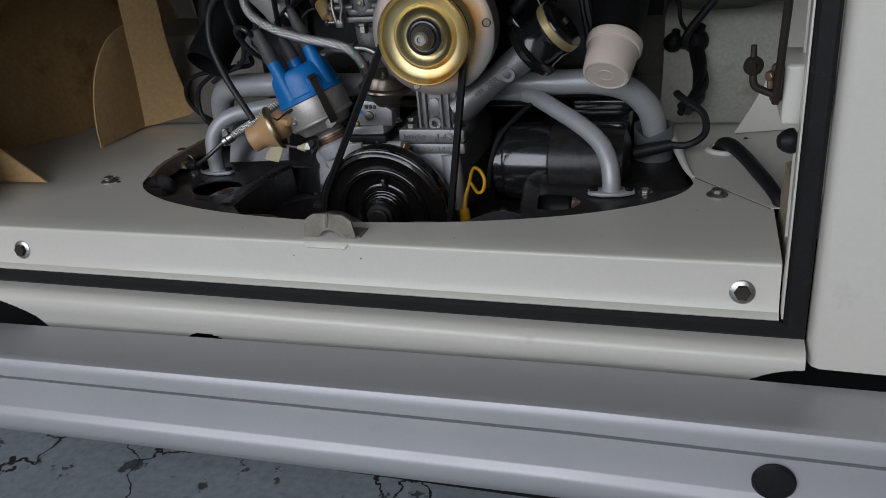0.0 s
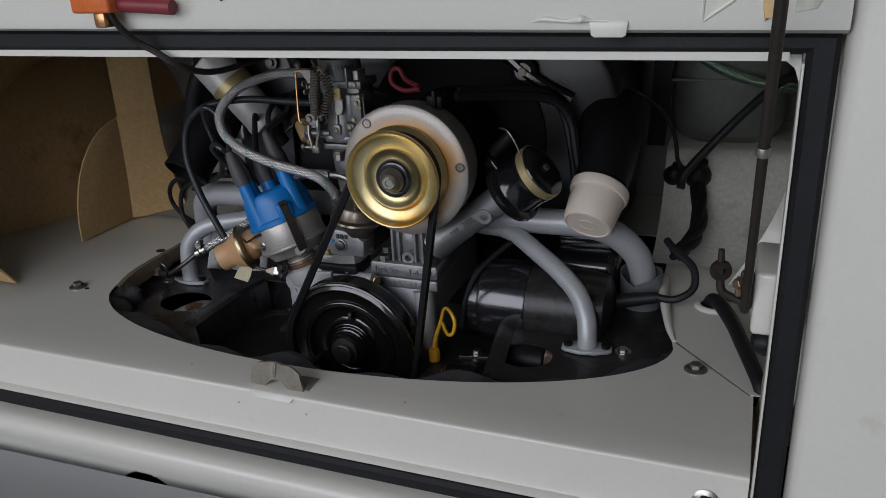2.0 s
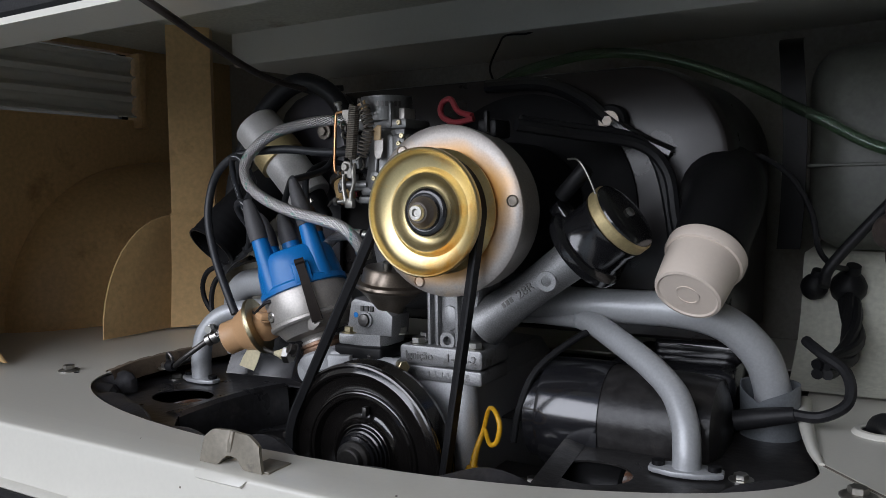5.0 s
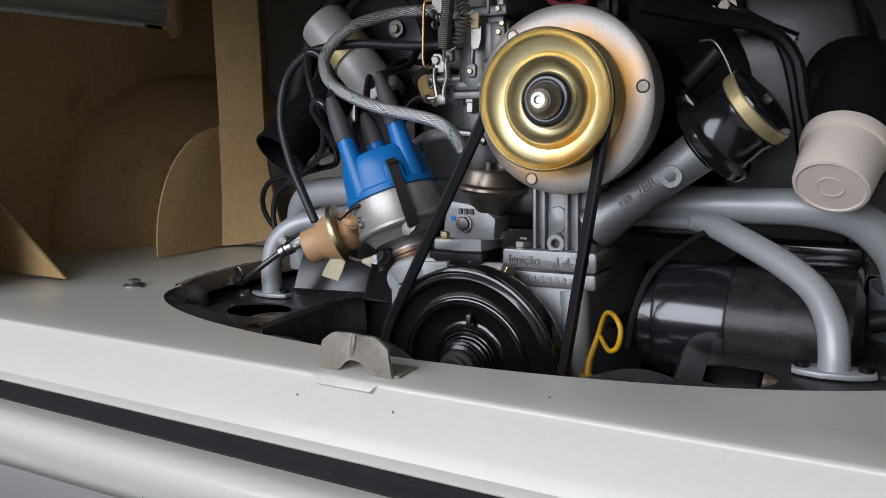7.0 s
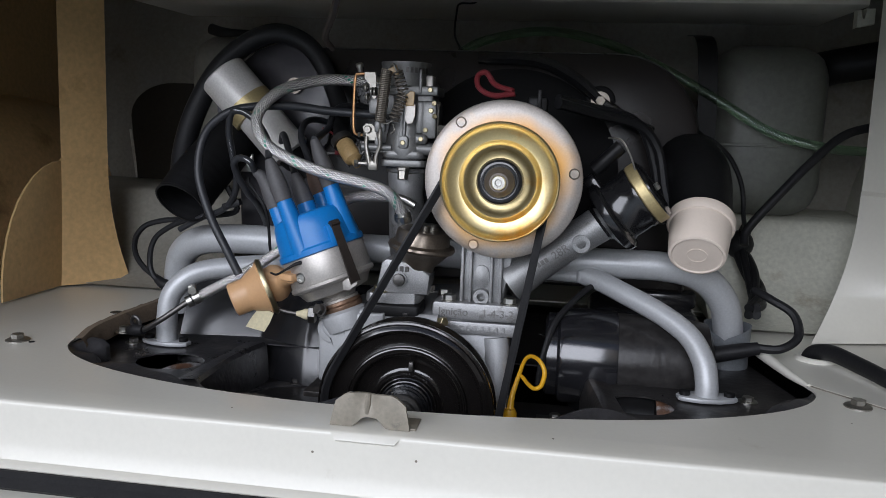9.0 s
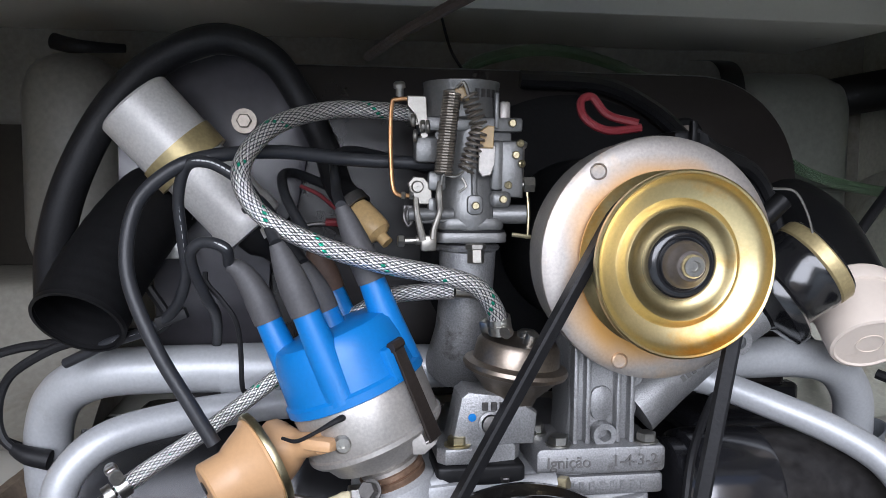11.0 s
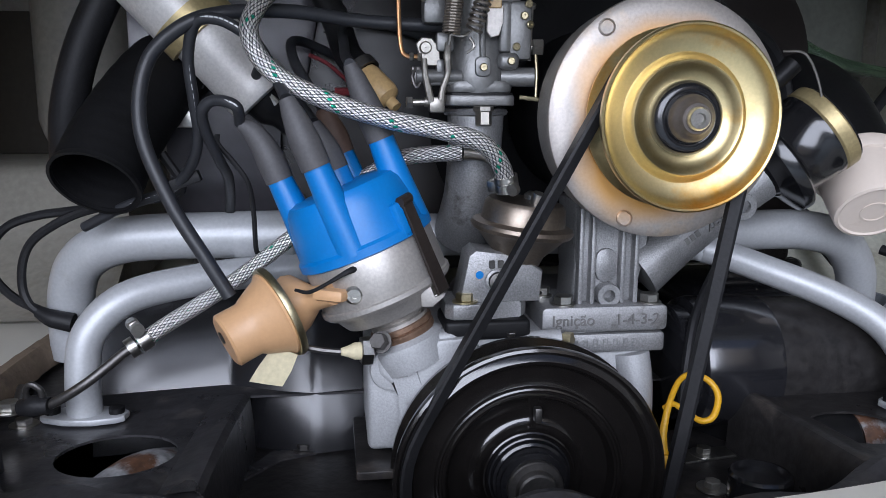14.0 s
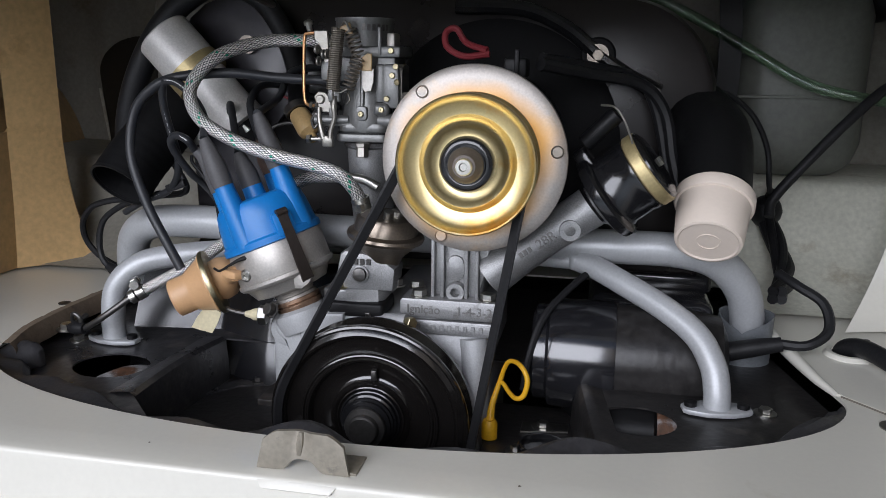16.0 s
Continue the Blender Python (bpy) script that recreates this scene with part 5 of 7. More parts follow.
def belt():
    c1, r1, c2, r2 = V((0, 0.80)), 0.0525, V((CX, CZ)), 0.0895
    d = (c1 - c2)
    L, ang = d.length, math.atan2(d.y, d.x)
    off = math.acos((r2 - r1) / L)
    line = []
    for k in range(25):
        a = ang + off + (2 * math.pi - 2 * off) * k / 24
        rr = r2 + 0.0115 * max(0.0, math.cos(a))
        line.append((c2.x + rr * math.cos(a), c2.y + rr * math.sin(a), math.cos(a), math.sin(a)))
    for k in range(25):
        a = ang - off + 2 * off * k / 24
        line.append((c1.x + r1 * math.cos(a), c1.y + r1 * math.sin(a), math.cos(a), math.sin(a)))
    bm = B()
    rows = []
    for x, z, nx, nz in line:
        rows.append([bm.verts.new((x + nx * o, y, z + nz * o)) for o, y in ((0.0, 0.0345), (0.0, 0.0235), (-0.002, 0.0232), (-0.008, 0.0262), (-0.008, 0.0318), (-0.002, 0.0348))])
    n = len(rows)
    for i in range(n):
        a, b = rows[i], rows[(i + 1) % n]
        for k in range(6):
            bm.faces.new((a[k], b[k], b[(k + 1) % 6], a[(k + 1) % 6]))
    return solid("drive_belt", bm, RUBBER, "black rubber V-belt from crank pulley to alternator", "belt")


belt()


# ---- fan shroud ----
def shroud():
    t = thing("fan_shroud", (-0.03, 0.33, 0.68), "large black fan shroud behind the alternator", "fan shroud")
    bm = B()
    out = [(-0.34, 0.66), (0.214, 0.66), (0.217, 0.78), (0.218, 0.83)] + ring_outline(0.101, 0.101, 18, 0.117, 0.846, 4, 90) + [(0.03, 0.947), (-0.07, 0.947), (-0.17, 0.947)] + ring_outline(0.08, 0.08, 10, -0.27, 0.867, 90, 176)
    rings = []
    for k, y in ((1.02, 0.43), (1.005, 0.262), (0.998, 0.2485), (0.985, 0.2425), (0.965, 0.2405), (0.50, 0.2400)):
        rings.append([bm.verts.new((-0.05 + (x + 0.05) * k, y, 0.80 + (z - 0.80) * k)) for x, z in out])
    for a, b in zip(rings, rings[1:]):
        for k in range(len(out)):
            bm.faces.new((a[k], a[(k + 1) % len(out)], b[(k + 1) % len(out)], b[k]))
    bm.faces.new(rings[-1])
    bm.faces.new(list(reversed(rings[0])))
    part("housing", bm, SHROUD, t)
    bm = B()
    # raised curved flange in front
    pts = [(-0.05, 0.235, 0.937), (0.02, 0.232, 0.934), (0.065, 0.230, 0.915), (0.098, 0.228, 0.889), (0.13, 0.23, 0.868), (0.16, 0.232, 0.853)]
    tube(bm, pts, 0.008, 10, 8)
    part("flange", bm, BLACK, t)
    bm = B()
    lathe(bm, [(0.0, 0.0), (0.126, 0.0), (0.130, 0.002), (0.130, 0.005), (0.122, 0.0085), (0.09, 0.011), (0, 0.011)], to((-0.005, 0.241, 0.795), (0, -1, 0)), 64)
    part("fan_cover", bm, CARD, t, "matt black round fan cover")
    bm = B()
    lathe(bm, [(0, 0), (0.018, 0), (0.018, 0.006), (0.016, 0.008), (0, 0.008)], to((0.0975, 0.234, 0.889), (0, -1, 0)), 24)
    part("cover_ear", bm, CARD, t)
    bm = B()
    lathe(bm, [(0, 0), (0.011, 0), (0.011, 0.003), (0, 0.003)], to((0.0975, 0.2255, 0.889), (0, -1, 0)), 20)
    hexhead(bm, to((0.0975, 0.2225, 0.889), (0, -1, 0)), 0.006, 0.004)
    part("bolt", bm, SPRING, t, "dull brass-grey shroud bolt")
    # face panel: the black shroud's reflected grey put into a colour of its own
    bm = B()
    out = [(-0.352, 0.70), (-0.262, 0.70), (-0.262, 0.80), (-0.238, 0.825), (-0.226, 0.885), (-0.232, 0.915)] + ring_outline(0.040, 0.040, 6, -0.272, 0.908, 10, 80) + [(-0.300, 0.950), (-0.330, 0.940), (-0.349, 0.925), (-0.372, 0.875), (-0.372, 0.84), (-0.352, 0.80)]
    prism(bm, out, 0.006, Matrix.Translation((0, 0.236, 0)) @ XZ, bev=0.002)
    part("side_panel", bm, PANEL, t, "satin side panel with the shroud's grey sheen in its colour")
    # outlet stub to the right
    bm = B()
    tube(bm, [(0.20, 0.28, 0.82), (0.214, 0.22, 0.805), (0.2135, 0.159, 0.761)], [0.045, 0.038, 0.0325], 24, 6)
    part("outlet", bm, DULLBLACK, t)


shroud()


def cup_cap():
    t = thing("plastic_cap", (0.207, 0.125, 0.73), "beige plastic cup plugging the shroud's heater outlet", "plastic cap")
    a = V((0.2125, 0.1540, 0.7565))
    M = to(a, V((-0.15, -0.74, -0.65)))
    bm = B()
    lathe(bm, [(0.030, -0.006), (0.035, -0.006), (0.0365, -0.004), (0.0365, 0.005), (0.0352, 0.0075), (0.0330, 0.008)], M, 48)
    part("lip", bm, BEIGE, t)
    bm = B()
    lathe(bm, [(0.0332, 0.007), (0.0325, 0.02), (0.0305, 0.0455), (0.0295, 0.0482), (0.027, 0.049), (0.0255, 0.0478), (0, 0.0478)], M, 48)
    part("cup", bm, BEIGE, t)
    bm = B()
    lathe(bm, [(0.0095, 0.0472), (0.0095, 0.0484), (0.0110, 0.0484), (0.0110, 0.0472)], M, 28)
    part("moulded_ring", bm, BEIGE, t)


cup_cap()


# ---- oil filler ----
def oil_filler():
    t = thing("oil_filler", (0.06, 0.11, 0.69), "cast oil filler tube with black neck and gold cap", "oil filler")
    a, b = V((0.008, 0.112, 0.686)), V((0.102, 0.113, 0.755))
    bm = B()
    tube(bm, [a, a.lerp(b, 0.3), a.lerp(b, 0.6), b], [0.024, 0.020, 0.018, 0.0195], 24, 4)
    part("tube", bm, CAST, t)
    bm = B()
    lathe(bm, [(0.0048, 0.0), (0.0048, 0.0105), (0.0095, 0.0105), (0.010, 0.009), (0.010, 0)], to((0.0825, 0.104, 0.7345), (0.02, -1, -0.05)), 28)
    part("bracket_eye", bm, CAST, t)
    bm = B()
    box(bm, -0.006, 0.006, -0.004, 0.004, -0.006, 0.006, to((0.076, 0.108, 0.741), b - a), bev=0.002)
    part("lug", bm, CAST, t)
    d = V((0.78, -0.12, 0.60)).normalized()
    M = to((0.1125, 0.1135, 0.7635), d)
    bm = B()
    lathe(bm, [(0.019, -0.016), (0.023, -0.010), (0.034, -0.006), (0.041, -0.003), (0.042, 0.0), (0.042, 0.005), (0.0395, 0.0075), (0.035, 0.009), (0.0335, 0.012), (0.0335, 0.032), (0.0345, 0.034), (0.0345, 0.0385), (0, 0.0385)], M, 48)
    part("neck", bm, BLACK, t, "glossy black filler neck")
    bm = B()
    lathe(bm, [(0.0, 0.039), (0.0335, 0.039), (0.0350, 0.0405), (0.0350, 0.0495), (0.0340, 0.0508), (0, 0.0505)], M, 48)
    cap = part("cap", bm, GOLDPAINT, t, "gold painted filler cap")
    bm = B()
    lathe(bm, [(0.0336, 0.0505), (0.0330, 0.0525), (0.028, 0.0545), (0.020, 0.0555), (0.012, 0.056), (0, 0.056)], M, 40)
    part("cap_top", bm, BLACK, cap)
    bm = B()
    hexhead(bm, M @ Matrix.Translation((0, 0, 0.0555)), 0.0045, 0.004)
    part("knob", bm, STEEL, cap)
    bm = B()
    # side plate and breather stub
    prism(bm, rounded(-0.012, 0.012, -0.040, 0.044, 0.008), 0.012, to((0.1075, 0.113, 0.7675), d, (-0.6, 0, 0.8)), bev=0.002)
    part("flange", bm, BLACK, t)
    bm = B()
    tube(bm, [(0.092, 0.108, 0.812), (0.102, 0.106, 0.822), (0.118, 0.104, 0.838)], 0.0075, 16, 5)
    part("breather_stub", bm, DULLBLACK, t)
    bm = B()
    tube(bm, [(0.104, 0.095, 0.846), (0.116, 0.088, 0.8445), (0.125, 0.087, 0.832), (0.132, 0.088, 0.815), (0.134, 0.090, 0.804)], 0.0010, 8, 5)
    part("wire_bail", bm, CARBSTEEL, t, "thin bright steel wire bail")
    return t, a, b


GOLDPAINT = mat("dull_gold_paint", (0.46, 0.37, 0.19), 0.45, 0.6, 0.15, 60, 0.1, 400, ((0.2, 0.15, 0.08), 0.3, 50))
FILLER, fa, fb = oil_filler()
fd = (fb - fa).normalized()
fM = Matrix.Translation(fa.lerp(fb, 0.47) + V((0, -0.0192, 0)) - V((-fd.z, 0, fd.x)) * 0.0045) @ Matrix.Rotation(-math.atan2(fd.z, fd.x), 4, 'Y') @ XZ
text_part("28R", 0.0125, fM @ Matrix.Translation((0.011, 0, 0)), 0.0006, RELIEFDARK, FILLER)
bm = B()
lathe(bm, [(0.0042, 0), (0.0042, 0.0012), (0.0052, 0.0012), (0.0052, 0)], fM @ Matrix.Translation((-0.030, 0.0045, 0)), 20)
part("round_mark", bm, RELIEFDARK, FILLER)
for k in range(4):
    bm = B()
    box(bm, -0.0225 + 0.0048 * k, -0.0190 + 0.0048 * k, 0.0020, 0.0072, 0, 0.0007, fM, bev=0.0003, seg=1)
    part("raised_bar", bm, RELIEFDARK, FILLER)


text_part("2", 0.0105, fM @ Matrix.Translation((-0.045, 0, 0)), 0.0005, RELIEFDARK, FILLER)


# ---- intake pipes ----
def pipes():
    t = thing("intake_manifold", (-0.08, 0.18, 0.70), "silver painted intake manifold with bent end pipes", "manifold")
    bm = B()
    tube(bm, [(-0.28, 0.178, 0.705), (-0.15, 0.18, 0.703), (0.0, 0.182, 0.702), (0.12, 0.182, 0.702), (0.185, 0.184, 0.701), (0.225, 0.19, 0.690), (0.252, 0.202, 0.662), (0.262, 0.212, 0.63), (0.264, 0.216, 0.60)], 0.0172, 24, 8)
    part("main_pipe_right", bm, SILVER, t)
    bm = B()
    tube(bm, [(-0.27, 0.178, 0.705), (-0.33, 0.182, 0.705), (-0.385, 0.192, 0.700), (-0.418, 0.205, 0.682), (-0.432, 0.215, 0.65), (-0.434, 0.22, 0.60)], 0.0182, 24, 8)
    part("main_pipe_left", bm, SILVER, t)
    bm = B()
    tube(bm, [(-0.294, 0.178, 0.705), (-0.250, 0.178, 0.705)], 0.0195, 24, 2)
    part("sleeve", bm, SILVER, t)
    bm = B()
    tube(bm, [(-0.115, 0.165, 0.708), (-0.114, 0.140, 0.74), (-0.114, 0.128, 0.775), (-0.114, 0.126, 0.800)], [0.024, 0.021, 0.0195, 0.0205], 24, 6)
    part("riser", bm, CAST, t)
    bm = B()
    prism(bm, [(-0.024, 0.0), (0.0, -0.026), (0.024, 0.0), (0.0, 0.026)], 0.006, Matrix.Translation((-0.114, 0.126, 0.799)), bev=0.003)
    part("carburettor_flange", bm, CAST, t)
    bm = B()
    tube(bm, [(0.091, 0.172, 0.688), (0.104, 0.166, 0.685), (0.130, 0.148, 0.676), (0.172, 0.118, 0.660), (0.200, 0.096, 0.643), (0.2135, 0.080, 0.622), (0.2175, 0.071, 0.602), (0.218, 0.068, 0.586)], 0.0118, 20, 8)
    part("heat_pipe_right", bm, SILVER, t)
    bm = B()
    tube(bm, [(-0.02, 0.18, 0.683), (0.04, 0.178, 0.684), (0.091, 0.173, 0.687)], [0.005, 0.005, 0.009], 14, 5)
    part("heat_rod", bm, SILVER, t)
    bm = B()
    box(bm, 0.080, 0.102, 0.163, 0.182, 0.678, 0.696, bev=0.006, seg=3)
    part("weld_joint", bm, SILVER, t)
    bm = B()
    tube(bm, [(-0.20, 0.176, 0.680), (-0.27, 0.165, 0.679), (-0.325, 0.148, 0.676), (-0.368, 0.130, 0.668), (-0.392, 0.120, 0.645), (-0.397, 0.116, 0.615), (-0.397, 0.115, 0.588)], 0.0122, 20, 8)
    part("heat_pipe_left", bm, SILVER, t)
    for x, y, tilt in ((0.218, 0.067, 1), (-0.397, 0.114, -1)):
        bm = B()
        prism(bm, [(-0.030, -0.005), (-0.026, -0.009), (-0.010, -0.0145), (0.010, -0.0145), (0.026, -0.009), (0.030, -0.005), (0.030, 0.005), (0.026, 0.009), (0.010, 0.0145), (-0.010, 0.0145), (-0.026, 0.009), (-0.030, 0.005)], 0.005,
              Matrix.Translation((x, y, 0.584)) @ Matrix.Rotation(0.12 * tilt, 4, 'Z'), bev=0.0015)
        fl = part("foot_flange", bm, SILVER, t)
        for s in (-1, 1):
            bm = B()
            lathe(bm, [(0, 0.0), (0.0055, 0), (0.0055, 0.004), (0.003, 0.005), (0, 0.005)], Matrix.Translation((x + s * 0.0225, y + s * 0.002 * tilt, 0.589)), 14)
            part("stud", bm, DULLBLACK, fl)
    bm = B()
    n = 40
    rows = []
    for k in range(n + 1):
        a = 2 * math.pi * k / n - math.pi / 2 - 0.25      # seam in front
        d = min(k, n - k) / (n / 2)
        top = 0.618 + 0.016 * min(1.0, d * 2.2) ** 0.7
        ring = []
        for r, z in ((0.0235, 0.575), (0.0238, top), (0.0250, top + 0.0008), (0.0253, 0.575)):
            ring.append(bm.verts.new((0.2610 + r * math.cos(a) * 1.08, 0.2100 + r * math.sin(a) + 0.10 * (0.62 - z), z)))
        rows.append(ring)
    for a, b in zip(rows, rows[1:]):
        for k in range(3):
            bm.faces.new((a[k], b[k], b[k + 1], a[k + 1]))
    part("hose_boot", bm, SILVER_DULL, t, "grey open pipe collar")


SILVER_DULL = mat("dull_grey_collar", (0.20, 0.215, 0.23), 0.45, 0.4, 0.15, 40, 0.1, 400)
pipes()

# ---- distributor ----
DO, DA = V((-0.172, 0.079, 0.655)), V((-0.378, 0.035, 0.918)).normalized()
DM = to(DO, DA, (0, 1, 0))      # local z along the axis, local y towards the van's front


def dl(x, y, z):
    return DM @ V((x, y, z))


def distributor():
    t = thing("distributor", DO, "ignition distributor with a blue cap and aluminium body", "distributor")
    bm = B()
    lathe(bm, [(0.0175, -0.014), (0.0175, 0.002), (0.0205, 0.003), (0.0205, 0.007), (0.018, 0.008), (0.020, 0.012), (0.035, 0.015), (0.0405, 0.024), (0.0445, 0.0275), (0.0455, 0.030), (0.0455, 0.059), (0.0445, 0.062), (0, 0.062)], DM, 48)
    part("body", bm, ALU, t)
    bm = B()
    lathe(bm, [(0.0405, 0.0250), (0.0452, 0.0262), (0.0470, 0.0285), (0.0470, 0.0315), (0.0455, 0.0325)], DM, 48)
    part("band", bm, ALU, t)
    bm = B()
    lathe(bm, [(0.021, -0.006), (0.0222, -0.004), (0.0222, -0.001), (0.0208, 0.0), (0.0222, 0.001), (0.0222, 0.004), (0.019, 0.005)], DM, 32)
    part("clamp_ring", bm, COPPERY, t, "brown heat-stained clamp ring")
    cap = B()
    lathe(cap, [(0.0450, 0.0615), (0.0475, 0.0625), (0.0475, 0.068), (0.0455, 0.070), (0.0435, 0.090), (0.0415, 0.100), (0.0385, 0.1045), (0.033, 0.1065), (0.0, 0.1075)], DM, 56)
    cap = part("cap", cap, BLUE, t, "blue plastic cap")
    for a in (CLIP, CLIP - 180):
        bm = B()
        box(bm, 0.038, 0.0485, -0.0095, 0.0095, 0.0635, 0.086, DM @ Matrix.Rotation(radians(a), 4, 'Z'), bev=0.0025)
        part("clip_lug", bm, BLUE, cap)
    tips = []
    for a in TOWERS:
        c, s = math.cos(radians(a)), math.sin(radians(a))
        p0, p1 = dl(0.0355 * c, 0.0355 * s, 0.066), dl(0.0375 * c, 0.0375 * s, 0.131)
        bm = B()
        tube(bm, [p0, p0.lerp(p1, 0.5), p1], [0.0126, 0.0102, 0.0084], 24, 4)
        part("tower", bm, BLUE, cap)
        tips.append(p1)
    bm = B()
    p0, p1 = dl(0, 0, 0.100), dl(0, 0, 0.122)
    tube(bm, [p0, p1], [0.0105, 0.0095], 18, 3)
    part("centre_tower", bm, BLUE, cap)
    tips.append(p1)
    # spring clip on the front
    bm = B()
    R = DM @ Matrix.Rotation(radians(CLIP), 4, 'Z')
    prism(bm, [(-0.006, 0.0), (0.006, 0.0), (0.0045, 0.050), (0.005, 0.066), (-0.005, 0.066), (-0.0045, 0.050)], 0.0022, R @ Matrix.Translation((0.0490, 0, 0.020)) @ Matrix(((0, 0, 1, 0), (1, 0, 0, 0), (0, 1, 0, 0), (0, 0, 0, 1))), bev=0.0007)
    tube(bm, [R @ V((0.0495, -0.005, 0.085)), R @ V((0.0495, 0.005, 0.085))], 0.0035, 10, 2)
    part("spring_clip", bm, RUST, t, "dark rusty spring clip")
    bm = B()
    prism(bm, [(-0.1644, 0.6973), (-0.1579, 0.6971), (-0.1541, 0.6824), (-0.1460, 0.6863), (-0.1452, 0.6890), (-0.1541, 0.6773), (-0.1619, 0.6774)], 0.005, Matrix.Translation((0, 0.050, 0)) @ XZ, bev=0.001)
    part("ear", bm, ALU, t)
    # screw on the body
    bm = B()
    sp = V((-0.2055, 0.0375, 0.6885))
    M = to(sp + V((0.0, 0.004, 0)), (-0.1, -1, -0.1))
    lathe(bm, [(0, 0), (0.0062, 0), (0.0062, 0.003), (0.0045, 0.0045), (0.002, 0.0045), (0.002, 0.0032), (0, 0.0032)], M, 20)
    part("screw", bm, STEEL, t)
    # vacuum unit
    a, b = V((-0.2885, 0.054, 0.656)), V((-0.243, 0.074, 0.676))
    W = to(a, b - a)
    bm = B()
    lathe(bm, [(0, 0.0), (0.0165, 0.0), (0.0185, 0.0015), (0.0185, 0.017), (0.0205, 0.020), (0.027, 0.034), (0.0295, 0.036), (0.0295, 0.039), (0, 0.039)], W, 40)
    part("vacuum_canister", bm, PEACH, t, "peach-brown plastic vacuum canister")
    bm = B()
    lathe(bm, [(0.0288, 0.0375), (0.0318, 0.0378), (0.0325, 0.040), (0.0318, 0.0425), (0.0285, 0.0428), (0, 0.0428)], W, 48)
    part("canister_rim", bm, BRASSY, t, "yellowish crimped canister rim")
    bm = B()
    lathe(bm, [(0.0, -0.0002), (0.0042, -0.0002), (0.0042, -0.001), (0, -0.001)], W @ Matrix.Translation((0.004, 0.002, 0)), 16)
    part("canister_hole", bm, RUBBER, t)
    bm = B()
    e = V((-0.2190, 0.0440, 0.6880))
    tube(bm, [b - (b - a).normalized() * 0.004, b.lerp(e, 0.45), e], [0.021, 0.0085, 0.0070], 14, 6)
    box(bm, -0.011, 0.011, -0.004, 0.004, -0.009, 0.009, to(e, (-0.5, -0.9, 0.1)), bev=0.003)
    part("vacuum_arm", bm, PEACH, t)
    bm = B()
    tube(bm, [V((-0.243, 0.050, 0.690)), V((-0.234, 0.043, 0.690)), V((-0.2226, 0.038, 0.6965)), V((-0.211, 0.036, 0.7035)), V((-0.203, 0.040, 0.706))], [0.0011, 0.0013, 0.0012, 0.0018, 0.0026], 8, 6)
    part("ground_wire", bm, RUBBER, t)
    return tips


RUSTBOOT = mat("brown_stained_rubber", (0.10, 0.06, 0.042), 0.65, 0, 0.25, 60, 0.15, 400)
TOWERS = (167, 257, 347, 77)
CLIP = 314
TIPS = distributor()


def lead(boot, radii, cable, r=0.0038, material=None):
    t = thing("ignition_lead", boot[0], "dark grey ignition lead with a rubber boot on the distributor", "ignition lead", "ignition leads")
    bm = B()
    tube(bm, boot, radii, 18, 5)
    part("boot", bm, material or BOOT, t)
    cable = [V(q) for q in cable]
    bm = B()
    tube(bm, [boot[-1]] + cable, r, 12, 8)
    c = part("cable", bm, HOSE, t)
    line = spline([boot[-1]] + cable, 24)
    if len(cable) > 5:
        bm = B()
        for k in range(8, len(line) - 2):
            d = line[k + 1] - line[k]
            if k % 5 < 3 and d.length > 1e-5:
                box(bm, -0.0005, 0.0005, -0.0002, 0.0003, -0.0007, 0.0007, Matrix.Translation(line[k] + V((0.0006, -r, 0.0006))) @ to((0, 0, 0), d, (0, 1, 0)))
        part("printed_marks", bm, WHITEINK, c, "small white printed marks")


A_, B_, D_, C_, M_ = TIPS
FAT = [0.0096, 0.0099, 0.0086, 0.0068, 0.0046]
lead([A_ - DA * 0.006, A_ + DA * 0.008, A_ + DA * 0.020 + V((-0.001, 0, 0)), A_ + DA * 0.030 + V((-0.004, 0, 0)), A_ + DA * 0.036 + V((-0.009, 0, -0.001))], FAT,
     [(-0.2791, 0.0800, 0.8057), (-0.2928, 0.0850, 0.8093), (-0.3019, 0.0900, 0.8024), (-0.3013, 0.1000, 0.7878), (-0.2956, 0.1150, 0.7683), (-0.2927, 0.1350, 0.7547), (-0.2955, 0.1650, 0.7349), (-0.3031, 0.2050, 0.7073), (-0.3107, 0.2300, 0.6849)])
lead([B_ - DA * 0.006, B_ + DA * 0.010, B_ + DA * 0.022, B_ + DA * 0.032, B_ + DA * 0.040], FAT,
     [(-0.2546, 0.0680, 0.8291), (-0.2625, 0.0700, 0.8426), (-0.2740, 0.0750, 0.8528), (-0.2890, 0.0800, 0.8599), (-0.3027, 0.0850, 0.8576), (-0.3098, 0.0950, 0.8370), (-0.3094, 0.1050, 0.8090), (-0.3092, 0.1150, 0.7833), (-0.3185, 0.1250, 0.7605), (-0.3368, 0.1350, 0.7448), (-0.3680, 0.1450, 0.7330), (-0.4015, 0.1600, 0.7162)])
lead([D_ - DA * 0.006, D_ + DA * 0.010, D_ + DA * 0.022, D_ + DA * 0.036, D_ + DA * 0.046], FAT,
     [(-0.208, 0.135, 0.845), (-0.205, 0.17, 0.87), (-0.17, 0.22, 0.87), (-0.10, 0.235, 0.85)])
lead([C_ - DA * 0.006, C_ + DA * 0.008, C_ + DA * 0.016, C_ + DA * 0.024, C_ + DA * 0.028], FAT,
     [(-0.245, 0.15, 0.84), (-0.24, 0.20, 0.855), (-0.18, 0.235, 0.83)], 0.0038, RUSTBOOT)
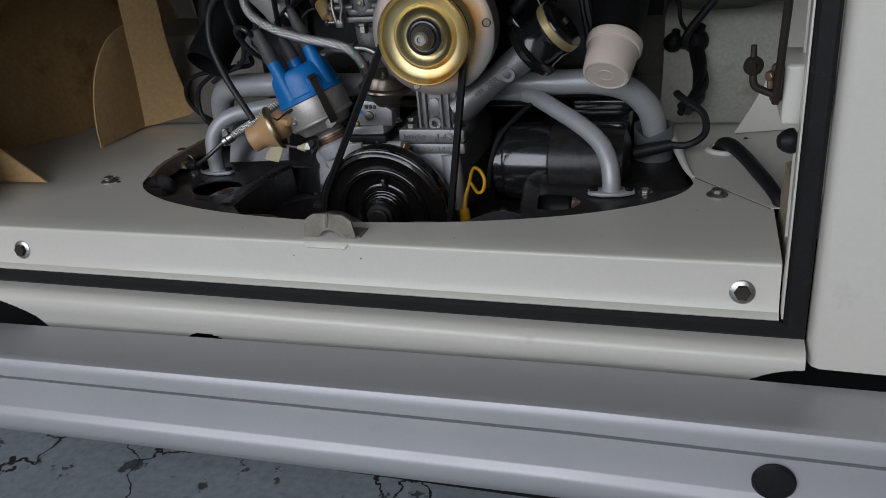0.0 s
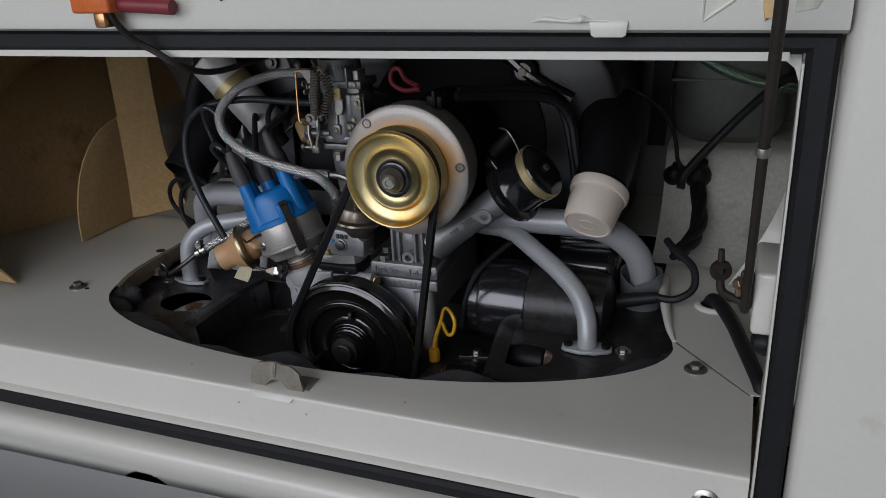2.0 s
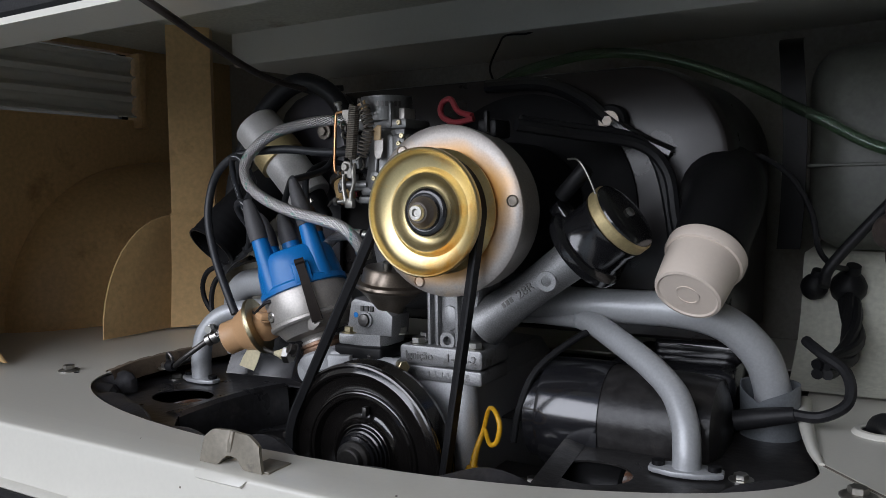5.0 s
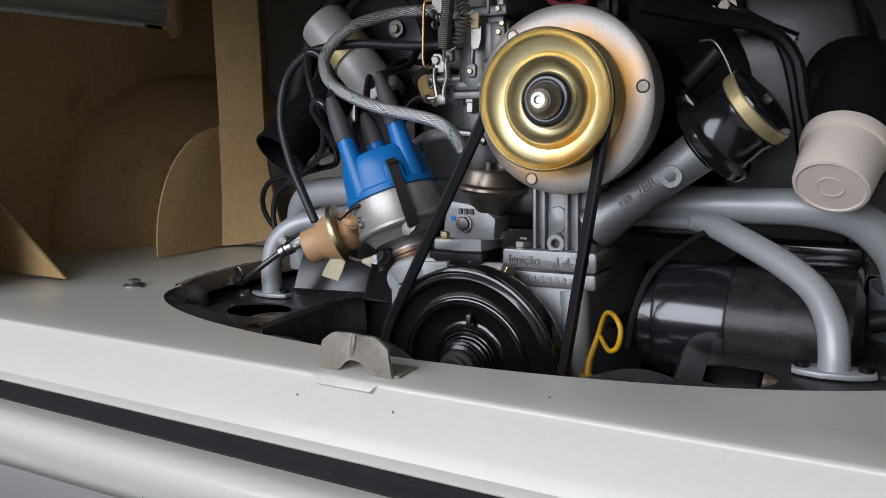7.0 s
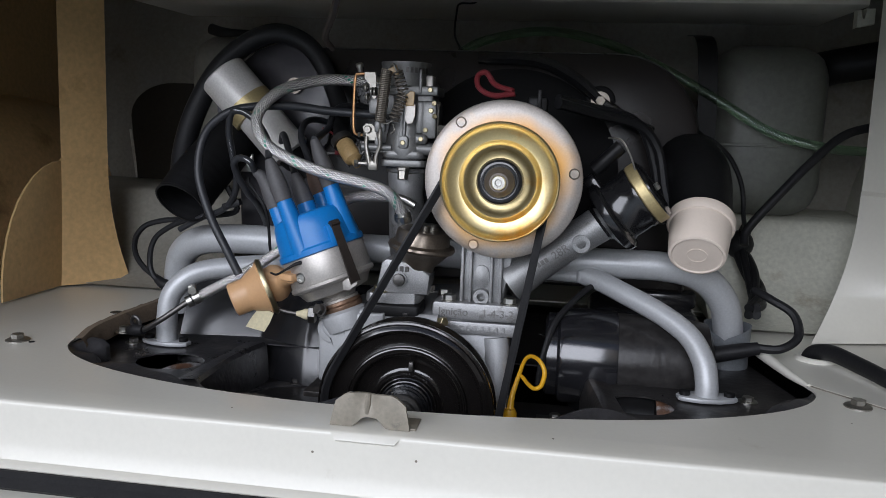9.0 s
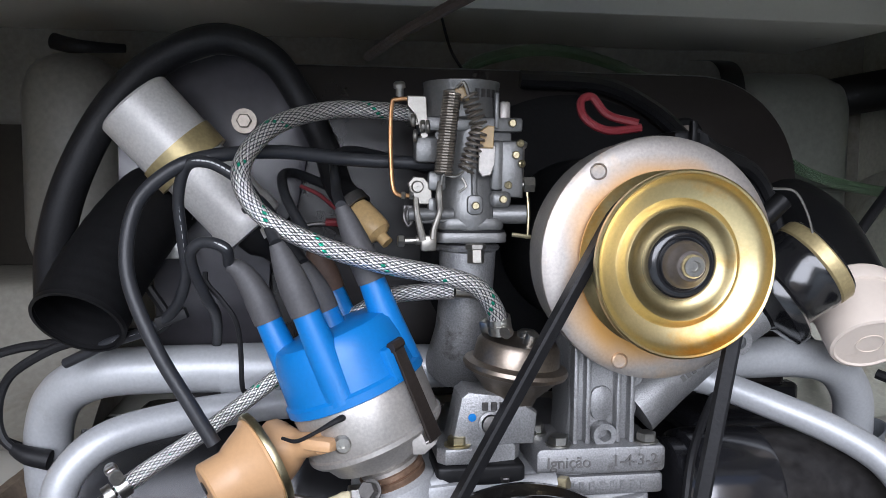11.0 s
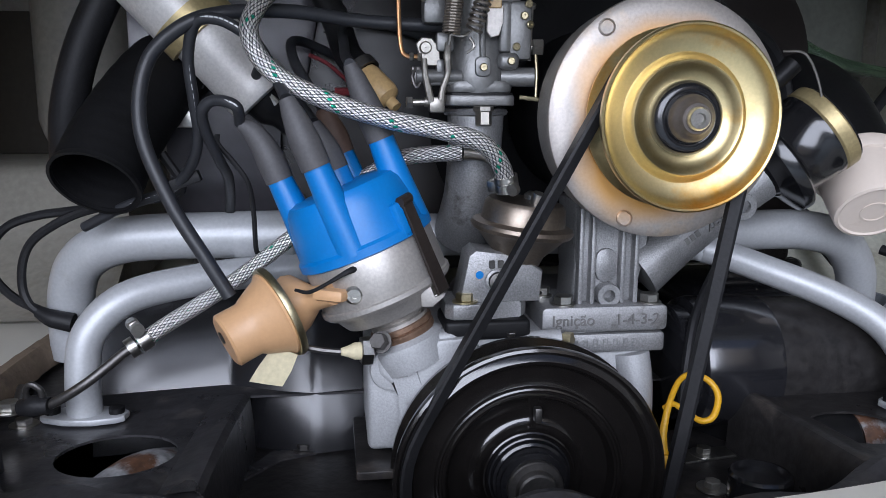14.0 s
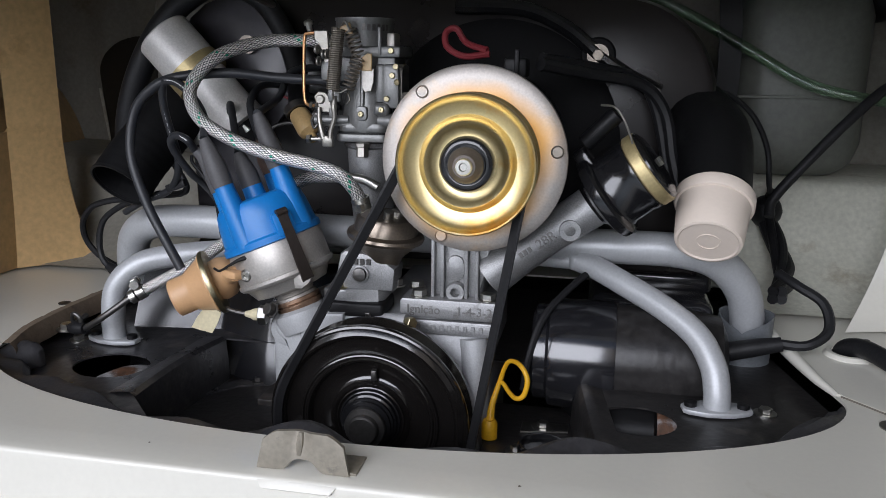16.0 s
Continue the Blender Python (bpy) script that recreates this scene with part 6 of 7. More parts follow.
lead([M_ - DA * 0.004, M_ + DA * 0.008, M_ + DA * 0.016, M_ + DA * 0.024, M_ + DA * 0.030], [0.0100, 0.0100, 0.0085, 0.0065, 0.0045],
     [(-0.262, 0.14, 0.835), (-0.275, 0.165, 0.825)])


# ---- fuel pump ----
def fuel_pump():
    t = thing("fuel_pump", (-0.11, 0.09, 0.645), "mechanical fuel pump with a steel dome and cast base", "fuel pump")
    M = to((-0.0905, 0.088, 0.692), (0.12, -0.05, 1))
    bm = B()
    lathe(bm, [(0.014, 0.0), (0.018, 0.012), (0.031, 0.026), (0.0355, 0.0285), (0.0365, 0.031), (0.0355, 0.0335), (0.0300, 0.0355), (0.0285, 0.047), (0.026, 0.0500), (0, 0.0505)], M, 48)
    part("dome", bm, GUNMETAL, t, "dull bronze-grey steel dome")
    bm = B()
    lathe(bm, [(0.0075, 0.05), (0.0075, 0.0535), (0.005, 0.0555), (0, 0.0555)], M @ Matrix.Translation((0.011, -0.004, 0)), 20)
    part("top_screw", bm, STEEL, t)
    bm = B()
    tube(bm, [M @ V((-0.010, -0.008, 0.048)), M @ V((-0.011, -0.009, 0.053)), M @ V((-0.012, -0.010, 0.058))], 0.0045, 12, 4)
    part("inlet_pipe", bm, STEEL, t)
    bm = B()
    prism(bm, [(-0.134, 0.672), (-0.127, 0.706), (-0.122, 0.710), (-0.092, 0.706), (-0.074, 0.694), (-0.076, 0.672)], 0.034, Matrix.Translation((0, 0.105, 0)) @ XZ, bev=0.004)
    part("base", bm, CAST, t)
    for k in range(3):
        bm = B()
        box(bm, -0.113 + 0.006 * k, -0.109 + 0.006 * k, 0.0692, 0.0715, 0.697, 0.7025, bev=0.0004, seg=1)
        part("stamped_bar", bm, DARKSTEEL, t)
    bm = B()
    lathe(bm, [(0, 0), (0.0062, 0), (0.0062, 0.005), (0.003, 0.006), (0, 0.006)], to((-0.107, 0.0705, 0.6880), (0, -1, 0.05)), 18)
    part("pivot_pin", bm, DARKSTEEL, t)
    bm = B()
    prism(bm, [(-0.143, 0.072), (-0.138, 0.066), (-0.120, 0.066), (-0.112, 0.071), (-0.090, 0.071), (-0.085, 0.078), (-0.085, 0.108), (-0.143, 0.108)], 0.0115, Matrix.Translation((0, 0, 0.6615)), bev=0.002)
    part("foot", bm, CAST, t)
    bm = B()
    box(bm, -0.144, -0.084, 0.064, 0.108, 0.6475, 0.6615, bev=0.003, seg=3)
    part("insulator", bm, DULLBLACK, t, "black insulating block")
    bm = B()
    lathe(bm, [(0, 0), (0.0085, 0), (0.0085, 0.0028), (0.0068, 0.0035), (0.0062, 0.0010), (0, 0.0010)], to((-0.107, 0.0712, 0.6880), (0, -1, 0.05)), 24)
    part("boss", bm, CAST, t)
    bm = B()
    hexhead(bm, Matrix.Translation((-0.0775, 0.092, 0.673)), 0.0058, 0.0060, 0.008)
    part("nut", bm, STEEL, t)
    bm = B()
    hexhead(bm, Matrix.Translation((-0.1290, 0.0735, 0.673)), 0.0066, 0.0055, 0.009)
    part("nut", bm, BRASSY, t)
    bm = B()
    lathe(bm, [(0, 0), (0.0028, 0), (0.0028, 0.0004), (0, 0.0004)], to((-0.1195, 0.0708, 0.6925), (0, -1, 0)), 14)
    part("paint_dot", bm, BLUE, t, "blue paint dot")


GUNMETAL = mat("dull_bronze_steel", (0.25, 0.21, 0.17), 0.35, 0.9, 0.2, 40, 0.08, 500, ((0.16, 0.12, 0.08), 0.3, 40))
fuel_pump()


# ---- carburettor ----
def carburettor():
    t = thing("carburettor", (-0.1145, 0.125, 0.805), "grey cast carburettor with linkage springs and open throat", "carburettor")
    cx, cy = -0.1145, 0.126
    Mz = Matrix.Translation((cx, cy, 0))

    def add(name, make, material, label=""):
        bm = B()
        make(bm)
        return part(name, bm, material, t, label)

    def plate(pts, y, th=0.0022):
        return lambda bm: prism(bm, pts, th, Matrix.Translation((0, y, 0)) @ XZ, bev=0.0006, seg=1)
    add("throttle_body", lambda bm: lathe(bm, [(0.0190, 0.806), (0.0240, 0.822), (0.0235, 0.832), (0.0205, 0.850), (0.0180, 0.868), (0.0180, 0.890), (0, 0.890)], Mz, 36), CARBCAST)
    add("flange", lambda bm: prism(bm, rounded(-0.0255, 0.0255, -0.0235, 0.0235, 0.008, 5), 0.0075, Mz @ Matrix.Translation((0, 0, 0.8065)), bev=0.0015), CARBCAST)
    add("collar", lambda bm: prism(bm, rounded(-0.0240, 0.0240, -0.0225, 0.0225, 0.010, 5), 0.0095, Mz @ Matrix.Translation((0, 0, 0.8150)), bev=0.003), CARBCAST)
    add("gasket", lambda bm: prism(bm, rounded(-0.0250, 0.0250, -0.0228, 0.0228, 0.009, 5), 0.0016, Mz @ Matrix.Translation((0, 0, 0.8138)), bev=0), DULLBLACK)
    add("front_rib", lambda bm: (tube(bm, [(cx + 0.001, cy - 0.0245, 0.834), (cx + 0.001, cy - 0.0215, 0.850), (cx + 0.001, cy - 0.0210, 0.878)], 0.0022, 10, 3),
                                 prism(bm, rounded(-0.0055, 0.0055, 0.8265, 0.840, 0.0035, 4), 0.005, Matrix.Translation((cx + 0.001, cy - 0.0215, 0)) @ XZ, bev=0.0012)), CARBCAST)
    add("side_boss", lambda bm: (box(bm, cx + 0.012, cx + 0.027, cy - 0.026, cy - 0.008, 0.8315, 0.843, bev=0.004, seg=3),
                                 box(bm, cx + 0.013, cx + 0.022, cy - 0.022, cy - 0.006, 0.843, 0.878, bev=0.003)), CARBCAST)
    add("float_chamber", lambda bm: (box(bm, cx + 0.020, cx + 0.036, cy - 0.022, cy + 0.020, 0.838, 0.878, bev=0.003), box(bm, cx - 0.026, cx + 0.030, cy - 0.012, cy + 0.03, 0.862, 0.886, bev=0.003)), CARBCAST)
    add("cover", lambda bm: (box(bm, cx - 0.034, cx + 0.036, cy - 0.018, cy + 0.03, 0.884, 0.894, bev=0.002), box(bm, cx - 0.040, cx - 0.024, cy - 0.020, cy - 0.004, 0.862, 0.880, bev=0.003)), CARBCAST)
    Mt = Mz @ Matrix.Translation((-0.004, 0.006, 0))
    add("throat", lambda bm: lathe(bm, [(0.0245, 0.892), (0.0272, 0.894), (0.0272, 0.916), (0.0276, 0.917), (0.0276, 0.9195), (0.0250, 0.9195), (0.0245, 0.905), (0, 0.903)], Mt, 48), CARBCAST)
    for k in range(6):
        a = radians(-76 + 10 * k)
        add("stamped_bar", lambda bm: box(bm, -0.0015, 0.0015, -0.0028, 0.0028, -0.0003, 0.0004, to((cx - 0.004 + 0.0273 * math.cos(a), cy + 0.006 + 0.0273 * math.sin(a), 0.9105), (math.cos(a), math.sin(a), 0))), DARKSTEEL)
    add("throat_rib", lambda bm: box(bm, cx + 0.0155, cx + 0.0185, cy - 0.020, cy - 0.012, 0.886, 0.911, bev=0.001), CARBCAST)
    add("choke_lug", lambda bm: box(bm, cx + 0.021, cx + 0.029, cy - 0.010, cy + 0.012, 0.886, 0.906, bev=0.002), ALU)
    add("idle_shaft", lambda bm: tube(bm, [(cx + 0.016, cy - 0.014, 0.8265), (cx + 0.039, cy - 0.018, 0.8265)], 0.0068, 18, 2), CARBCAST)
    add("idle_jet", lambda bm: (tube(bm, [(cx + 0.034, cy - 0.012, 0.8475), (cx + 0.040, cy - 0.013, 0.8475)], 0.0035, 12, 2), hexhead(bm, to((cx + 0.038, cy - 0.013, 0.8475), (1, -0.1, 0)), 0.0060, 0.008)), CARBSTEEL)
    add("wire_clip", lambda bm: (tube(bm, [(cx + 0.039, cy - 0.021, 0.842), (cx + 0.0395, cy - 0.024, 0.828), (cx + 0.039, cy - 0.024, 0.811)], 0.0012, 8, 4), tube(bm, [(cx + 0.028, cy - 0.022, 0.8125), (cx + 0.041, cy - 0.025, 0.811)], 0.0016, 8, 2)), BRASSY)
    for x, y, z, w in ((0.0205, -0.0262, 0.8372, (0, -1, 0)), (0.001, -0.0268, 0.8328, (0, -1, 0)), (0.030, -0.0225, 0.868, (0, -1, 0)), (0.034, -0.0225, 0.862, (0.4, -1, 0)), (0.033, -0.022, 0.876, (0.2, -1, 0)), (0.0245, -0.023, 0.847, (0.2, -1, 0)), (0.028, -0.019, 0.890, (0, -1, 0))):
        add("screw", lambda bm: lathe(bm, [(0, 0), (0.0028, 0), (0.0028, 0.0014), (0.0022, 0.002), (0.0007, 0.002), (0.0007, 0.0013), (0, 0.0013)], to((cx + x, cy + y, z), w), 14), BRASSY)
    add("spindle", lambda bm: (tube(bm, [(cx + 0.036, cy - 0.014, 0.838), (cx + 0.0365, cy - 0.016, 0.874)], 0.0016, 8, 2), lathe(bm, [(0, 0), (0.003, 0), (0.003, 0.003), (0, 0.003)], to((cx + 0.0365, cy - 0.016, 0.874), (0, -0.6, 1)), 12)), CARBSTEEL)
    add("flange_nut", lambda bm: (hexhead(bm, to((-0.1128, 0.1005, 0.8065), (0, 0, -1)), 0.0072, 0.004), hexhead(bm, to((-0.1128, 0.1005, 0.8028), (0, -0.08, -1)), 0.0058, 0.010)), CARBSTEEL)
    # throttle linkage, towards the west
    add("throttle_shaft", lambda bm: (tube(bm, [(-0.160, 0.104, 0.8265), (-0.128, 0.108, 0.8265)], 0.0046, 14, 2), tube(bm, [(-0.152, 0.106, 0.8215), (-0.128, 0.106, 0.8225)], 0.0016, 8, 2)), CARBCAST)
    add("throttle_lever", plate([(-0.160, 0.848), (-0.156, 0.8525), (-0.149, 0.852), (-0.144, 0.846), (-0.1425, 0.8335), (-0.152, 0.8335), (-0.158, 0.841)], 0.105), CARBSTEEL)
    add("lever_knob", lambda bm: lathe(bm, [(0, 0), (0.0042, 0), (0.0042, 0.0025), (0.0034, 0.0034), (0.0005, 0.0034), (0, 0.0028)], to((-0.1535, 0.103, 0.8455), (0, -1, 0)), 18), CARBSTEEL)
    add("lever_arm", lambda bm: tube(bm, [(-0.1545, 0.101, 0.838), (-0.1540, 0.099, 0.828), (-0.1520, 0.098, 0.818), (-0.150, 0.098, 0.809)], [0.002, 0.0022, 0.0026, 0.003], 10, 5), CARBSTEEL)
    add("lever_arm", lambda bm: tube(bm, [(-0.1385, 0.099, 0.849), (-0.1390, 0.097, 0.839), (-0.1385, 0.097, 0.829), (-0.1420, 0.097, 0.818), (-0.1430, 0.097, 0.810)], [0.0018, 0.0028, 0.002, 0.0022, 0.0026], 10, 5), CARBSTEEL)
    add("stop_block", lambda bm: box(bm, -0.1515, -0.1405, 0.096, 0.103, 0.8015, 0.8125, bev=0.002), CARBSTEEL)
    add("stop_screw", lambda bm: (tube(bm, [(-0.166, 0.100, 0.8085), (-0.150, 0.100, 0.8090)], 0.0022, 10, 2), hexhead(bm, to((-0.1625, 0.100, 0.8085), (-1, 0, 0)), 0.0044, 0.0045), lathe(bm, [(0, 0), (0.0035, 0), (0.0035, 0.004), (0, 0.004)], to((-0.1505, 0.100, 0.809), (-1, 0, 0)), 12)), CARBSTEEL)
    add("return_clip", lambda bm: (tube(bm, [(-0.160, 0.104, 0.832), (-0.1625, 0.102, 0.826), (-0.160, 0.101, 0.819), (-0.157, 0.102, 0.822)], 0.0013, 8, 5), box(bm, -0.163, -0.156, 0.103, 0.107, 0.821, 0.833, bev=0.001)), DARKSTEEL)
    add("link_rod", lambda bm: tube(bm, [(-0.150, 0.110, 0.9055), (-0.166, 0.110, 0.9050), (-0.1705, 0.110, 0.9005), (-0.1712, 0.108, 0.870), (-0.1700, 0.105, 0.846), (-0.1660, 0.104, 0.8398), (-0.158, 0.103, 0.8395)], 0.0016, 10, 5), COPPER, "copper-coloured link rod")
    add("link_nut", lambda bm: (hexhead(bm, to((-0.1645, 0.1035, 0.8395), (1, 0, 0)), 0.0030, 0.003), hexhead(bm, to((-0.1590, 0.1035, 0.8395), (1, 0, 0)), 0.0030, 0.003)), CARBSTEEL)
    add("choke_lever", plate([(-0.160, 0.9075), (-0.147, 0.9075), (-0.1455, 0.880), (-0.150, 0.8765), (-0.1535, 0.895), (-0.160, 0.900)], 0.109), CARBSTEEL)
    for x, z in ((-0.1575, 0.8905), (-0.1510, 0.8865), (-0.1475, 0.8865), (-0.1560, 0.880)):
        add("choke_spring", lambda bm: lathe(bm, [(0.002, 0), (0.0042, 0), (0.0046, 0.0012), (0.0042, 0.0024), (0.002, 0.0024)], to((x, 0.104, z), (1, -0.25, 0)), 16), CARBSTEEL)
    add("banjo_screw", lambda bm: (tube(bm, [(-0.165, 0.110, 0.9075), (-0.1652, 0.108, 0.913)], 0.0028, 12, 2), lathe(bm, [(0, 0), (0.0042, 0), (0.0042, 0.003), (0.003, 0.0042), (0, 0.0042)], to((-0.1653, 0.108, 0.9125), (-0.1, -0.3, 1)), 14)), CARBSTEEL)
    add("return_spring", lambda bm: helix(bm, (-0.1315, 0.092, 0.909), (-0.1375, 0.091, 0.854), 0.0054, 0.0010, 29), SPRING, "brownish coiled return spring")
    add("return_spring", lambda bm: (helix(bm, (-0.1205, 0.092, 0.908), (-0.1128, 0.091, 0.885), 0.0054, 0.0010, 6), helix(bm, (-0.1128, 0.091, 0.885), (-0.1225, 0.090, 0.856), 0.0054, 0.0010, 8)), SPRING, "brownish coiled return spring")
    for pts, w in (([(-0.1375, 0.091, 0.854), (-0.130, 0.089, 0.8525), (-0.1235, 0.090, 0.856)], 0.0009), ([(-0.1375, 0.091, 0.854), (-0.1385, 0.094, 0.847)], 0.0012),
                   ([(-0.1240, 0.094, 0.852), (-0.1215, 0.092, 0.846), (-0.126, 0.094, 0.842)], 0.0009), ([(-0.120, 0.092, 0.906), (-0.124, 0.090, 0.915), (-0.128, 0.093, 0.912)], 0.0012)):
        add("spring_hook", lambda bm: tube(bm, pts, w, 6, 4), CARBSTEEL)
    add("spring_anchor", plate([(-0.1330, 0.903), (-0.1305, 0.9105), (-0.1220, 0.9145), (-0.1190, 0.904)], 0.0975, 0.0025), FILTER, "tan plated spring anchor")
    add("spring_tag", plate([(-0.1115, 0.8835), (-0.1110, 0.872), (-0.1020, 0.872), (-0.1015, 0.887), (-0.1060, 0.8875)], 0.0975, 0.0018), FILTER, "tan plated tab")
    add("spring_bracket", plate([(-0.1120, 0.874), (-0.1120, 0.8565), (-0.1090, 0.8525), (-0.1030, 0.8540), (-0.1010, 0.862), (-0.1000, 0.874)], 0.0995, 0.0018), ALU)
    add("linkage_block", lambda bm: (box(bm, -0.146, -0.134, 0.100, 0.108, 0.843, 0.856, bev=0.002), box(bm, -0.146, -0.140, 0.102, 0.110, 0.828, 0.838, bev=0.002)), CARBCAST)


CARBCAST = mat("oily_grey_zinc_casting", (0.195, 0.195, 0.19), 0.42, 0.6, 0.2, 40, 0.2, 420, ((0.09, 0.085, 0.08), 0.35, 40))
carburettor()


# ---- ignition coil ----
def coil():
    t = thing("ignition_coil", (-0.32, 0.19, 0.83), "silver ignition coil held by a brass-coloured clamp", "ignition coil")
    a, b = V((-0.356, 0.182, 0.906)), V((-0.268, 0.186, 0.810))
    M = to(a, b - a)
    L = (b - a).length
    bm = B()
    lathe(bm, [(0, 0), (0.0275, 0.0), (0.0295, 0.002), (0.0295, 0.046), (0.0255, 0.047)], M, 40)
    part("can", bm, COILCAN, t)
    bm = B()
    lathe(bm, [(0.0256, 0.0445), (0.0306, 0.045), (0.0306, 0.0645), (0.0256, 0.065)], M, 40)
    part("clamp", bm, GOLDPAINT, t, "brass-coloured clamp band")
    bm = B()
    lathe(bm, [(0.0262, 0.062), (0.0262, L - 0.020), (0.0272, L - 0.018), (0.0272, L - 0.006), (0.0262, L - 0.0035), (0.022, L - 0.002), (0.020, L - 0.002), (0, L - 0.002)], M, 40)
    part("lower_can", bm, COILCAN, t)
    bm = B()
    lathe(bm, [(0.018, L - 0.003), (0.016, L + 0.010), (0.010, L + 0.018), (0.008, L + 0.03), (0, L + 0.03)], M, 24)
    part("tower", bm, DULLBLACK, t)
    for s in (-1, 1):
        bm = B()
        lathe(bm, [(0.004, L - 0.002), (0.004, L + 0.008), (0, L + 0.008)], M @ Matrix.Translation((0.013 * s, 0.004, 0)), 10)
        part("terminal", bm, STEEL, t)
    bm = B()
    # plate widened to carry the shroud's lit grey patch under the coil
    prism(bm, [(-0.372, 0.848), (-0.350, 0.835), (-0.338, 0.822), (-0.318, 0.818), (-0.308, 0.845), (-0.335, 0.875), (-0.372, 0.880)], 0.004, Matrix.Translation((0, 0.206, 0)) @ XZ, bev=0.001)
    part("bracket", bm, PANEL, t)
    bm = B()
    lathe(bm, [(0, 0), (0.0125, 0), (0.0125, 0.002), (0.008, 0.003), (0, 0.003)], to((-0.3305, 0.1965, 0.8365), (0, -1, 0)), 24)
    part("washer", bm, ALU, t)
    bm = B()
    hexhead(bm, to((-0.3305, 0.1935, 0.8365), (0, -1, 0)), 0.006, 0.004)
    part("bracket_bolt", bm, BRASSY, t)
    bm = B()
    lathe(bm, [(0, 0), (0.010, 0), (0.010, 0.003), (0, 0.003)], to((-0.2795, 0.226, 0.8965), (0, -1, 0)), 20)
    hexhead(bm, to((-0.2795, 0.223, 0.8965), (0, -1, 0)), 0.006, 0.004)
    part("bracket_bolt", bm, SPRING, t)
    bm = B()
    prism(bm, rounded(-0.3425, -0.3225, 0.788, 0.812, 0.003), 0.006, Matrix.Translation((0, 0.20, 0)) @ XZ, bev=0.0015)
    part("connector", bm, STEEL, t)


coil()


# ---- ducts and hoses ----
def duct():
    t = thing("heater_duct", (-0.38, 0.14, 0.72), "black ribbed heater duct with an open end", "duct")
    pts = [V((-0.3815, 0.122, 0.752)), V((-0.372, 0.155, 0.783)), V((-0.352, 0.20, 0.822)), V((-0.322, 0.262, 0.86))]
    bm = B()
    line = spline(pts, 14)
    rad = [0.0315 + 0.0002 * math.sin(k * 1.9) for k in range(len(line))]
    tube(bm, line, rad, 32, 1, smooth=False, hollow=True)
    rin = [r - 0.0015 for r in rad]
    tube(bm, line, rin, 32, 1, smooth=False, hollow=True)
    part("hose", bm, CARD, t)
    bm = B()
    M = to(line[0], line[1] - line[0])
    lathe(bm, [(0.0298, -0.0006), (0.0322, -0.0006), (0.0322, 0.003), (0.0298, 0.003)], M, 32)
    part("rim", bm, DULLBLACK, t)


duct()


def hose(name, pts, r, material, label, category="hose", group="", n=14, steps=8):
    bm = B()
    tube(bm, pts, r, n, steps)
    return solid(name, bm, material, label, category, "", group)


t = thing("fuel_hose", (-0.10, 0.07, 0.75), "steel-braided fuel hose from pump to carburettor", "hose")
bm = B()
tube(bm, [(-0.150, 0.135, 0.897), (-0.178, 0.131, 0.899), (-0.215, 0.118, 0.897), (-0.250, 0.092, 0.883), (-0.268, 0.073, 0.856), (-0.257, 0.062, 0.830), (-0.226, 0.056, 0.812), (-0.186, 0.053, 0.799), (-0.148, 0.053, 0.791), (-0.122, 0.055, 0.783), (-0.108, 0.060, 0.768), (-0.1025, 0.066, 0.752)], 0.0061, 18, 12)
part("braid", bm, BRAID, t)
for p, w in (((-0.150, 0.135, 0.897), (1, 0, 0)), ((-0.103, 0.065, 0.7545), (0.2, 0.2, -1))):
    bm = B()
    M = to(p, w)
    lathe(bm, [(0.0066, -0.007), (0.0080, -0.007), (0.0080, -0.003), (0.0074, -0.0025), (0.0080, -0.002), (0.0080, 0.004), (0.0066, 0.004)], M, 24)
    box(bm, 0.006, 0.0135, -0.004, 0.004, -0.0035, 0.0045, M, bev=0.001)
    lathe(bm, [(0, 0), (0.0042, 0), (0.0042, 0.004), (0, 0.004)], M @ Matrix.Translation((-0.009, -0.004, 0)) @ Matrix.Rotation(radians(90), 4, 'X'), 14)
    part("clip", bm, STEEL, t, "steel hose clip")

t = thing("fuel_line", (-0.36, 0.09, 0.64), "steel-braided fuel line with clamp running under the distributor", "hose")
bm = B()
tube(bm, [(-0.352, 0.093, 0.645), (-0.332, 0.102, 0.657), (-0.305, 0.112, 0.672), (-0.278, 0.120, 0.690), (-0.245, 0.122, 0.715), (-0.21, 0.118, 0.745), (-0.175, 0.108, 0.768), (-0.150, 0.102, 0.773), (-0.128, 0.098, 0.774)], 0.0058, 18, 10)
part("braid", bm, BRAID, t)
bm = B()
tube(bm, [(-0.128, 0.098, 0.774), (-0.112, 0.10, 0.772), (-0.098, 0.10, 0.765)], 0.0045, 12, 4)
part("end_pipe", bm, STEEL, t)
bm = B()
tube(bm, [(-0.349, 0.094, 0.647), (-0.361, 0.089, 0.640), (-0.385, 0.080, 0.622), (-0.412, 0.085, 0.606), (-0.435, 0.10, 0.600), (-0.448, 0.14, 0.600)], 0.0034, 12, 8)
part("steel_pipe", bm, DARKSTEEL, t)
bm = B()
M = to((-0.3535, 0.0925, 0.6445), V((-0.352, 0.093, 0.645)) - V((-0.332, 0.102, 0.657)))
lathe(bm, [(0.006, -0.010), (0.0078, -0.010), (0.0078, -0.002), (0.006, -0.002)], M, 20)
lathe(bm, [(0.004, 0.0), (0.0072, 0.0), (0.0072, 0.006), (0.004, 0.006)], M, 20)
box(bm, -0.004, 0.004, 0.006, 0.016, -0.009, -0.003, M, bev=0.001)
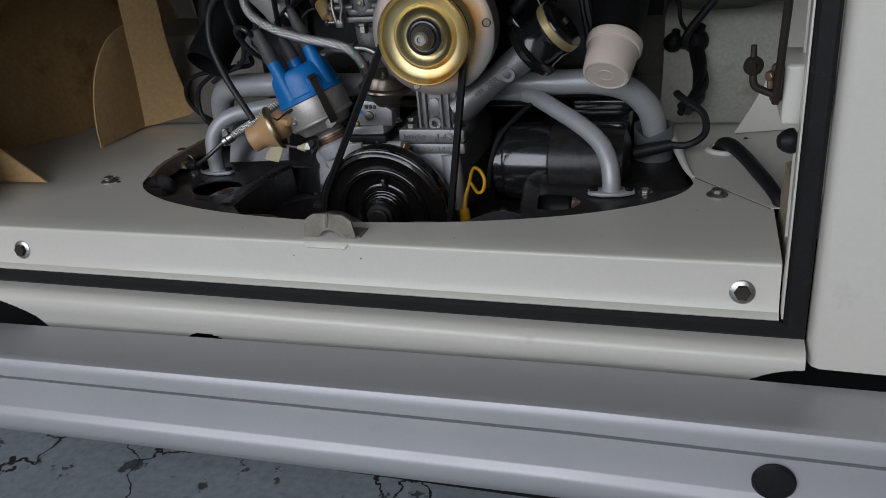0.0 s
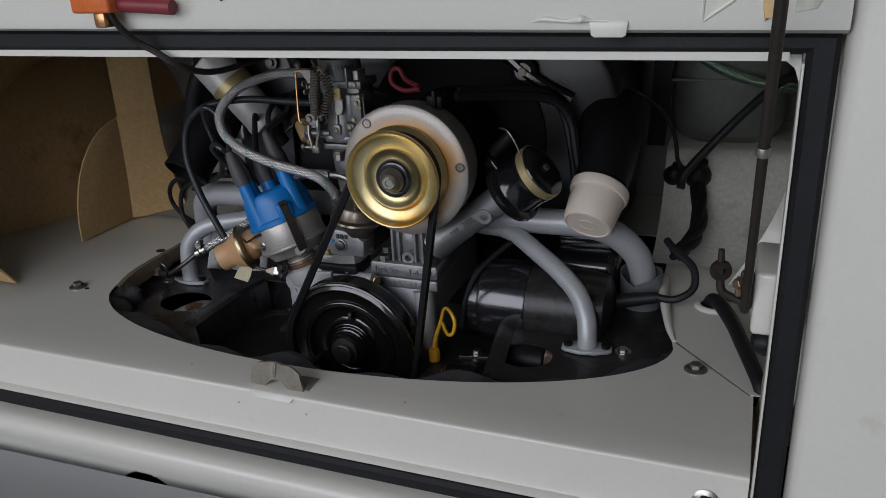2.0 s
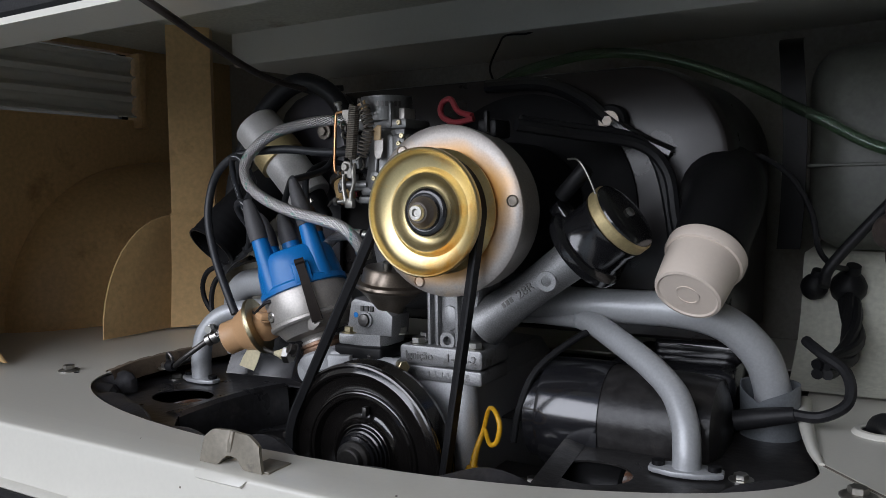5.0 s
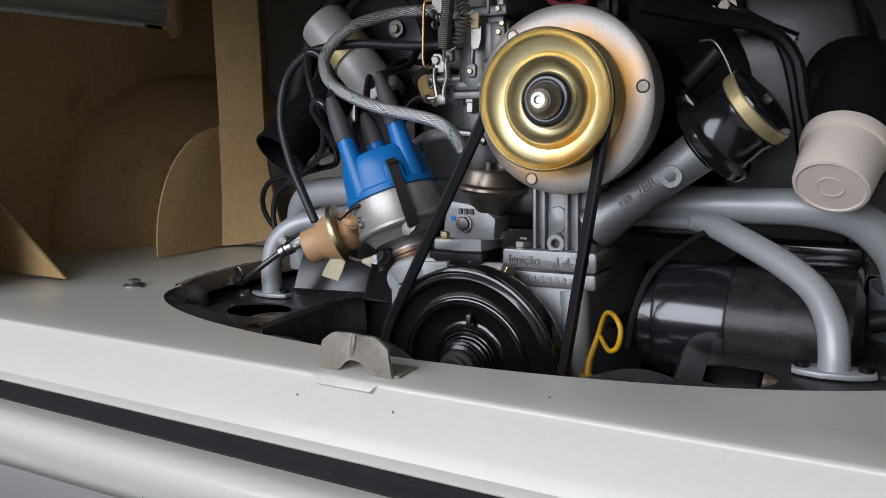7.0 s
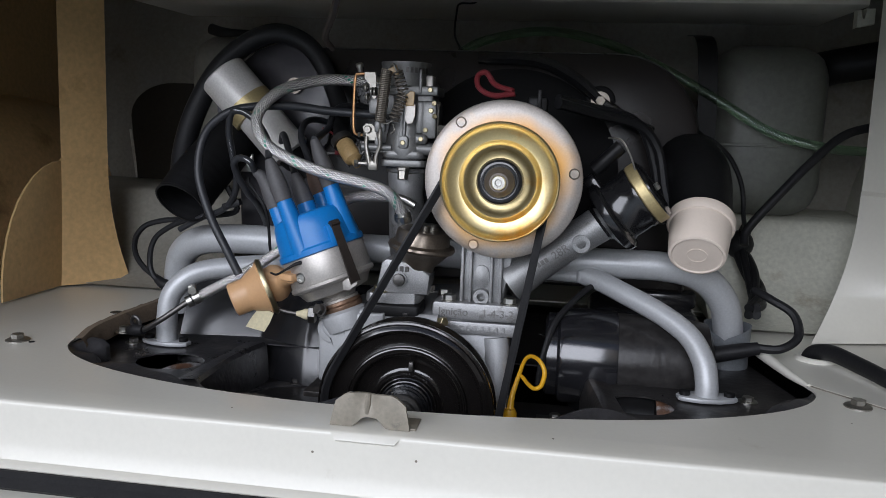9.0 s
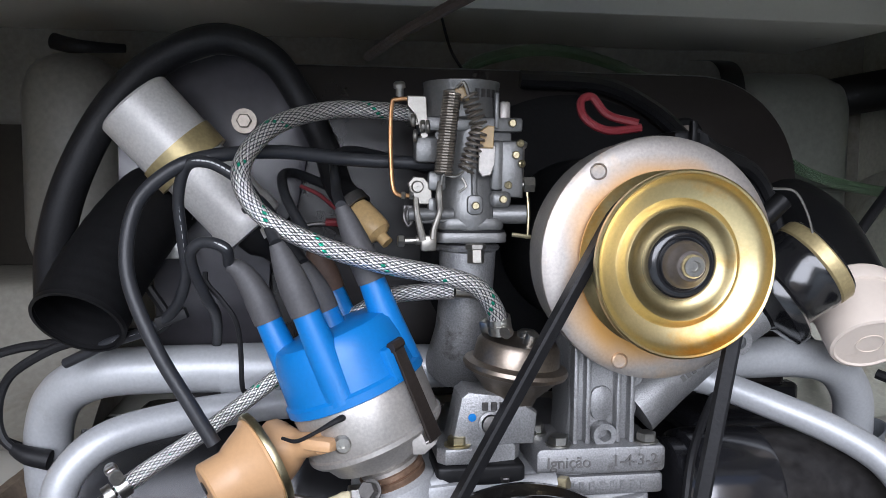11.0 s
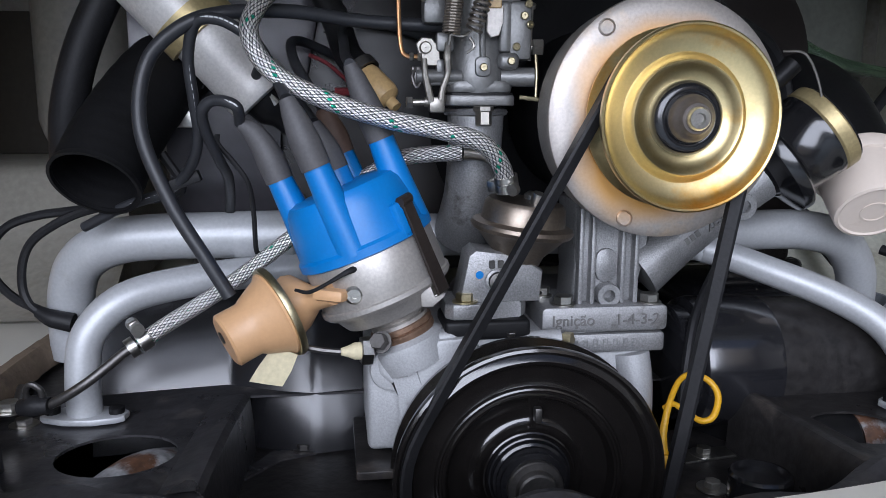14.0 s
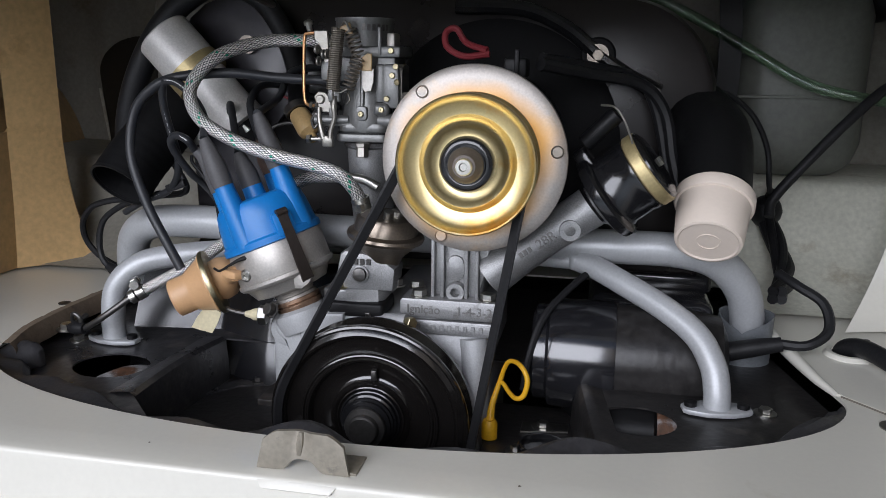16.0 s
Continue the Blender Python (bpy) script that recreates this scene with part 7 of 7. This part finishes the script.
lathe(bm, [(0, 0), (0.0045, 0), (0.0045, 0.004), (0, 0.004)], M @ Matrix.Translation((0.006, 0.011, -0.006)) @ Matrix.Rotation(radians(90), 4, 'Y'), 14)
lathe(bm, [(0, 0), (0.0045, 0), (0.0045, 0.004), (0, 0.004)], M @ Matrix.Translation((-0.010, 0.011, -0.006)) @ Matrix.Rotation(radians(90), 4, 'Y'), 14)
part("clamp", bm, STEEL, t, "steel screw clamp")

hose("vacuum_hose", [(-0.286, 0.066, 0.683), (-0.300, 0.068, 0.707), (-0.322, 0.073, 0.745), (-0.339, 0.080, 0.790), (-0.335, 0.085, 0.830), (-0.315, 0.085, 0.853), (-0.288, 0.088, 0.864), (-0.245, 0.105, 0.868), (-0.20, 0.118, 0.864), (-0.15, 0.122, 0.862), (-0.13, 0.125, 0.862)],
     0.0047, HOSE, "dark grey vacuum hose looping from canister to carburettor")
hose("breather_hose", [(-0.428, 0.22, 0.745), (-0.420, 0.205, 0.80), (-0.402, 0.20, 0.855), (-0.372, 0.20, 0.908), (-0.335, 0.20, 0.942), (-0.295, 0.20, 0.957), (-0.258, 0.205, 0.945), (-0.235, 0.21, 0.915), (-0.215, 0.20, 0.875), (-0.205, 0.18, 0.845), (-0.195, 0.155, 0.832)],
     [0.0140, 0.0140, 0.0135, 0.0130, 0.0125, 0.0120, 0.0115, 0.0112, 0.0110, 0.0110, 0.0110], RUBBER, "thick black breather hose arching over the coil")


def fuel_filter():
    t = thing("fuel_filter", (-0.175, 0.14, 0.815), "amber plastic inline fuel filter with a clip", "fuel filter")
    a, b = V((-0.194, 0.148, 0.830)), V((-0.170, 0.130, 0.803))
    M = to(a, b - a)
    bm = B()
    lathe(bm, [(0.006, 0), (0.0095, 0.002), (0.0105, 0.006), (0.0110, 0.024), (0.0100, 0.028), (0.0045, 0.031), (0.0045, 0.038), (0, 0.038)], M, 24)
    part("body", bm, FILTER, t)
    bm = B()
    lathe(bm, [(0.0108, -0.006), (0.0128, -0.006), (0.0128, 0.002), (0.0108, 0.002)], M, 24)
    box(bm, 0.009, 0.018, -0.004, 0.004, -0.005, 0.001, M, bev=0.001)
    part("clip", bm, DARKSTEEL, t)


fuel_filter()


def wire(pts, r, material, label, group="engine wires"):
    return hose("wire", pts, r, material, label, "wire", group, 8, 7)


wire([(-0.345, 0.17, 0.77), (-0.332, 0.168, 0.742), (-0.375, 0.185, 0.7315), (-0.424, 0.20, 0.723), (-0.447, 0.20, 0.720), (-0.470, 0.20, 0.712), (-0.486, 0.204, 0.694), (-0.488, 0.208, 0.672), (-0.474, 0.210, 0.652), (-0.450, 0.212, 0.638), (-0.436, 0.214, 0.634)], 0.0036, RUBBER, "black ignition lead bundled behind the manifold pipe")
wire([(-0.37, 0.18, 0.735), (-0.400, 0.192, 0.7265), (-0.418, 0.196, 0.721), (-0.436, 0.196, 0.712), (-0.452, 0.196, 0.700), (-0.460, 0.196, 0.684), (-0.462, 0.196, 0.664), (-0.457, 0.194, 0.650), (-0.447, 0.192, 0.642)], 0.0036, RUBBER, "black ignition lead looped beside the manifold pipe")
hose("plug_boot", [(-0.451, 0.193, 0.6445), (-0.440, 0.191, 0.639), (-0.424, 0.190, 0.635)], [0.0048, 0.0072, 0.0078], RUBBER, "black rubber spark plug boot beside the bent pipe", "boot")
wire([(-0.2970, 0.1200, 0.7863), (-0.2966, 0.1200, 0.7789), (-0.2873, 0.1200, 0.7675), (-0.2776, 0.1200, 0.7523), (-0.2749, 0.1250, 0.7326), (-0.2745, 0.1300, 0.7036), (-0.2728, 0.1350, 0.6978)], 0.0018, RUBBER, "thin black wire down to the manifold")
wire([(-0.250, 0.19, 0.80), (-0.235, 0.19, 0.812), (-0.215, 0.19, 0.815), (-0.20, 0.195, 0.805)], 0.002, DARKSTEEL, "bare grey wire behind the distributor")
wire([(-0.215, 0.19, 0.8165), (-0.200, 0.188, 0.8165)], 0.0032, RED, "red insulated crimp on a wire")
wire([(-0.235, 0.20, 0.845), (-0.220, 0.20, 0.838), (-0.205, 0.20, 0.825)], 0.0016, RED, "thin red wire behind the distributor")
wire([(0.0049, 0.1000, 0.8881), (-0.0185, 0.1020, 0.8859), (-0.0342, 0.1050, 0.8940), (-0.0363, 0.1100, 0.9061), (-0.0275, 0.1120, 0.9099), (-0.0168, 0.1080, 0.8973), (0.0029, 0.1000, 0.8911)], 0.0030, RED, "red cable looped above the alternator")
wire([(0.05, 0.10, 0.880), (0.09, 0.15, 0.872), (0.14, 0.19, 0.862), (0.165, 0.20, 0.835), (0.175, 0.195, 0.79), (0.185, 0.185, 0.755)], 0.006, RUBBER, "black cable curving down beside the shroud")
wire([(0.05, 0.11, 0.885), (0.09, 0.16, 0.878), (0.135, 0.195, 0.868), (0.155, 0.205, 0.84), (0.168, 0.20, 0.79), (0.175, 0.19, 0.75)], 0.005, RUBBER, "black cable curving down beside the shroud")
wire([(-0.205, 0.053, 0.6465), (-0.215, 0.054, 0.6465), (-0.228, 0.056, 0.6475), (-0.243, 0.060, 0.650)], 0.0022, DARKSTEEL, "short grey wire with the paper tag")
wire([(0.045, 0.10, 0.575), (0.050, 0.105, 0.61), (0.062, 0.12, 0.645), (0.09, 0.15, 0.672), (0.11, 0.17, 0.682)], 0.0036, RUBBER, "black cable rising beside the cylinder tin")
wire([(0.285, 0.165, 0.618), (0.31, 0.16, 0.620), (0.33, 0.17, 0.633), (0.327, 0.185, 0.655), (0.305, 0.20, 0.668), (0.29, 0.22, 0.675)], 0.005, RUBBER, "black spark plug lead looping to its boot")
hose("plug_boot", [(0.238, 0.165, 0.606), (0.262, 0.165, 0.612), (0.288, 0.165, 0.618)], [0.0095, 0.009, 0.007], RUBBER, "black rubber spark plug boot beside the silver pipe", "boot")
wire([(-0.060, 0.44, 1.045), (-0.082, 0.42, 1.030), (-0.097, 0.38, 1.022), (-0.098, 0.36, 1.005), (-0.095, 0.33, 0.975), (-0.085, 0.32, 0.955)], 0.0014, RUBBER, "thin black wire hanging from the cross member")
wire([(-0.1561, -0.2120, 1.0159), (-0.1543, -0.2060, 1.0018), (-0.1491, -0.1940, 0.9855), (-0.1354, -0.1860, 0.9744), (-0.1192, -0.1830, 0.9640), (-0.1138, -0.1600, 0.9525), (-0.1331, -0.1000, 0.9414), (-0.1712, 0.0000, 0.9315), (-0.1882, 0.0800, 0.9286)], 0.0032, RUST, "dark brown wire hanging from the lamp into the hatch opening")
hose("clear_hose", [(-0.085, 0.33, 0.952), (-0.055, 0.36, 0.972), (0.02, 0.40, 0.990), (0.10, 0.42, 0.980), (0.19, 0.43, 0.945), (0.27, 0.42, 0.900), (0.34, 0.41, 0.860), (0.41, 0.40, 0.843), (0.47, 0.40, 0.840)],
     0.0065, GREEN, "translucent green hose crossing behind the fan shroud")
hose("black_hose", [(0.463, 0.38, 0.875), (0.415, 0.36, 0.860), (0.375, 0.345, 0.825), (0.335, 0.335, 0.78), (0.300, 0.33, 0.735), (0.295, 0.32, 0.715)], 0.0058, RUBBER, "black hose from the bay's post to the engine")
hose("hose_stub", [(-0.4883, 0.4400, 0.9892), (-0.4714, 0.4350, 0.9847), (-0.4504, 0.4350, 0.9835), (-0.4208, 0.4500, 0.9853)], [0.0085, 0.008, 0.006, 0.0045], RUBBER, "black rubber hose stub on the bay's back wall", "hose")
hose("corner_duct", [(0.41, 0.56, 0.955), (0.46, 0.53, 0.965), (0.54, 0.50, 0.98)], 0.026, DULLBLACK, "thick black duct in the corner of the bay", "duct", "", 24)


def wiring_bundle():
    t = thing("wiring_bundle", (0.30, 0.33, 0.66), "bundle of black taped wiring with rubber bulbs beside the shroud", "wiring")
    for c, r in ((V((0.311, 0.425, 0.703)), 0.0195), (V((0.276, 0.420, 0.703)), 0.0150)):
        bm = B()
        lathe(bm, [(0, -r), (r * 0.45, -r * 0.92), (r * 0.8, -r * 0.62), (r, -r * 0.1), (r * 0.96, r * 0.35), (r * 0.72, r * 0.75), (r * 0.45, r), (r * 0.40, r * 1.5), (0, r * 1.5)], to(c, (0.2, -0.35, 0.9)), 24)
        part("bulb", bm, RUBBER, t, "round black rubber bulb")
    for k in range(4):
        a = k * math.pi / 2
        pts = []
        for i in range(9):
            f = i / 8
            c = V((0.313, 0.410, 0.690)).lerp(V((0.300, 0.262, 0.640)), f) + V((0.014 * math.sin(math.pi * f), 0, -0.014 * math.sin(math.pi * f)))
            pts.append(c + V((0.0065 * math.cos(a + 4 * f), 0, 0.0065 * math.sin(a + 4 * f))))
        bm = B()
        tube(bm, pts, 0.0056, 10, 4)
        part("strand", bm, RUBBER, t)
    bm = B()
    tube(bm, [(0.311, 0.418, 0.725), (0.300, 0.350, 0.735), (0.290, 0.315, 0.755), (0.284, 0.310, 0.791), (0.266, 0.305, 0.826), (0.240, 0.300, 0.848), (0.215, 0.300, 0.855)], 0.0030, 10, 6)
    part("thin_cable", bm, RUBBER, t)


wiring_bundle()


def tag_and_sender():
    t = thing("paper_tag", (-0.248, 0.06, 0.62), "aged paper tag hanging under the vacuum canister", "tag")
    bm = B()
    prism(bm, [(-0.2585, 0.6507), (-0.2431, 0.6437), (-0.2474, 0.6330), (-0.2537, 0.6223), (-0.2643, 0.6242), (-0.2752, 0.6266), (-0.2689, 0.6369)], 0.0008, Matrix.Translation((0, 0.060, 0)) @ XZ, bev=0)
    part("sheet", bm, PAPER, t)
    t = thing("oil_sender", (-0.192, 0.052, 0.636), "brass oil pressure sender with a white plug", "sender")
    M = to((-0.194, 0.055, 0.6465), (-1, -0.15, 0.03))
    bm = B()
    hexhead(bm, M, 0.0095, 0.008)
    part("nut", bm, STEEL, t)
    bm = B()
    lathe(bm, [(0.0058, 0.008), (0.0058, 0.012), (0.004, 0.016), (0.0025, 0.021), (0, 0.021)], M, 18)
    part("plug", bm, PAPER, t, "yellowed plastic plug")
    bm = B()
    hexhead(bm, to((-0.188, 0.054, 0.652), (-0.4, -0.8, 0.4)), 0.006, 0.007, 0.0075)
    part("clamp_bolt", bm, DARKSTEEL, t)


tag_and_sender()

for x, y, z, a in ((-0.322, 0.132, 0.753, 0.35),):
    bm = B()
    box(bm, -0.011, 0.011, -0.005, 0.004, -0.0040, 0.0040, Matrix.Translation((x, y, z)) @ Matrix.Rotation(-a, 4, 'Y'), bev=0.0012)
    solid("cable_holder", bm, RUBBER, "black plastic cable holder clipping the ignition leads", "cable holder")

t = thing("pipe_joint", (-0.42, 0.09, 0.60), "oily dark fuel pipe joint with a rubber sleeve and clip", "pipe joint")
bm = B()
tube(bm, [(-0.409, 0.083, 0.607), (-0.420, 0.086, 0.606), (-0.430, 0.092, 0.603)], [0.0055, 0.0075, 0.006], 14, 4)
part("sleeve", bm, RUBBER, t)
bm = B()
tube(bm, [(-0.424, 0.088, 0.607), (-0.425, 0.086, 0.616), (-0.421, 0.084, 0.622), (-0.415, 0.084, 0.618), (-0.414, 0.085, 0.610)], 0.0022, 10, 6)
part("loop", bm, DARKSTEEL, t)
bm = B()
hexhead(bm, Matrix.Translation((-0.441, 0.098, 0.5985)), 0.007, 0.006, 0.011)
part("nut", bm, STEEL, t)


def dipstick():
    t = thing("dipstick", (0.020, 0.085, 0.53), "yellow plastic dipstick with a loop handle", "dipstick")
    bm = B()
    tube(bm, [(0.018, 0.066, 0.552), (0.0195, 0.071, 0.570), (0.025, 0.076, 0.590), (0.031, 0.074, 0.609), (0.038, 0.068, 0.6155), (0.047, 0.060, 0.613), (0.0525, 0.056, 0.603), (0.050, 0.055, 0.589), (0.043, 0.057, 0.584), (0.036, 0.064, 0.586), (0.028, 0.074, 0.591), (0.023, 0.080, 0.586)], [0.0042, 0.0030, 0.0024, 0.0022, 0.0022, 0.0023, 0.0025, 0.0025, 0.0023, 0.0022, 0.0021, 0.0021], 12, 8)
    part("handle", bm, YELLOW, t)
    bm = B()
    lathe(bm, [(0, -0.01), (0.0075, -0.01), (0.0075, 0.004), (0.0055, 0.008), (0, 0.008)], Matrix.Translation((0.018, 0.066, 0.549)), 18)
    part("plug", bm, YELLOW, t)
    bm = B()
    tube(bm, [(0.018, 0.066, 0.542), (0.018, 0.068, 0.502)], 0.007, 14, 2)
    part("tube", bm, DULLBLACK, t)


dipstick()


def hatch_lamp():
    t = thing("marker_lamp", (-0.1664, -0.2, 1.0100), "amber plastic lamp with a dark red bar above the hatch opening", "lamp")
    bm = B()
    box(bm, -0.1876, -0.1451, -0.222, -0.190, 1.0110, 1.0400, bev=0.003, seg=3)
    part("lens", bm, ORANGE, t, "amber plastic lens")
    bm = B()
    tube(bm, [(-0.1451, -0.206, 1.0170), (-0.0912, -0.205, 1.0140)], 0.0065, 14, 3)
    part("red_bar", bm, RED, t, "dark red plastic bar")
    bm = B()
    box(bm, -0.1696, -0.1576, -0.216, -0.200, 0.9980, 1.0120, bev=0.002)
    part("socket", bm, COPPER, t)


hatch_lamp()


# ---- right end of the deck ----
def stay_and_box():
    t = thing("hatch_stay", (0.39, -0.15, 0.77), "rusty hatch support rod with a hinge bracket", "hatch stay")
    a, b = V((0.3882, -0.1505, 0.768)), V((0.3905, -0.265, 1.075))
    bm = B()
    tube(bm, [a.lerp(b, k) for k in (-0.02, 0.25, 0.5, 0.75, 1.0)], [0.0036, 0.0036, 0.0038, 0.0042, 0.0042], 14, 4)
    rod = part("rod", bm, RUST, t)
    bm = B()
    m = a.lerp(b, 0.47)
    lathe(bm, [(0.0044, -0.004), (0.0054, -0.003), (0.0056, 0.002), (0.0044, 0.004)], to(m, b - a), 16)
    part("worn_spot", bm, CARBSTEEL, rod, "bare worn metal spot")
    bm = B()
    prism(bm, rounded(-0.0055, 0.0055, -0.006, 0.030, 0.0045, 5), 0.004, Matrix.Translation((a.x, a.y + 0.006, a.z)) @ XZ, bev=0.001)
    part("bracket", bm, RUST, t)
    bm = B()
    box(bm, -0.0085, -0.0035, -0.004, 0.004, 0.008, 0.024, Matrix.Translation(a), bev=0.0015)
    hexhead(bm, to((a.x - 0.006, a.y - 0.003, a.z + 0.020), (-0.7, -0.7, 0)), 0.0045, 0.004)
    part("hinge_nut", bm, COPPERY, t, "rust-stained hinge nut")
    bm = B()
    p = [V(q) for q in ((0.3863, -0.1500, 0.7700), (0.3775, -0.1500, 0.7735), (0.3690, -0.1500, 0.7790), (0.3672, -0.1500, 0.7930), (0.3665, -0.1500, 0.8150))]
    tube(bm, p, [0.0034, 0.0034, 0.0036, 0.0034, 0.0026], 12, 6)
    part("hinge_pin", bm, RUST, t)
    bm = B()
    lathe(bm, [(0.0030, -0.0035), (0.0082, -0.0035), (0.0090, 0.0), (0.0082, 0.0035), (0.0030, 0.0035), (0.0030, -0.0035)], to((0.3672, -0.1500, 0.7965), (0.5, -0.85, 0)), 22)
    part("eye", bm, RUST, t)
    bm = B()
    box(bm, 0.394, 0.418, -0.150, -0.075, 0.741, 0.797, bev=0.004, seg=3)
    solid("hinge_box", bm, CREAM, "cream painted box section at the hatch's edge", "body bracket")
    d = V((0.035, -0.053, 0)).normalized()
    for h, r in ((0.885, 0.0042), (0.858, 0.0022)):
        bm = B()
        lathe(bm, [(0, 0), (r, 0), (r, 0.0008), (0, 0.0008)], to((0.4412 + 0.62 * 0.0348, 0.350 - 0.62 * 0.053, h), (-d.y * -1, -d.x, 0)), 16)
        solid("trim_post_hole", bm, RUBBER, "small dark hole in the cream post", "hole", "structure")
    t = thing("battery_cable", (0.38, 0.1, 0.61), "thick black cable entering a grommet in the deck", "cable")
    bm = B()
    tube(bm, [(0.350, 0.198, 0.598), (0.354, 0.186, 0.612), (0.364, 0.160, 0.6195), (0.380, 0.115, 0.6185), (0.393, 0.065, 0.6175), (0.402, 0.030, 0.6165), (0.411, 0.000, 0.611), (0.416, -0.012, 0.600)], [0.0095, 0.0095, 0.0092, 0.0088, 0.0085, 0.0082, 0.0075, 0.0070], 16, 8)
    part("cable", bm, RUBBER, t)
    bm = B()
    lathe(bm, [(0.0155, 0.0), (0.0235, 0.0), (0.0235, 0.0020), (0.0205, 0.0050), (0.0170, 0.0055), (0.0155, 0.0040)], Matrix.Translation((0.355, 0.184, DECK)), 32)
    part("grommet", bm, CREAM, t)
    bm = B()
    lathe(bm, [(0, 0.0026), (0.0157, 0.0026), (0.0157, 0.0020), (0, 0.0020)], Matrix.Translation((0.355, 0.184, DECK)), 24)
    part("hole", bm, RUBBER, t)
    bm = B()
    prism(bm, [(0.428, 1.001), (0.428, 1.024), (0.4335, 1.024), (0.4335, 1.012), (0.438, 1.012), (0.438, 1.026), (0.450, 1.026), (0.450, 1.006), (0.434, 1.004)], 0.016, Matrix.Translation((0, 0.414, 0)) @ XZ, bev=0.001)
    solid("metal_clip", bm, BAYPAINT, "small painted clip on the bay's post", "clip")

    bm = B()
    lathe(bm, [(0.008, 0.0), (0.0125, 0.0), (0.0125, 0.004), (0.010, 0.010), (0.0065, 0.014), (0, 0.0145)], to((0.4115, -0.100, 0.7105), (-1, -0.25, 0)), 24)
    solid("rubber_plug", bm, RUBBER, "black rubber plug in the edge of the hatch opening", "plug")


stay_and_box()
